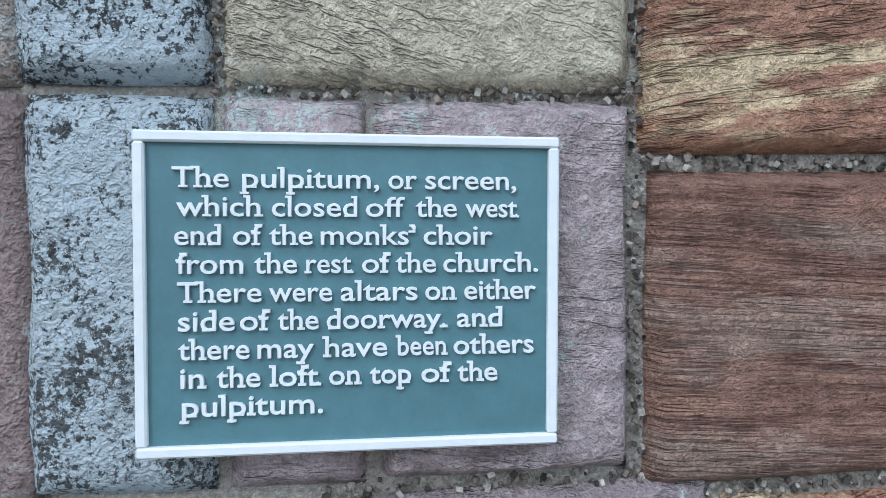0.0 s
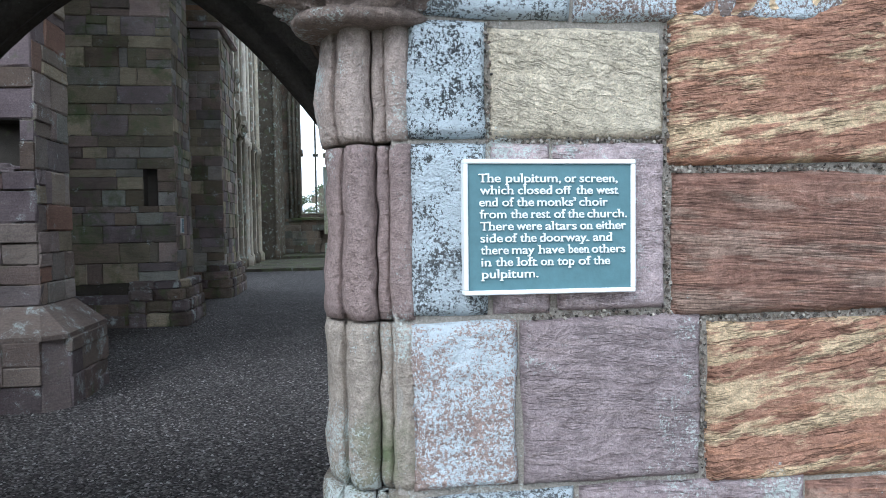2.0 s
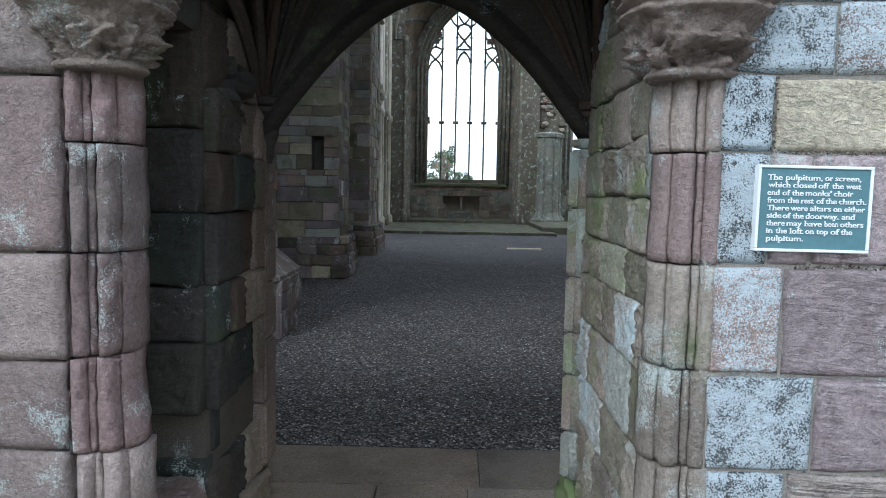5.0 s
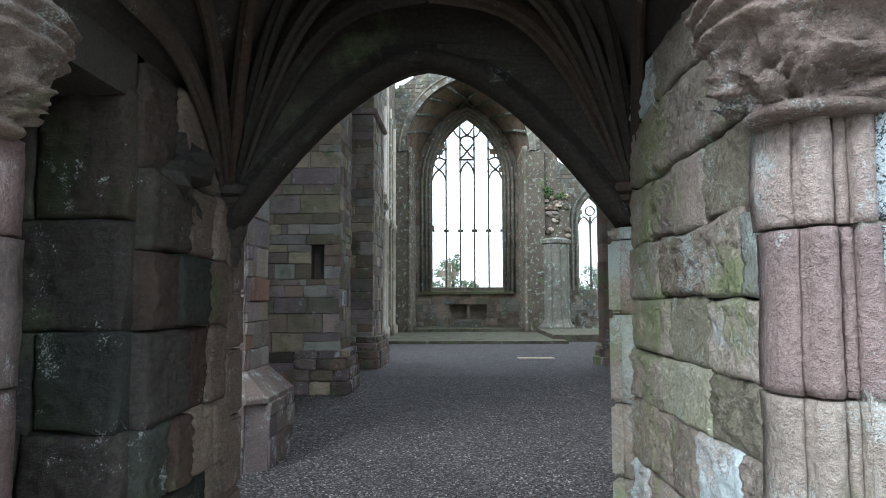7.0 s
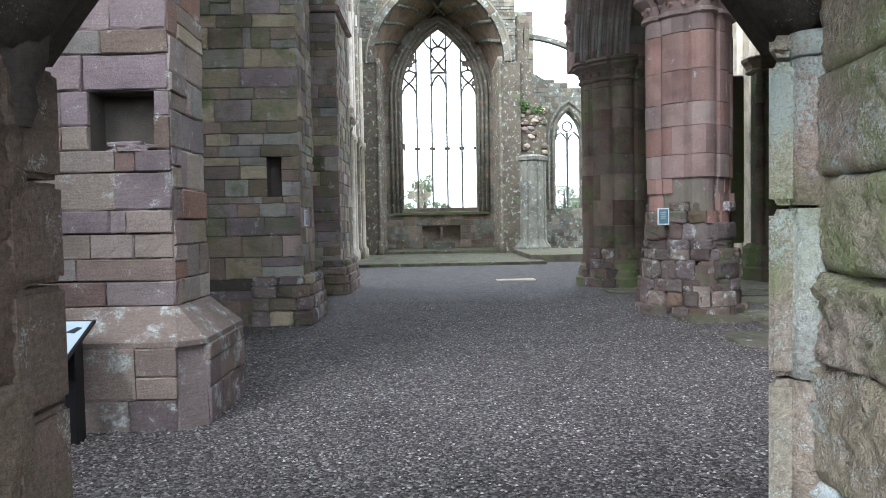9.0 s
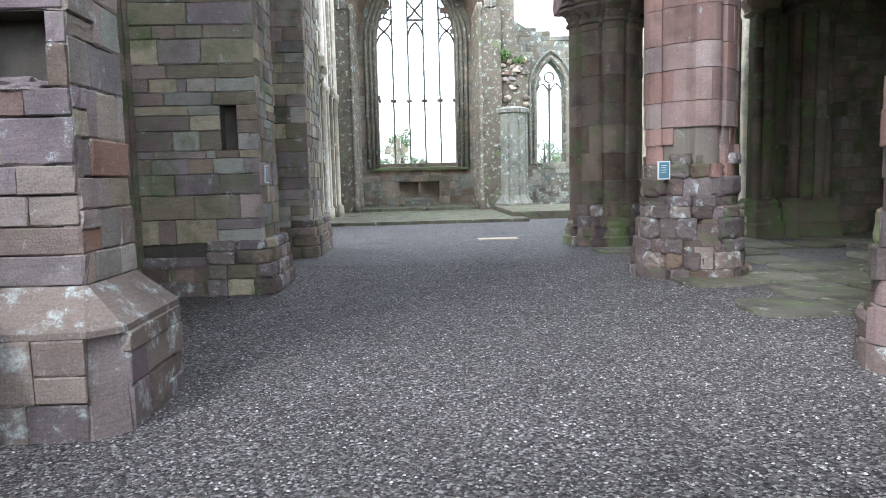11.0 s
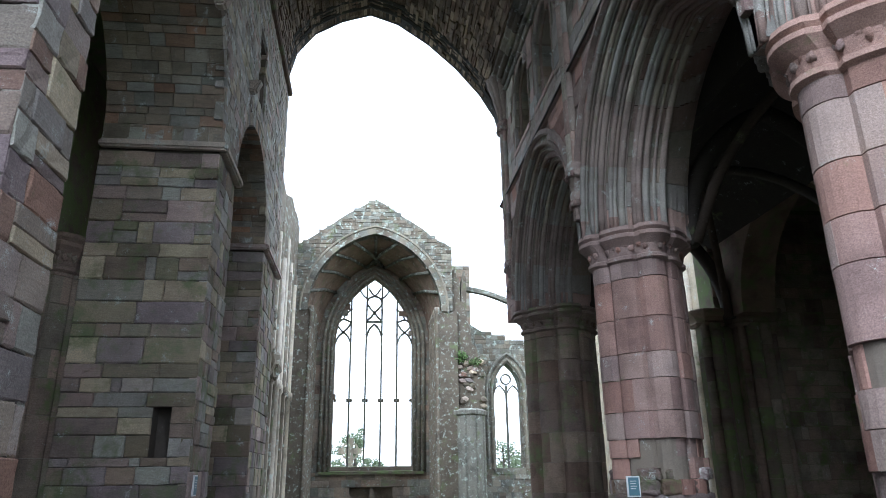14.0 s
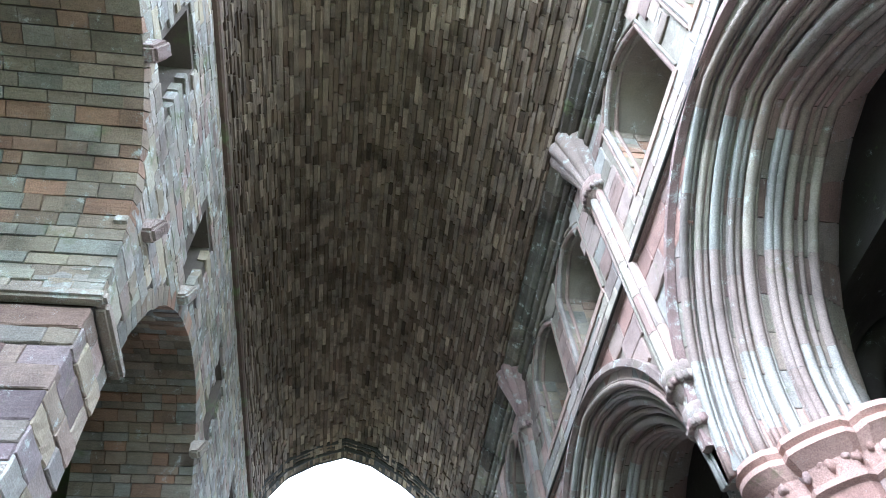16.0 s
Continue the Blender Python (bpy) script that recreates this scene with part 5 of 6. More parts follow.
for a, b in CLER:
    box(bm, SX + 0.02, SX + 0.38, a, b, 8.0, SILL_Z)
    top = [(a + (b - a) * q / 12, opening_top(a, b, a + (b - a) * q / 12)) for q in range(13)]
    prism(bm, [*top, (b, 11.4), (a, 11.4)], "x", SX + 0.02, BACK)
part("clerestory_core", bm, M_PALEPINK, south)
reveal = Pile()
for a, b in CLER:
    ashlar(south, (SX + 0.03, b, 0), (0, -1, 0), 0.36, SILL_Z, HEAD_Z + 0.1, M_REVEAL, (0.2, 0.3), (0.36, 0.4), 0.06, 0.012, int(b * 10), pile=reveal, limit=0)
    ashlar(south, (SX + 0.39, b, 0), (0, -1, 0), BACK - SX - 0.39, 9.36, HEAD_Z + 0.1, M_REVEAL, (0.16, 0.26), (0.4, 0.9), 0.06, 0.012, int(b * 10) + 1, pile=reveal, limit=0)
    bm = bmesh.new()
    box(bm, SX + 0.38, BACK - 0.02, b - 0.10, b + 0.02, 9.18, 9.35)
    part("passage_lintel", bm, M_JAMB, south, "plain lintel of the wall passage")
    bm = bmesh.new()
    path = [(a, SILL_Z), *[(a + (b - a) * q / 14, opening_top(a, b, a + (b - a) * q / 14)) for q in range(15)], (b, SILL_Z)]
    for rr, dx, grow in ((0.045, 0.03, 0.0), (0.022, 0.0, 0.06), (0.035, 0.16, -0.01)):
        sweep(bm, [(SX + dx, y + grow * (1 if y > (a + b) / 2 else -1), z + grow) for y, z in path], circle(rr, 8), (1, 0, 0), cut=4)
    box(bm, SX - 0.03, SX + 0.4, a - 0.05, b + 0.05, SILL_Z - 0.06, SILL_Z + 0.04)
    part("clerestory_moulding", bm, M_PINK_I, south, soft=False)
reveal.finish("reveal_facing", M_REVEAL, south)
# back wall of the wall passage, with a small window behind each opening
bm = bmesh.new()
ends = [1.2] + [v for a, b in CLER for v in ((a + b) / 2 - 0.3, (a + b) / 2 + 0.35)] + [17.0]
for y0, y1 in zip(ends[::2], ends[1::2]):
    box(bm, BACK, SB, y0, y1, 8.0, 11.4)
for a, b in CLER:
    c = (a + b) / 2
    box(bm, BACK, SB, c - 0.3, c + 0.35, 8.0, 8.6)
    box(bm, BACK, SB, c - 0.3, c + 0.35, 9.7, 11.4)
part("passage_back", bm, M_MORTAR, south)
bm = bmesh.new()
box(bm, SX + 0.02, SB + 0.2, 1.2, 17.0, 11.4, 11.7)
part("wall_head", bm, M_RUBBLE, south)
# moulded cornice from which the vault springs
for nm, prof in (("cornice_lower", [(3.60, 10.66), (3.455, 10.66), (3.43, 10.70), (3.43, 10.78), (3.60, 10.78)]), ("cornice_roll", [(3.60, 10.80), (3.41, 10.80), (3.37, 10.83), (3.355, 10.88), (3.37, 10.93), (3.60, 10.95)]),
                 ("cornice_upper", [(3.62, 10.97), (3.33, 10.97), (3.27, 11.01), (3.25, 11.07), (3.16, 11.12), (3.13, 11.22), (3.62, 11.42)])):
    y = 1.3
    r = random.Random(len(nm))
    bm = bmesh.new()
    while y < 16.9:
        y2 = min(y + r.uniform(0.5, 0.95), 16.95)
        off = r.uniform(-0.012, 0.012)
        prism(bm, [(x + off, z + off) for x, z in prof], "y", y + 0.005, y2 - 0.005)
        y = y2
    part(nm, bm, M_CORNICE, south)
bm = bmesh.new()
box(bm, SX - 0.06, SX + 0.04, 1.2, 17.0, 7.98, 8.08)
bmesh.ops.bevel(bm, geom=bm.edges[:], offset=0.02, segments=2, affect="EDGES")
part("string_course", bm, M_JAMB_PINK, south)
bm = bmesh.new()
sweep(bm, [(SX - 0.075, 1.2 + 1.58 * q, 8.03) for q in range(11)], circle(0.022, 6), (1, 0, 0))
part("lightning_strap", bm, M_IRON, south, "dark metal strap along the string course")
for y in (6.2, 11.2, 16.3):
    bm = bmesh.new()
    for dy, rr in ((0, 0.10), (-0.13, 0.06), (0.13, 0.06)):
        z = 6.3
        while z < 9.7:
            h = min(0.62, 9.7 - z)
            rings(bm, [[(SX - 0.04 + rr * math.cos(t * math.pi / 5), y + dy + rr * math.sin(t * math.pi / 5), zz) for t in range(10)] for zz in (z + 0.004, z + h - 0.004)])
            z += h
    rings(bm, [[(SX - 0.03 + 0.06 * math.cos(t * math.pi / 5), y + 0.06 * math.sin(t * math.pi / 5), zz) for t in range(10)] for zz in (5.66, 6.0)])
    part("wall_shaft", bm, M_PINK_I, south, soft=False)
    for z, s in ((5.62, 0.55), (6.1, 0.8), (9.66, 1.0)):
        bm = bmesh.new()
        rings(bm, [[(SX - 0.02 + 0.16 * q * math.cos(t * math.pi / 7) * s, y + 0.24 * q * math.sin(t * math.pi / 7) * s, z + dz) for t in range(14)] for dz, q in ((-0.12, 0.5), (0.0, 0.75), (0.04, 1.0), (0.1, 0.9), (0.16, 1.15), (0.24, 1.25), (0.28, 1.2))])
        part("shaft_capital", bm, M_JAMB_PINK, south, soft=True)
        for i in range(10):
            a = math.pi / 2 + i * math.pi / 9
            part("leaf_knop", rough_bump(SX - 0.02 + 0.17 * math.cos(a) * s, y + 0.25 * math.sin(a) * s, z + 0.08, 0.05, 0.05, 0.07, i, 1), M_JAMB_PINK, south, soft=True)
    bm = bmesh.new()
    secs = []
    for k in range(8):
        f = k / 7
        w, d = 0.20 + 0.34 * f ** 1.3, 0.15 + 0.30 * f ** 1.3
        secs.append([(SX + 0.1 - (d + 0.1) * math.sin(math.pi * t / 48) * (1 - 0.09 * (1 - abs(math.cos(math.pi * t / 8)))), y + w * math.cos(math.pi * t / 48) * (1 - 0.09 * (1 - abs(math.cos(math.pi * t / 8)))), 9.9 + 1.25 * f) for t in range(49)])
    rings(bm, secs)
    part("fluted_springer", bm, M_JAMB_PINK, south, "fluted springer of a lost rib vault")

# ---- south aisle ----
# aisle vault and its ribs are coloured nearly black for the aisle's shade
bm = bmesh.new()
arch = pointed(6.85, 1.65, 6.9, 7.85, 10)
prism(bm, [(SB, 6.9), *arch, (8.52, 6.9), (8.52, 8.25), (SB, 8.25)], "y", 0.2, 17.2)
solid("ceiling_aisle", bm, M_SHADED, "stone vault of the south aisle, its shade put into the colour", "vault")
aisle = thing("wall_south_aisle", "dark green-stained aisle walls with clustered responds", "wall", "structure")
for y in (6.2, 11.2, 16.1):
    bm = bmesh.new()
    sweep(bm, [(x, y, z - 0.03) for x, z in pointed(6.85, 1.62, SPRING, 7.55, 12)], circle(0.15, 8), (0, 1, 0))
    part("rib", bm, M_SHADED, aisle, soft=True)
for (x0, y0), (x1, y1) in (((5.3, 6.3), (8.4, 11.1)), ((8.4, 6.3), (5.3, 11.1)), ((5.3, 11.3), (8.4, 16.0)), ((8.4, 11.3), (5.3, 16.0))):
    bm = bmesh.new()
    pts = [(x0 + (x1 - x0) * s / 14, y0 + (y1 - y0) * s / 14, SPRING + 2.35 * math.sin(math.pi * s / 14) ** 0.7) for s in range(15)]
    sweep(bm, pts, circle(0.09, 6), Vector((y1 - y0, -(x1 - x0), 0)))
    part("rib", bm, M_SHADED, aisle, soft=True)
bm = bmesh.new()
box(bm, 8.4, 13.0, 16.6, 17.3, -0.1, 9.0)
box(bm, 12.6, 13.0, 0.2, 16.6, -0.1, 2.6)
box(bm, 12.6, 13.0, 0.2, 16.6, 5.0, 9.0)
for ya, yb in ((0.2, 3.3), (4.1, 8.3), (9.1, 13.2), (14.0, 16.6)):
    box(bm, 12.6, 13.0, ya, yb, 2.6, 5.0)
box(bm, 8.4, 13.0, 0.2, 17.2, 8.0, 8.3)
# unseen west end wall, added to keep light out of the aisle
box(bm, 5.0, 13.0, 0.0, 0.3, -0.1, 8.3)
part("wall_core", bm, M_GREEN, aisle)
pile = Pile()
ashlar(aisle, (8.4, 16.6, 0), (0, -1, 0), 4.2, 0.0, 7.9, M_AISLE, (0.25, 0.36), (0.3, 0.7), 0.1, 0.012, 81, pile=pile, limit=300, rough=0.008)
ashlar(aisle, (12.6, 16.6, 0), (-1, 0, 0), 12, 0.0, 7.9, M_DARKPIER, (0.25, 0.36), (0.3, 0.7), 0.1, 0.012, 82, pile=pile, limit=0, keep=lambda u, z: z < 2.5 or z > 5.1)
pile.finish("wall_facing", M_DARKPIER_I, aisle)
for yy_ in (6.2, 11.2):
    pier(yy_, M_DARKPIER, seed=12, cx=8.9, r=0.7, label="clustered pier between aisle and chapel, green with damp")
pier(10.75, M_AISLE, seed=21, cx=-3.92, r=0.4, top=4.3, label="old dark column built into the north aisle")
resp = thing("clustered_respond", "aisle respond of grouped shafts, green with damp", "respond", at=(8.7, 16.5, 0))
for nm, x0, x1, d, z0, z1, mt in (("pilaster", 7.85, 8.32, 0.34, 0.85, 5.0, M_GREEN), ("pilaster", 8.72, 9.62, 0.40, 0.85, 5.0, M_AISLE), ("recess_back", 8.30, 8.74, 0.14, 0.85, 5.0, M_GREEN)):
    bm = bmesh.new()
    box(bm, x0, x1, 16.62 - d, 16.62, z0, z1)
    bmesh.ops.bevel(bm, geom=bm.edges[:], offset=0.05, segments=1, affect="EDGES")
    part(nm, bm, mt, resp)
for x, d, rr, mt in ((7.92, 0.36, 0.11, M_AISLE), (8.12, 0.42, 0.14, M_GREEN), (8.30, 0.30, 0.08, M_GREEN), (8.80, 0.36, 0.10, M_AISLE), (9.02, 0.46, 0.15, M_GREEN), (9.28, 0.46, 0.15, M_AISLE), (9.52, 0.36, 0.11, M_AISLE)):
    rg, z = random.Random(int(x * 100)), 0.85
    while z < 4.95:
        h = min(rg.uniform(0.35, 0.75), 4.97 - z)
        bm = bmesh.new()
        e = rg.uniform(-0.012, 0.008)
        rings(bm, [[(x + (rr + e) * math.cos(t * math.pi / 8), 16.62 - d + (rr + e) * math.sin(t * math.pi / 8), zz) for t in range(16)] for zz in (z + 0.004, z + h / 2, z + h - 0.004)])
        part("shaft_drum", bm, mt if rg.random() < 0.7 else M_DARKPIER, resp, soft=False)
        z += h
for x0, x1, d in ((7.78, 8.40, 0.46), (8.66, 9.70, 0.52)):
    for nm, levels in (("capital", ((4.92, 0.0), (4.98, 0.05), (5.03, 0.02), (5.12, 0.06), (5.2, 0.13), (5.27, 0.15), (5.3, 0.12))), ("base", ((-0.05, 0.26), (0.3, 0.26), (0.36, 0.18), (0.6, 0.16), (0.66, 0.10), (0.78, 0.11), (0.88, 0.0)))):
        bm = bmesh.new()
        rings(bm, [[(x0 - g, 16.64, z), (x0 - g, 16.62 - d * 0.7, z), (x0 + 0.12 - g * 0.5, 16.62 - d - g, z), (x1 - 0.12 + g * 0.5, 16.62 - d - g, z), (x1 + g, 16.62 - d * 0.7, z), (x1 + g, 16.64, z)] for z, g in levels])
        part(nm, bm, M_DARKPIER if nm == "capital" else M_GREEN, resp, "mossy stepped base" if nm == "base" else "moulded capital")
bm = bmesh.new()
for x0, x1, z0, z1 in ((8.34, 8.42, 1.5, 2.2), (8.66, 8.74, 1.5, 2.2), (8.42, 8.66, 2.08, 2.2), (8.42, 8.66, 1.5, 1.62)):
    box(bm, x0, x1, 16.28, 16.5, z0, z1)
part("niche_frame", bm, M_GREEN, resp, "small square niche frame")
for c in (3.7, 8.7, 13.65):
    bm = bmesh.new()
    arch = pointed(c, 1.9, SPRING, 7.4, 10)
    prism(bm, [(c - 2.5, SPRING), *arch, (c + 2.5, SPRING), (c + 2.5, 8.0), (c - 2.5, 8.0)], "x", 8.5, 9.3)
    part("chapel_arch", bm, M_DARKPIER, aisle)
bm = bmesh.new()
box(bm, 7.2, 7.62, 16.42, 16.9, 0.9, 4.9)
bmesh.ops.bevel(bm, geom=bm.edges[:], offset=0.03, segments=1, affect="EDGES")
part("pilaster", bm, M_GREEN, aisle)
# aisle paving
pav = thing("pavement_aisle", "uneven green-stained flagstones of the south aisle", "paving", "structure")
r = random.Random(6)
for i in range(9):
    for j in range(16):
        x0, y0 = 3.75 + i * 0.98 + r.uniform(-0.05, 0.05), 1.9 + j * 1.0 + r.uniform(-0.05, 0.05)
        if r.random() < 0.12 or (i == 0 and r.random() < 0.35):
            continue
        bm = bmesh.new()
        n = 9
        cx, cy = x0 + 0.48, y0 + 0.48
        pts = []
        for t in range(n):
            a = 2 * math.pi * t / n
            q = 0.56 * (1 + 0.12 * r.uniform(-1, 1))
            pts.append((cx + max(-0.47, min(0.47, q * math.cos(a) * 1.15)), cy + max(-0.48, min(0.48, q * math.sin(a) * 1.15))))
        zt = 0.016 + r.uniform(0, 0.03)
        rings(bm, [[(x, y, -0.05) for x, y in pts], [(x, y, zt) for x, y in pts], [(cx + (x - cx) * 0.97, cy + (y - cy) * 0.97, zt + 0.006) for x, y in pts]])
        part("slab", bm, M_PAVE, pav)
# tumbled stones by the last pier
for k, (x, y, s) in enumerate(((4.62, 7.30, 0.2), (5.0, 7.5, 0.17))):
    bmk = rough_bump(x, y, s * 0.55, s * 1.1, s, s * 0.8, k + 30, 3)
    ob = solid("fallen_stone", bmk, M_PLINTH, "rough fallen sandstone block lying by a pier", "stone", kind="thing", soft=True)

# ---- east end ----
EY, CX = 34.7, 0.50
east = thing("wall_east", "ruined pale lichened east wall with a tall traceried window", "wall", "structure")
WL, WR, SILL, WS, WA = -1.36, 2.42, 2.25, 7.9, 11.3
half = (WR - WL) / 2
wc = (WL + WR) / 2
ja = pointed(wc, half, WS, WA, 12)
bm = bmesh.new()
# wall round the window, drawn in pieces
prism(bm, [(-4.2, 0), (-4.2, 12.0), (WL, 12.0), (WL, 0)], "y", EY, EY + 1.1)
prism(bm, [(WR, 0), (WR, 12.0), (5.3, 12.0), (5.3, 0)], "y", EY, EY + 1.1)
prism(bm, [(WL, WS), *ja[1:-1], (WR, WS), (WR, 12.9), (WL, 12.9)], "y", EY, EY + 0.55)
prism(bm, [(WL, 0.0), (WL, SILL), (WR, SILL), (WR, 0.0)], "y", EY + 0.6, EY + 1.1)
prism(bm, [(WL, 1.5), (WL, SILL), (WR, SILL), (WR, 1.5)], "y", EY, EY + 0.6)
prism(bm, [(WL, 0.0), (WL, 1.5), (-0.45, 1.5), (-0.45, 0.0)], "y", EY, EY + 0.6)
prism(bm, [(1.5, 0.0), (1.5, 1.5), (WR, 1.5), (WR, 0.0)], "y", EY, EY + 0.6)
prism(bm, [(-0.45, 0.0), (-0.45, 0.25), (1.5, 0.25), (1.5, 0.0)], "y", EY, EY + 0.6)
box(bm, 0.48, 0.62, EY + 0.05, EY + 0.6, 0.25, 1.5)
part("wall_core", bm, M_EASTB, east)
pile = Pile()


def east_keep(u, z):
    x = -4.2 + u
    if WL - 0.15 < x < WR + 0.15 and SILL - 0.1 < z:
        f = max(0.0, 1 - ((x - wc) / (half + 0.1)) ** 2)
        if z < WS + 0.1 + (WA - WS + 0.2) * f:
            return False
    return not (-0.5 < x < 1.55 and 0.2 < z < 1.5)


ashlar(east, (-4.2, EY, 0), (0, -1, 0), 9.5, 0, 12.0, M_EAST, (0.24, 0.4), (0.3, 0.8), 0.1, 0.02, 91, keep=east_keep, pile=pile, limit=0)
pile.finish("wall_facing", M_EASTB, east)
bm = bmesh.new()
box(bm, WL - 0.5, WR + 0.5, EY - 0.16, EY + 0.2, 1.92, 2.04)
prism(bm, [(EY - 0.12, 2.04), (EY + 0.5, 2.28), (EY + 0.5, 2.04)], "x", WL, WR)
part("window_sill", bm, M_GREEN, east, "mossy sloping sill")
# stepped jamb mouldings
for k, (d, y) in enumerate(((0.10, EY - 0.02), (0.30, EY - 0.06), (0.52, EY - 0.1), (0.05, EY + 0.25))):
    bm = bmesh.new()
    path = [(WL - d, 2.05), *pointed(wc, half + d, WS, WA + d, 14), (WR + d, 2.05)]
    sweep(bm, [(x, y, z) for x, z in path], circle(0.075, 8), (0, 1, 0))
    part("jamb_roll", bm, M_EAST, east, soft=True)
window = thing("window_1", "tall pointed east window, five lights with curved tracery and no glass", "window", "structure")
TY = EY + 0.45
lights = [WL + (WR - WL) * i / 5 for i in range(6)]


def head(x):
    f = abs(x - wc) / half
    for (a, b), (a2, b2) in zip(ja, ja[1:]):
        if min(a, a2) <= x <= max(a, a2) and abs(a2 - a) > 1e-6:
            return b + (b2 - b) * (x - a) / (a2 - a)
    return WA


BAR = [(-0.04, -0.08), (0.0, -0.12), (0.04, -0.08), (0.04, 0.08), (0.0, 0.12), (-0.04, 0.08)]
for x in lights[1:-1]:
    bm = bmesh.new()
    sweep(bm, [(x, TY, SILL), (x, TY, 5.3), (x, TY, 8.2), (x, TY, head(x) - 0.02)], BAR, (0, 1, 0))
    part("mullion", bm, M_EAST, window)


def curve_bar(pts, w=0.07):
    bm = bmesh.new()
    n = len(pts)
    fine = []
    for i in range(n - 1):
        p0, p1, p2, p3 = [Vector(pts[max(0, min(n - 1, i + k))]) for k in (-1, 0, 1, 2)]
        for s in range(5):
            t = s / 5
            fine.append(0.5 * ((2 * p1) + (p2 - p0) * t + (2 * p0 - 5 * p1 + 4 * p2 - p3) * t * t + (3 * p1 - p0 - 3 * p2 + p3) * t ** 3))
    fine.append(Vector(pts[-1]))
    sweep(bm, [(p.x, TY, p.y) for p in fine], rect(w * 1.35, 0.14), (0, 1, 0))
    part("tracery_bar", bm, M_EAST, window)


a1, a2, a3, a4 = lights[1:-1]
sm = (lights[0] + a1) / 2
for s in (1, -1):
    mx = lambda x: wc + s * (x - wc)
    # middle light: a pointed head, then crossing ogees up to the apex
    curve_bar([(mx(a2), 8.35), (mx(a2 + 0.14), 8.75), (mx(wc), 9.02)], 0.06)
    curve_bar([(mx(a2), 9.2), (mx(a2 + 0.2), 9.36), (mx(wc), 9.6)], 0.06)
    curve_bar([(mx(wc), 9.6), (mx(a2 + 0.18), 9.8), (mx(a2), 10.05)], 0.06)
    curve_bar([(mx(a2), 10.1), (mx(a2 + 0.12), 10.35), (mx(wc), 10.45)], 0.055)
    curve_bar([(mx(wc), 10.45), (mx(a2 + 0.2), 10.65), (mx(a2 + 0.08), 10.85)], 0.055)
    # outer lights: head and a crossing pair above it
    curve_bar([(mx(lights[0]), 8.05), (mx(lights[0] + 0.16), 8.4), (mx(sm), 8.6)], 0.06)
    curve_bar([(mx(a1), 8.05), (mx(a1 - 0.16), 8.4), (mx(sm), 8.6)], 0.06)
    curve_bar([(mx(sm), 8.6), (mx(sm - 0.2), 8.8), (mx(lights[0] + 0.06), 9.0)], 0.055)
    curve_bar([(mx(sm), 8.6), (mx(sm + 0.2), 8.8), (mx(a1), 9.1)], 0.055)
    curve_bar([(mx(lights[0] + 0.14), 9.1), (mx(sm), 9.25), (mx(a1), 9.1)], 0.05)
    curve_bar([(mx(sm), 9.25), (mx(sm + 0.1), 9.5), (mx(a1), 9.75)], 0.05)
    curve_bar([(mx(a2 - 0.34), 10.72), (mx(a2 - 0.16), 10.45), (mx(a2), 10.35)], 0.05)
    for z in (8.5, 9.15, 9.75, 10.35):
        for x in (a2, a1):
            if z < head(x) - 0.3:
                bm = bmesh.new()
                box(bm, mx(x) - 0.07, mx(x) + 0.07, TY - 0.05, TY + 0.05, z - 0.03, z + 0.03)
                part("cusp", bm, M_EAST, window)
curve_bar([(a2, 9.14), (wc, 9.13), (a3, 9.14)], 0.06)
for x in lights:
    for s in (-1, 1):
        bm = bmesh.new()
        box(bm, x - 0.05 + 0.09 * s, x + 0.05 + 0.09 * s, TY - 0.06, TY + 0.06, 5.22, 5.36)
        part("bar_cusp", bm, M_EAST, window)
# great arch, its vault webs and ribs, and the gable over it
AY = 31.0
OL, OR_ = -2.45, 3.45
oc, oh = (OL + OR_) / 2, (OR_ - OL) / 2
oa = pointed(oc, oh, 8.7, 12.3, 14)
bm = bmesh.new()
gable = [(OL, 8.7), *oa[1:-1], (OR_, 8.7), (OR_ + 0.5, 8.7), (OR_ + 0.5, 11.75)]
top, n = [], 22
r = random.Random(2)
for k in range(n + 1):
    f = k / n
    x = OR_ + 0.5 - f * (OR_ - OL + 1.0)
    top.append((x, 14.05 - abs(x - 0.45) * 0.68 + r.uniform(-0.05, 0.05)))
prism(bm, gable + top + [(OL - 0.5, 11.5), (OL - 0.5, 8.7)], "y", AY, AY + 0.5)
part("gable_core", bm, M_EAST, east)
pile = Pile()
ashlar(east, (OL - 0.5, AY, 0), (0, -1, 0), OR_ - OL + 1.0, 8.7, 14.0, M_EAST, (0.12, 0.2), (0.2, 0.5), 0.1, 0.03, 95, pile=pile, limit=0, rough=0.02,
       keep=lambda u, z: z < 13.95 - abs(OL - 0.5 + u - 0.45) * 0.68 and z > 8.8 + 3.7 * max(0, 1 - ((OL - 0.5 + u - oc) / (oh + 0.1)) ** 2) ** 0.75 + 0.25)
pile.finish("gable_facing", M_EAST, east)
bm = bmesh.new()
voussoirs(bm, oa, 0.3, "y", AY - 0.06, AY + 0.5)
sweep(bm, [(x, AY - 0.05, z) for x, z in pointed(oc, oh + 0.3, 8.7, 12.65, 14)], circle(0.06, 6), (0, 1, 0))
part("great_arch_ring", bm, M_EAST, east)
bm = bmesh.new()
va, vb = pointed(oc, oh + 0.02, 8.7, 12.32, 10), pointed(wc, half + 0.75, 8.2, WA + 0.75, 10)
lo, hi = [bm.verts.new((x, AY + 0.3, z)) for x, z in va], [bm.verts.new((x, EY, z)) for x, z in vb]
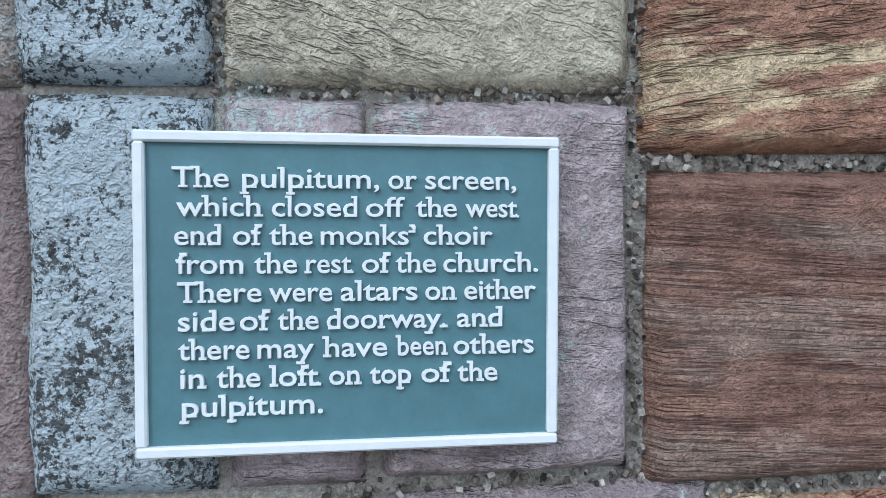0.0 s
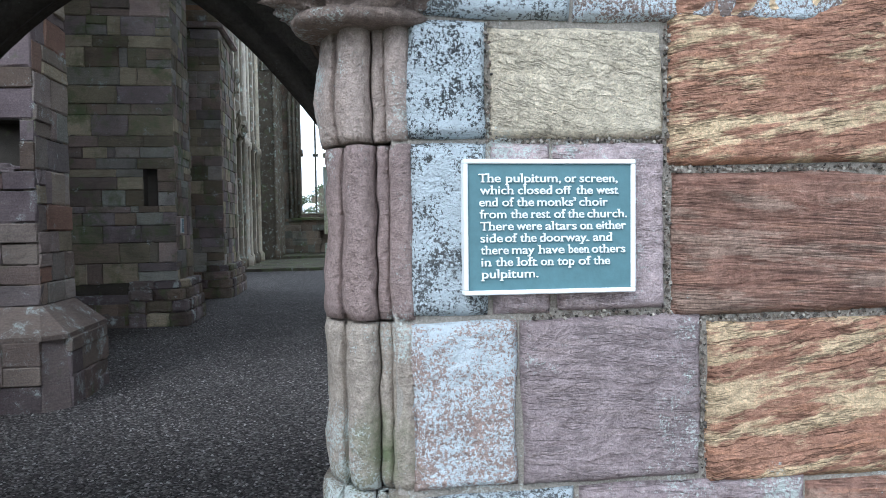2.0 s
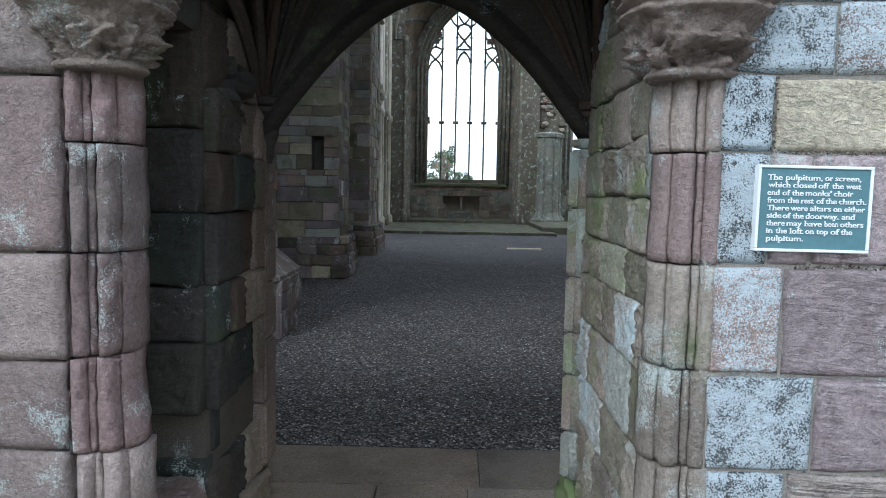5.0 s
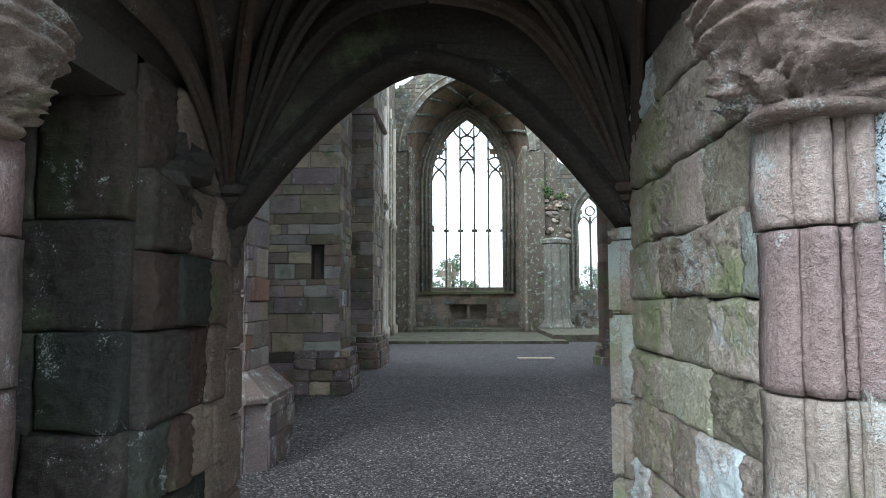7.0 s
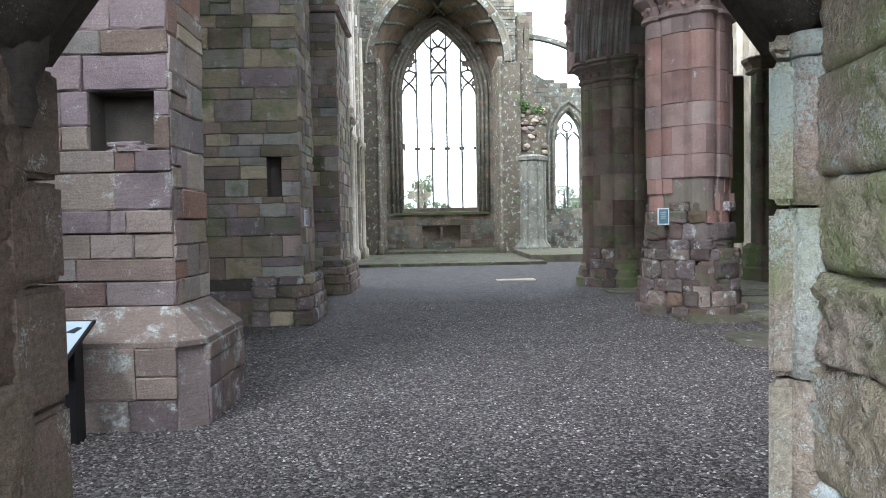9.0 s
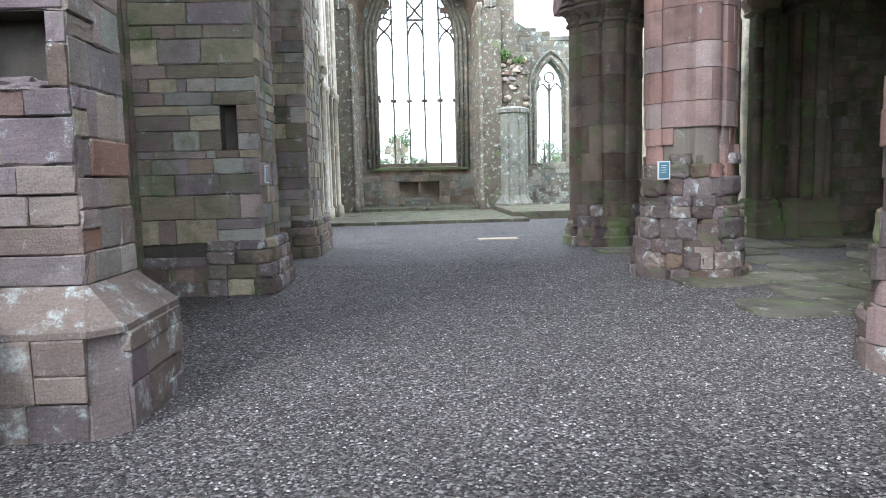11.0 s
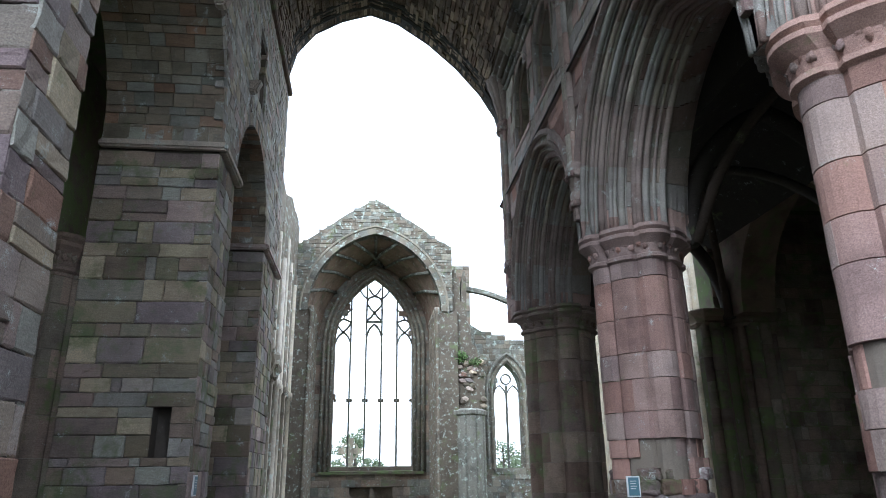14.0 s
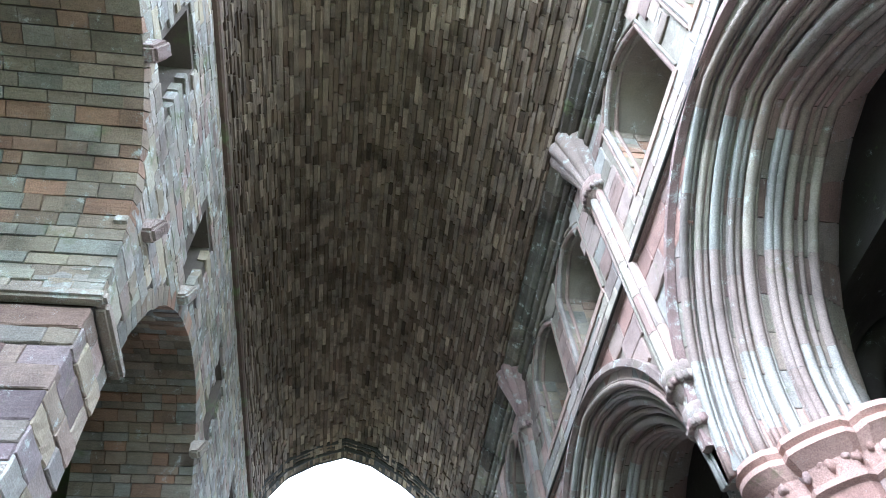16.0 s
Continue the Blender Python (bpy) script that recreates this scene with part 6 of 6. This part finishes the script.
lo2, hi2 = [bm.verts.new((x, AY + 0.3, z + 0.3)) for x, z in va], [bm.verts.new((x, EY, z + 0.3)) for x, z in vb]
for i in range(len(va) - 1):
    bm.faces.new((lo[i], lo[i + 1], hi[i + 1], hi[i]))
    bm.faces.new((lo2[i], hi2[i], hi2[i + 1], lo2[i + 1]))
part("vault_web", bm, M_EASTB, east)
for k in range(2, 19, 2):
    bm = bmesh.new()
    p, q = va[k], vb[max(0, min(20, k + (3 if k < 10 else -3 if k > 10 else 0)))]
    sweep(bm, [(p[0], AY + 0.3, p[1] - 0.04), ((p[0] + q[0]) / 2, (AY + EY) / 2, (p[1] + q[1]) / 2 + 0.02), (q[0], EY, q[1] - 0.04)], circle(0.08, 6), (1, 0, 0))
    part("vault_rib", bm, M_EAST, east, soft=True)
for k, (x, s) in enumerate(((OL - 0.25, 1), (OR_ + 0.25, -1))):
    bm = bmesh.new()
    box(bm, x - 0.45, x + 0.45, AY, EY, -0.05, 8.75)
    part("side_wall_core", bm, M_EAST, east)
    for q in range(7):
        bm = bmesh.new()
        yq = AY + 0.02 + q * 0.52
        xq = x + s * 0.45
        rings(bm, [[(xq + 0.09 * rr * math.cos(t * math.pi / 5), yq + 0.09 * rr * math.sin(t * math.pi / 5), z) for t in range(10)] for z, rr in ((0, 1.7), (0.5, 1.5), (0.6, 1.0), (8.6, 1.0), (8.7, 1.5), (8.9, 1.4))])
        part("wall_shaft", bm, M_EAST, east, soft=True)
# north side of the presbytery: shafted wall and turret
pres = thing("wall_presbytery_north", "pale shafted north wall of the presbytery with a ragged top", "wall", "structure")
bm = bmesh.new()
tops = [(20.5, 10.0), (21.5, 11.3), (22.6, 11.0), (24, 12.3), (26, 12.0), (28, 12.7), (30, 12.4), (31.2, 12.6)]
prism(bm, [(20.5, 0), *tops, (31.2, 0)], "x", -4.2, -2.95)
part("wall_core", bm, M_EAST, pres)
for q in range(17):
    yq = 20.6 + q * 0.62
    bm = bmesh.new()
    hgt = 9.5 + (q % 3) * 0.6
    rr0 = 0.13 if q % 3 == 0 else 0.075
    rings(bm, [[(-2.93 + rr0 * rr * math.cos(t * math.pi / 5), yq + rr0 * rr * math.sin(t * math.pi / 5), z) for t in range(10)] for z, rr in ((0, 2.0), (0.45, 1.8), (0.55, 1.0), (4.7, 1.0), (4.75, 1.6), (5.0, 1.6), (5.05, 1.0), (hgt, 1.0))])
    part("wall_shaft", bm, M_SHAFT if q % 2 else M_EAST, pres, soft=True)
bm = bmesh.new()
box(bm, -4.35, -3.1, AY - 0.2, AY + 1.0, 8, 13.2)
box(bm, -4.2, -3.2, AY - 0.15, AY + 0.9, 13.2, 13.45)
part("turret", bm, M_EAST, pres, "broken stair turret")
for k, (y, z) in enumerate(((21.0, 5.6), (22.5, 6.4), (24.0, 5.2))):
    part("broken_springer", rough_bump(-2.8, y, z, 0.25, 0.3, 0.5, k + 60, 3), M_EAST, pres)

# south-east ruin: half column, ragged wall with a small window, a flying rib
ruin = thing("wall_ruin_southeast", "ragged ruined wall with a half column, a two-light window and weeds", "wall", "structure")
bm = bmesh.new()
SWL, SWR = 6.36, 7.72
sa = pointed((SWL + SWR) / 2, (SWR - SWL) / 2, 5.7, 7.05, 8)
prism(bm, [(5.2, 0), (5.2, 9.0), (SWL, 8.3), (SWL, 0)], "y", EY, EY + 0.8)
prism(bm, [(SWR, 0), (SWR, 7.6), (8.6, 7.5), (10.5, 7.2), (10.5, 0)], "y", EY, EY + 0.8)
prism(bm, [(SWL, 5.7), *sa[1:-1], (SWR, 5.7), (SWR, 7.6), (7.2, 8.0), (SWL, 8.3)], "y", EY, EY + 0.8)
prism(bm, [(SWL, 0), (SWL, 2.1), (SWR, 2.1), (SWR, 0)], "y", EY, EY + 0.8)
part("wall_core", bm, M_EAST, ruin)
pile = Pile()
ashlar(ruin, (5.2, EY, 0), (0, -1, 0), 5.2, 0, 8.6, M_EAST, (0.2, 0.34), (0.25, 0.6), 0.1, 0.03, 97, pile=pile, limit=0, rough=0.02,
       keep=lambda u, z: z < 8.9 - 0.32 * u and not (SWL - 5.3 < u < SWR - 5.1 and 2.0 < z < 5.7 + 1.5 * max(0, 1 - ((u + 5.2 - 7.04) / 0.75) ** 2)))
pile.finish("wall_facing", M_EAST, ruin)
bm = bmesh.new()
sweep(bm, [(x, EY - 0.02, z) for x, z in [(SWL - 0.12, 2.1), *pointed(7.04, 0.8, 5.7, 7.2, 10), (SWR + 0.12, 2.1)]], circle(0.09, 8), (0, 1, 0))
sweep(bm, [(x, EY - 0.06, z) for x, z in [(SWL - 0.35, 2.1), *pointed(7.04, 1.05, 5.7, 7.5, 10), (SWR + 0.35, 2.1)]], circle(0.07, 8), (0, 1, 0))
part("window_moulding", bm, M_EAST, ruin)
win2 = thing("window_2", "small pointed two-light window with plain tracery", "window", "structure")
bm = bmesh.new()
sweep(bm, [(7.04, EY + 0.4, 2.1), (7.04, EY + 0.4, 6.0)], BAR, (0, 1, 0))
part("mullion", bm, M_EAST, win2)
for xx0 in (SWL, 7.04):
    bm = bmesh.new()
    sweep(bm, [(x, EY + 0.4, z) for x, z in pointed(xx0 + 0.34, 0.34, 5.4, 6.0, 6)], rect(0.06, 0.12), (0, 1, 0))
    part("light_head", bm, M_EAST, win2)
bm = bmesh.new()
sweep(bm, [(7.04 + 0.24 * math.cos(t * math.pi / 8), EY + 0.4, 6.3 + 0.24 * math.sin(t * math.pi / 8)) for t in range(16)], rect(0.06, 0.12), (0, 1, 0), True)
part("roundel", bm, M_EAST, win2)
bm = bmesh.new()
sec = lobes(0.62, 0.12)
rings(bm, [[(4.6 + x * s, AY + 0.2 + q * s, z) for x, q in sec] for z, s in ((0, 1.3), (0.35, 1.3), (0.5, 1.12), (0.7, 1.0), (4.2, 1.0), (4.25, 1.12), (4.4, 1.15), (4.45, 1.02), (4.5, 0.8))])
part("half_column", bm, M_EAST, ruin, "tall lobed half column with moulded cap")
bm = bmesh.new()
prism(bm, [(4.0, 4.4), (3.95, 10.6), (4.1, 10.9), (4.18, 10.4), (4.3, 10.3), (4.34, 9.2), (4.42, 10.3), (4.55, 10.75), (4.62, 10.2), (4.6, 8.4), (4.75, 8.0), (4.8, 7.3), (5.0, 7.2), (5.1, 6.6), (5.3, 6.4), (5.35, 4.4)], "y", AY + 0.2, AY + 0.9)
part("broken_stump", bm, M_EAST, ruin)
for k in range(26):
    r = random.Random(k)
    part("rubble_stone", rough_bump(r.uniform(4.05, 5.3), AY + 0.2, r.uniform(4.6, 6.6), 0.2, 0.14, 0.14, k, 1), (M_EAST, M_MIXED)[k % 2], ruin)
bm = bmesh.new()
sweep(bm, [(4.55 + 4.6 * f, AY + 1.2, 10.1 - 0.35 * f - 1.9 * f * f) for f in [i / 12 for i in range(13)]], rect(0.2, 0.3), (0, 1, 0))
part("flying_rib", bm, M_EAST, ruin, "thin surviving rib against the sky")
weeds = thing("wall_weeds", "green weeds rooted in the broken wall top", "plant", kind="stuff")


def leaf_cloud(n, c, s, leaf, seed):
    rr = np.random.default_rng(seed)
    v, f = [], []
    for k in range(n):
        d = rr.normal(size=3)
        d /= np.linalg.norm(d)
        p = np.array(c) + d * np.array(s) * rr.random() ** 0.4
        a, b = rr.normal(size=3), rr.normal(size=3)
        a /= np.linalg.norm(a)
        b = np.cross(a, b)
        b /= np.linalg.norm(b)
        l, w = leaf * rr.uniform(0.7, 1.4), leaf * 0.45
        v += [tuple(p - a * l), tuple(p + b * w), tuple(p + a * l), tuple(p - b * w)]
        f.append((4 * k, 4 * k + 1, 4 * k + 2, 4 * k + 3))
    return v, f


def leaves(name, clouds, mat, parent, label=""):
    v, f = [], []
    for cl in clouds:
        a, b = leaf_cloud(*cl)
        f += [tuple(i + len(v) for i in q) for q in b]
        v += a
    me = bpy.data.meshes.new(name)
    me.from_pydata(v, [], f)
    me.materials.append(mat)
    return part(name, me, mat, parent, label)


leaves("leaves", [(260, (4.25, AY + 0.1, 6.7), (0.35, 0.2, 0.3), 0.07, 1), (120, (4.9, AY + 0.1, 6.5), (0.3, 0.2, 0.2), 0.06, 2)], M_WEED, weeds)
# steps and the low platform
for name, x0, x1, y0, y1, h in (("step", -2.9, 4.1, 23.9, 31.4, 0.10), ("step", -2.5, 3.6, 31.4, 34.75, 0.22), ("step", 3.7, 8.0, 25.2, 31.0, 0.26)):
    bm = bmesh.new()
    box(bm, x0, x1, y0, y1, -0.05, h)
    bmesh.ops.bevel(bm, geom=bm.edges[:], offset=0.03, segments=2, affect="EDGES")
    solid(name, bm, M_PAVE, "broad low stone step below the east window", "step")
bm = bmesh.new()
rings(bm, [[(0.5 + a, 34.3 + b, z) for a, b in ((-0.7, -0.25), (0.7, -0.25), (0.7, 0.25), (-0.7, 0.25))] for z in (0.2, 0.5)] + [[(0.5 + a, 34.3 + b, 0.58) for a, b in ((-0.6, -0.2), (0.6, -0.2), (0.6, 0.2), (-0.6, 0.2))]])
solid("stone_slab_bench", bm, M_EAST, "low pale stone block under the window recess", "stone", kind="thing")
bm = bmesh.new()
box(bm, 1.75, 2.75, 17.5, 17.9, -0.05, 0.02)
bmesh.ops.bevel(bm, geom=bm.edges[:], offset=0.01, segments=1, affect="EDGES")
solid("grave_slab", bm, M_BUFF, "small pale grave slab flush with the gravel", "grave slab", kind="thing")
# transept wall seen through the arcade
bm = bmesh.new()
box(bm, 9.5, 10.2, 18.0, 30.0, -0.1, 8.0)
tw = solid("wall_transept", bm, M_SHAFT, "sunlit buff wall of the south transept", "wall")
for q in range(12):
    bm = bmesh.new()
    yq = 18.3 + q * 0.8
    rings(bm, [[(9.45 + 0.1 * rr * math.cos(t * math.pi / 5), yq + 0.1 * rr * math.sin(t * math.pi / 5), z) for t in range(10)] for z, rr in ((0, 1.8), (0.4, 1.0), (4.2, 1.0), (4.3, 1.6), (4.5, 1.0), (7.5, 1.0))])
    part("wall_shaft", bm, M_SHAFT, tw, soft=True)

# ---- signs ----
board = thing("information_panel", "tilted pale printed information panel on black legs", "sign", at=(-2.72, 4.95, 0))
T_ = Matrix.Translation((-2.72, 4.86, 0.755)) @ pose(0, 0, 0, 30, 0, -3)
for nm, dims, mat, lab in (("frame", (-0.42, 0.42, -0.21, 0.21, -0.02, 0.0), M_BLACK, "black metal frame"), ("print", (-0.40, 0.40, -0.19, 0.19, 0.0, 0.006), M_PANEL, "pale blue printed sheet")):
    bm = bmesh.new()
    box(bm, *dims)
    bmesh.ops.bevel(bm, geom=bm.edges[:], offset=0.003, segments=1, affect="EDGES")
    bm.transform(T_)
    part(nm, bm, mat, board, lab)
for pts in ([(0.10, -0.17), (0.12, -0.02), (0.16, 0.03), (0.17, 0.11), (0.20, 0.13), (0.22, 0.09), (0.25, 0.10), (0.27, 0.02), (0.33, -0.03), (0.34, -0.13), (0.30, -0.17)], [(0.27, 0.06), (0.33, 0.12), (0.37, 0.11), (0.34, 0.05)], [(0.0, -0.12), (0.02, -0.05), (0.06, -0.06), (0.05, -0.12)],
            [(-0.36, 0.12), (-0.36, 0.15), (-0.05, 0.15), (-0.05, 0.12)], [(-0.36, 0.07), (-0.36, 0.085), (-0.1, 0.085), (-0.1, 0.07)], [(-0.36, 0.03), (-0.36, 0.045), (-0.12, 0.045), (-0.12, 0.03)], [(-0.36, -0.01), (-0.36, 0.005), (-0.1, 0.005), (-0.1, -0.01)]):
    bm = bmesh.new()
    prism(bm, pts, "z", 0.006, 0.009)
    bm.transform(T_)
    part("printed_shape", bm, M_INK, board)
bm = bmesh.new()
prism(bm, [(-0.02, 0.11), (-0.02, 0.16), (0.08, 0.17), (0.08, 0.12)], "z", 0.006, 0.009)
bm.transform(T_)
part("printed_shape", bm, M_ORANGE, board, "small orange printed patch")
for x in (-3.02, -2.42):
    bm = bmesh.new()
    box(bm, x - 0.04, x + 0.04, 4.88, 5.0, -0.05, 0.75)
    bmesh.ops.bevel(bm, geom=bm.edges[:], offset=0.006, segments=1, affect="EDGES")
    part("leg", bm, M_BLACK, board)
for nm, x, y, z, n in (("pier_sign", 3.62, 10.36, 1.55, 0), ("pier_sign", -1.855, 10.86, 1.63, 1)):
    sg = thing("pier_sign", "small blue-grey printed sign fixed to a pier", "sign", group="pier signs")
    m = Matrix.Translation((x, y, z)) @ Matrix.Rotation(radians(90 * n), 4, "Z")
    for pn, w, h, d, mat in (("plate", 0.085, 0.125, 0.0, M_WHITE), ("print", 0.068, 0.108, 0.006, M_SIGNBLUE)):
        bm = bmesh.new()
        box(bm, -w, w, -0.012 - d, 0.012 if not d else -0.013, -h, h)
        bm.transform(m)
        part(pn, bm, mat, sg)
    for k in range(4):
        bm = bmesh.new()
        box(bm, -0.045, 0.035 - 0.01 * (k % 2), -0.021, -0.018, 0.06 - k * 0.03, 0.068 - k * 0.03)
        bm.transform(m)
        part("printed_line", bm, M_WHITE, sg)

# ---- churchyard beyond the window ----
cross = thing("stone_cross", "tall ringed stone cross in the churchyard", "cross", at=(-0.9, 54, 0))
bm = bmesh.new()
box(bm, -1.15, -0.65, 53.8, 54.2, 0, 4.6)
box(bm, -1.75, -0.05, 53.85, 54.15, 3.5, 3.9)
sweep(bm, [(-0.9 + 0.6 * math.cos(t * math.pi / 8), 54, 3.7 + 0.6 * math.sin(t * math.pi / 8)) for t in range(16)], rect(0.14, 0.2), (0, 1, 0), True)
part("shaft_and_ring", bm, M_EAST, cross)


def tree(x, y, h, s, seed):
    t = thing("tree", "leafy churchyard tree seen through the window", "tree", at=(x, y, 0))
    bm = bmesh.new()
    r = random.Random(seed)
    ring0 = lambda cx, cy, z, q: [(cx + q * math.cos(k * math.pi / 4), cy + q * math.sin(k * math.pi / 4), z) for k in range(8)]
    rings(bm, [ring0(x, y, -0.1, 0.3), ring0(x, y, h * 0.3, 0.2), ring0(x + 0.1, y, h * 0.6, 0.12), ring0(x, y, h * 0.95, 0.03)])
    for k in range(8):
        a = r.uniform(0, 6.28)
        z0 = h * r.uniform(0.3, 0.7)
        d = s * r.uniform(0.5, 0.8)
        rings(bm, [ring0(x, y, z0, 0.08), ring0(x + d * 0.5 * math.cos(a), y + d * 0.5 * math.sin(a), z0 + d * 0.35, 0.05), ring0(x + d * math.cos(a), y + d * math.sin(a), z0 + d * 0.8, 0.015)])
    part("trunk", bm, M_BARK, t)
    cl = []
    for k in range(26):
        a, q, zz = r.uniform(0, 6.28), s * r.random() ** 0.5, h * r.uniform(0.4, 1.0)
        q *= 1.0 - 0.6 * max(0, (zz / h - 0.65)) / 0.35
        cl.append((55, (x + q * math.cos(a), y + q * math.sin(a), zz), (s * 0.3, s * 0.3, s * 0.24), 0.14, seed * 50 + k))
    leaves("crown", cl, M_LEAF, t)


tree(-0.7, 62, 5.6, 1.5, 1)
tree(1.0, 80, 3.8, 1.6, 2)
tree(-4.0, 75, 4.6, 2.2, 3)
tree(13.5, 70, 5.0, 2.0, 4)
tree(16.0, 78, 4.4, 2.4, 5)
bm = bmesh.new()
for k in range(60):
    x = -40 + k * 1.5
    b = rough_bump(x, 95 + 4 * noise.noise(Vector((x, 0, 0))), 0.9, 1.6, 1.4, 1.3, k, 2)
    me_ = bpy.data.meshes.new("t")
    b.to_mesh(me_)
    b.free()
    bm.from_mesh(me_)
    bpy.data.meshes.remove(me_)
hedge = solid("hedge", bm, M_LEAF, "distant hedge and scrub beyond the churchyard", "hedge", kind="stuff")
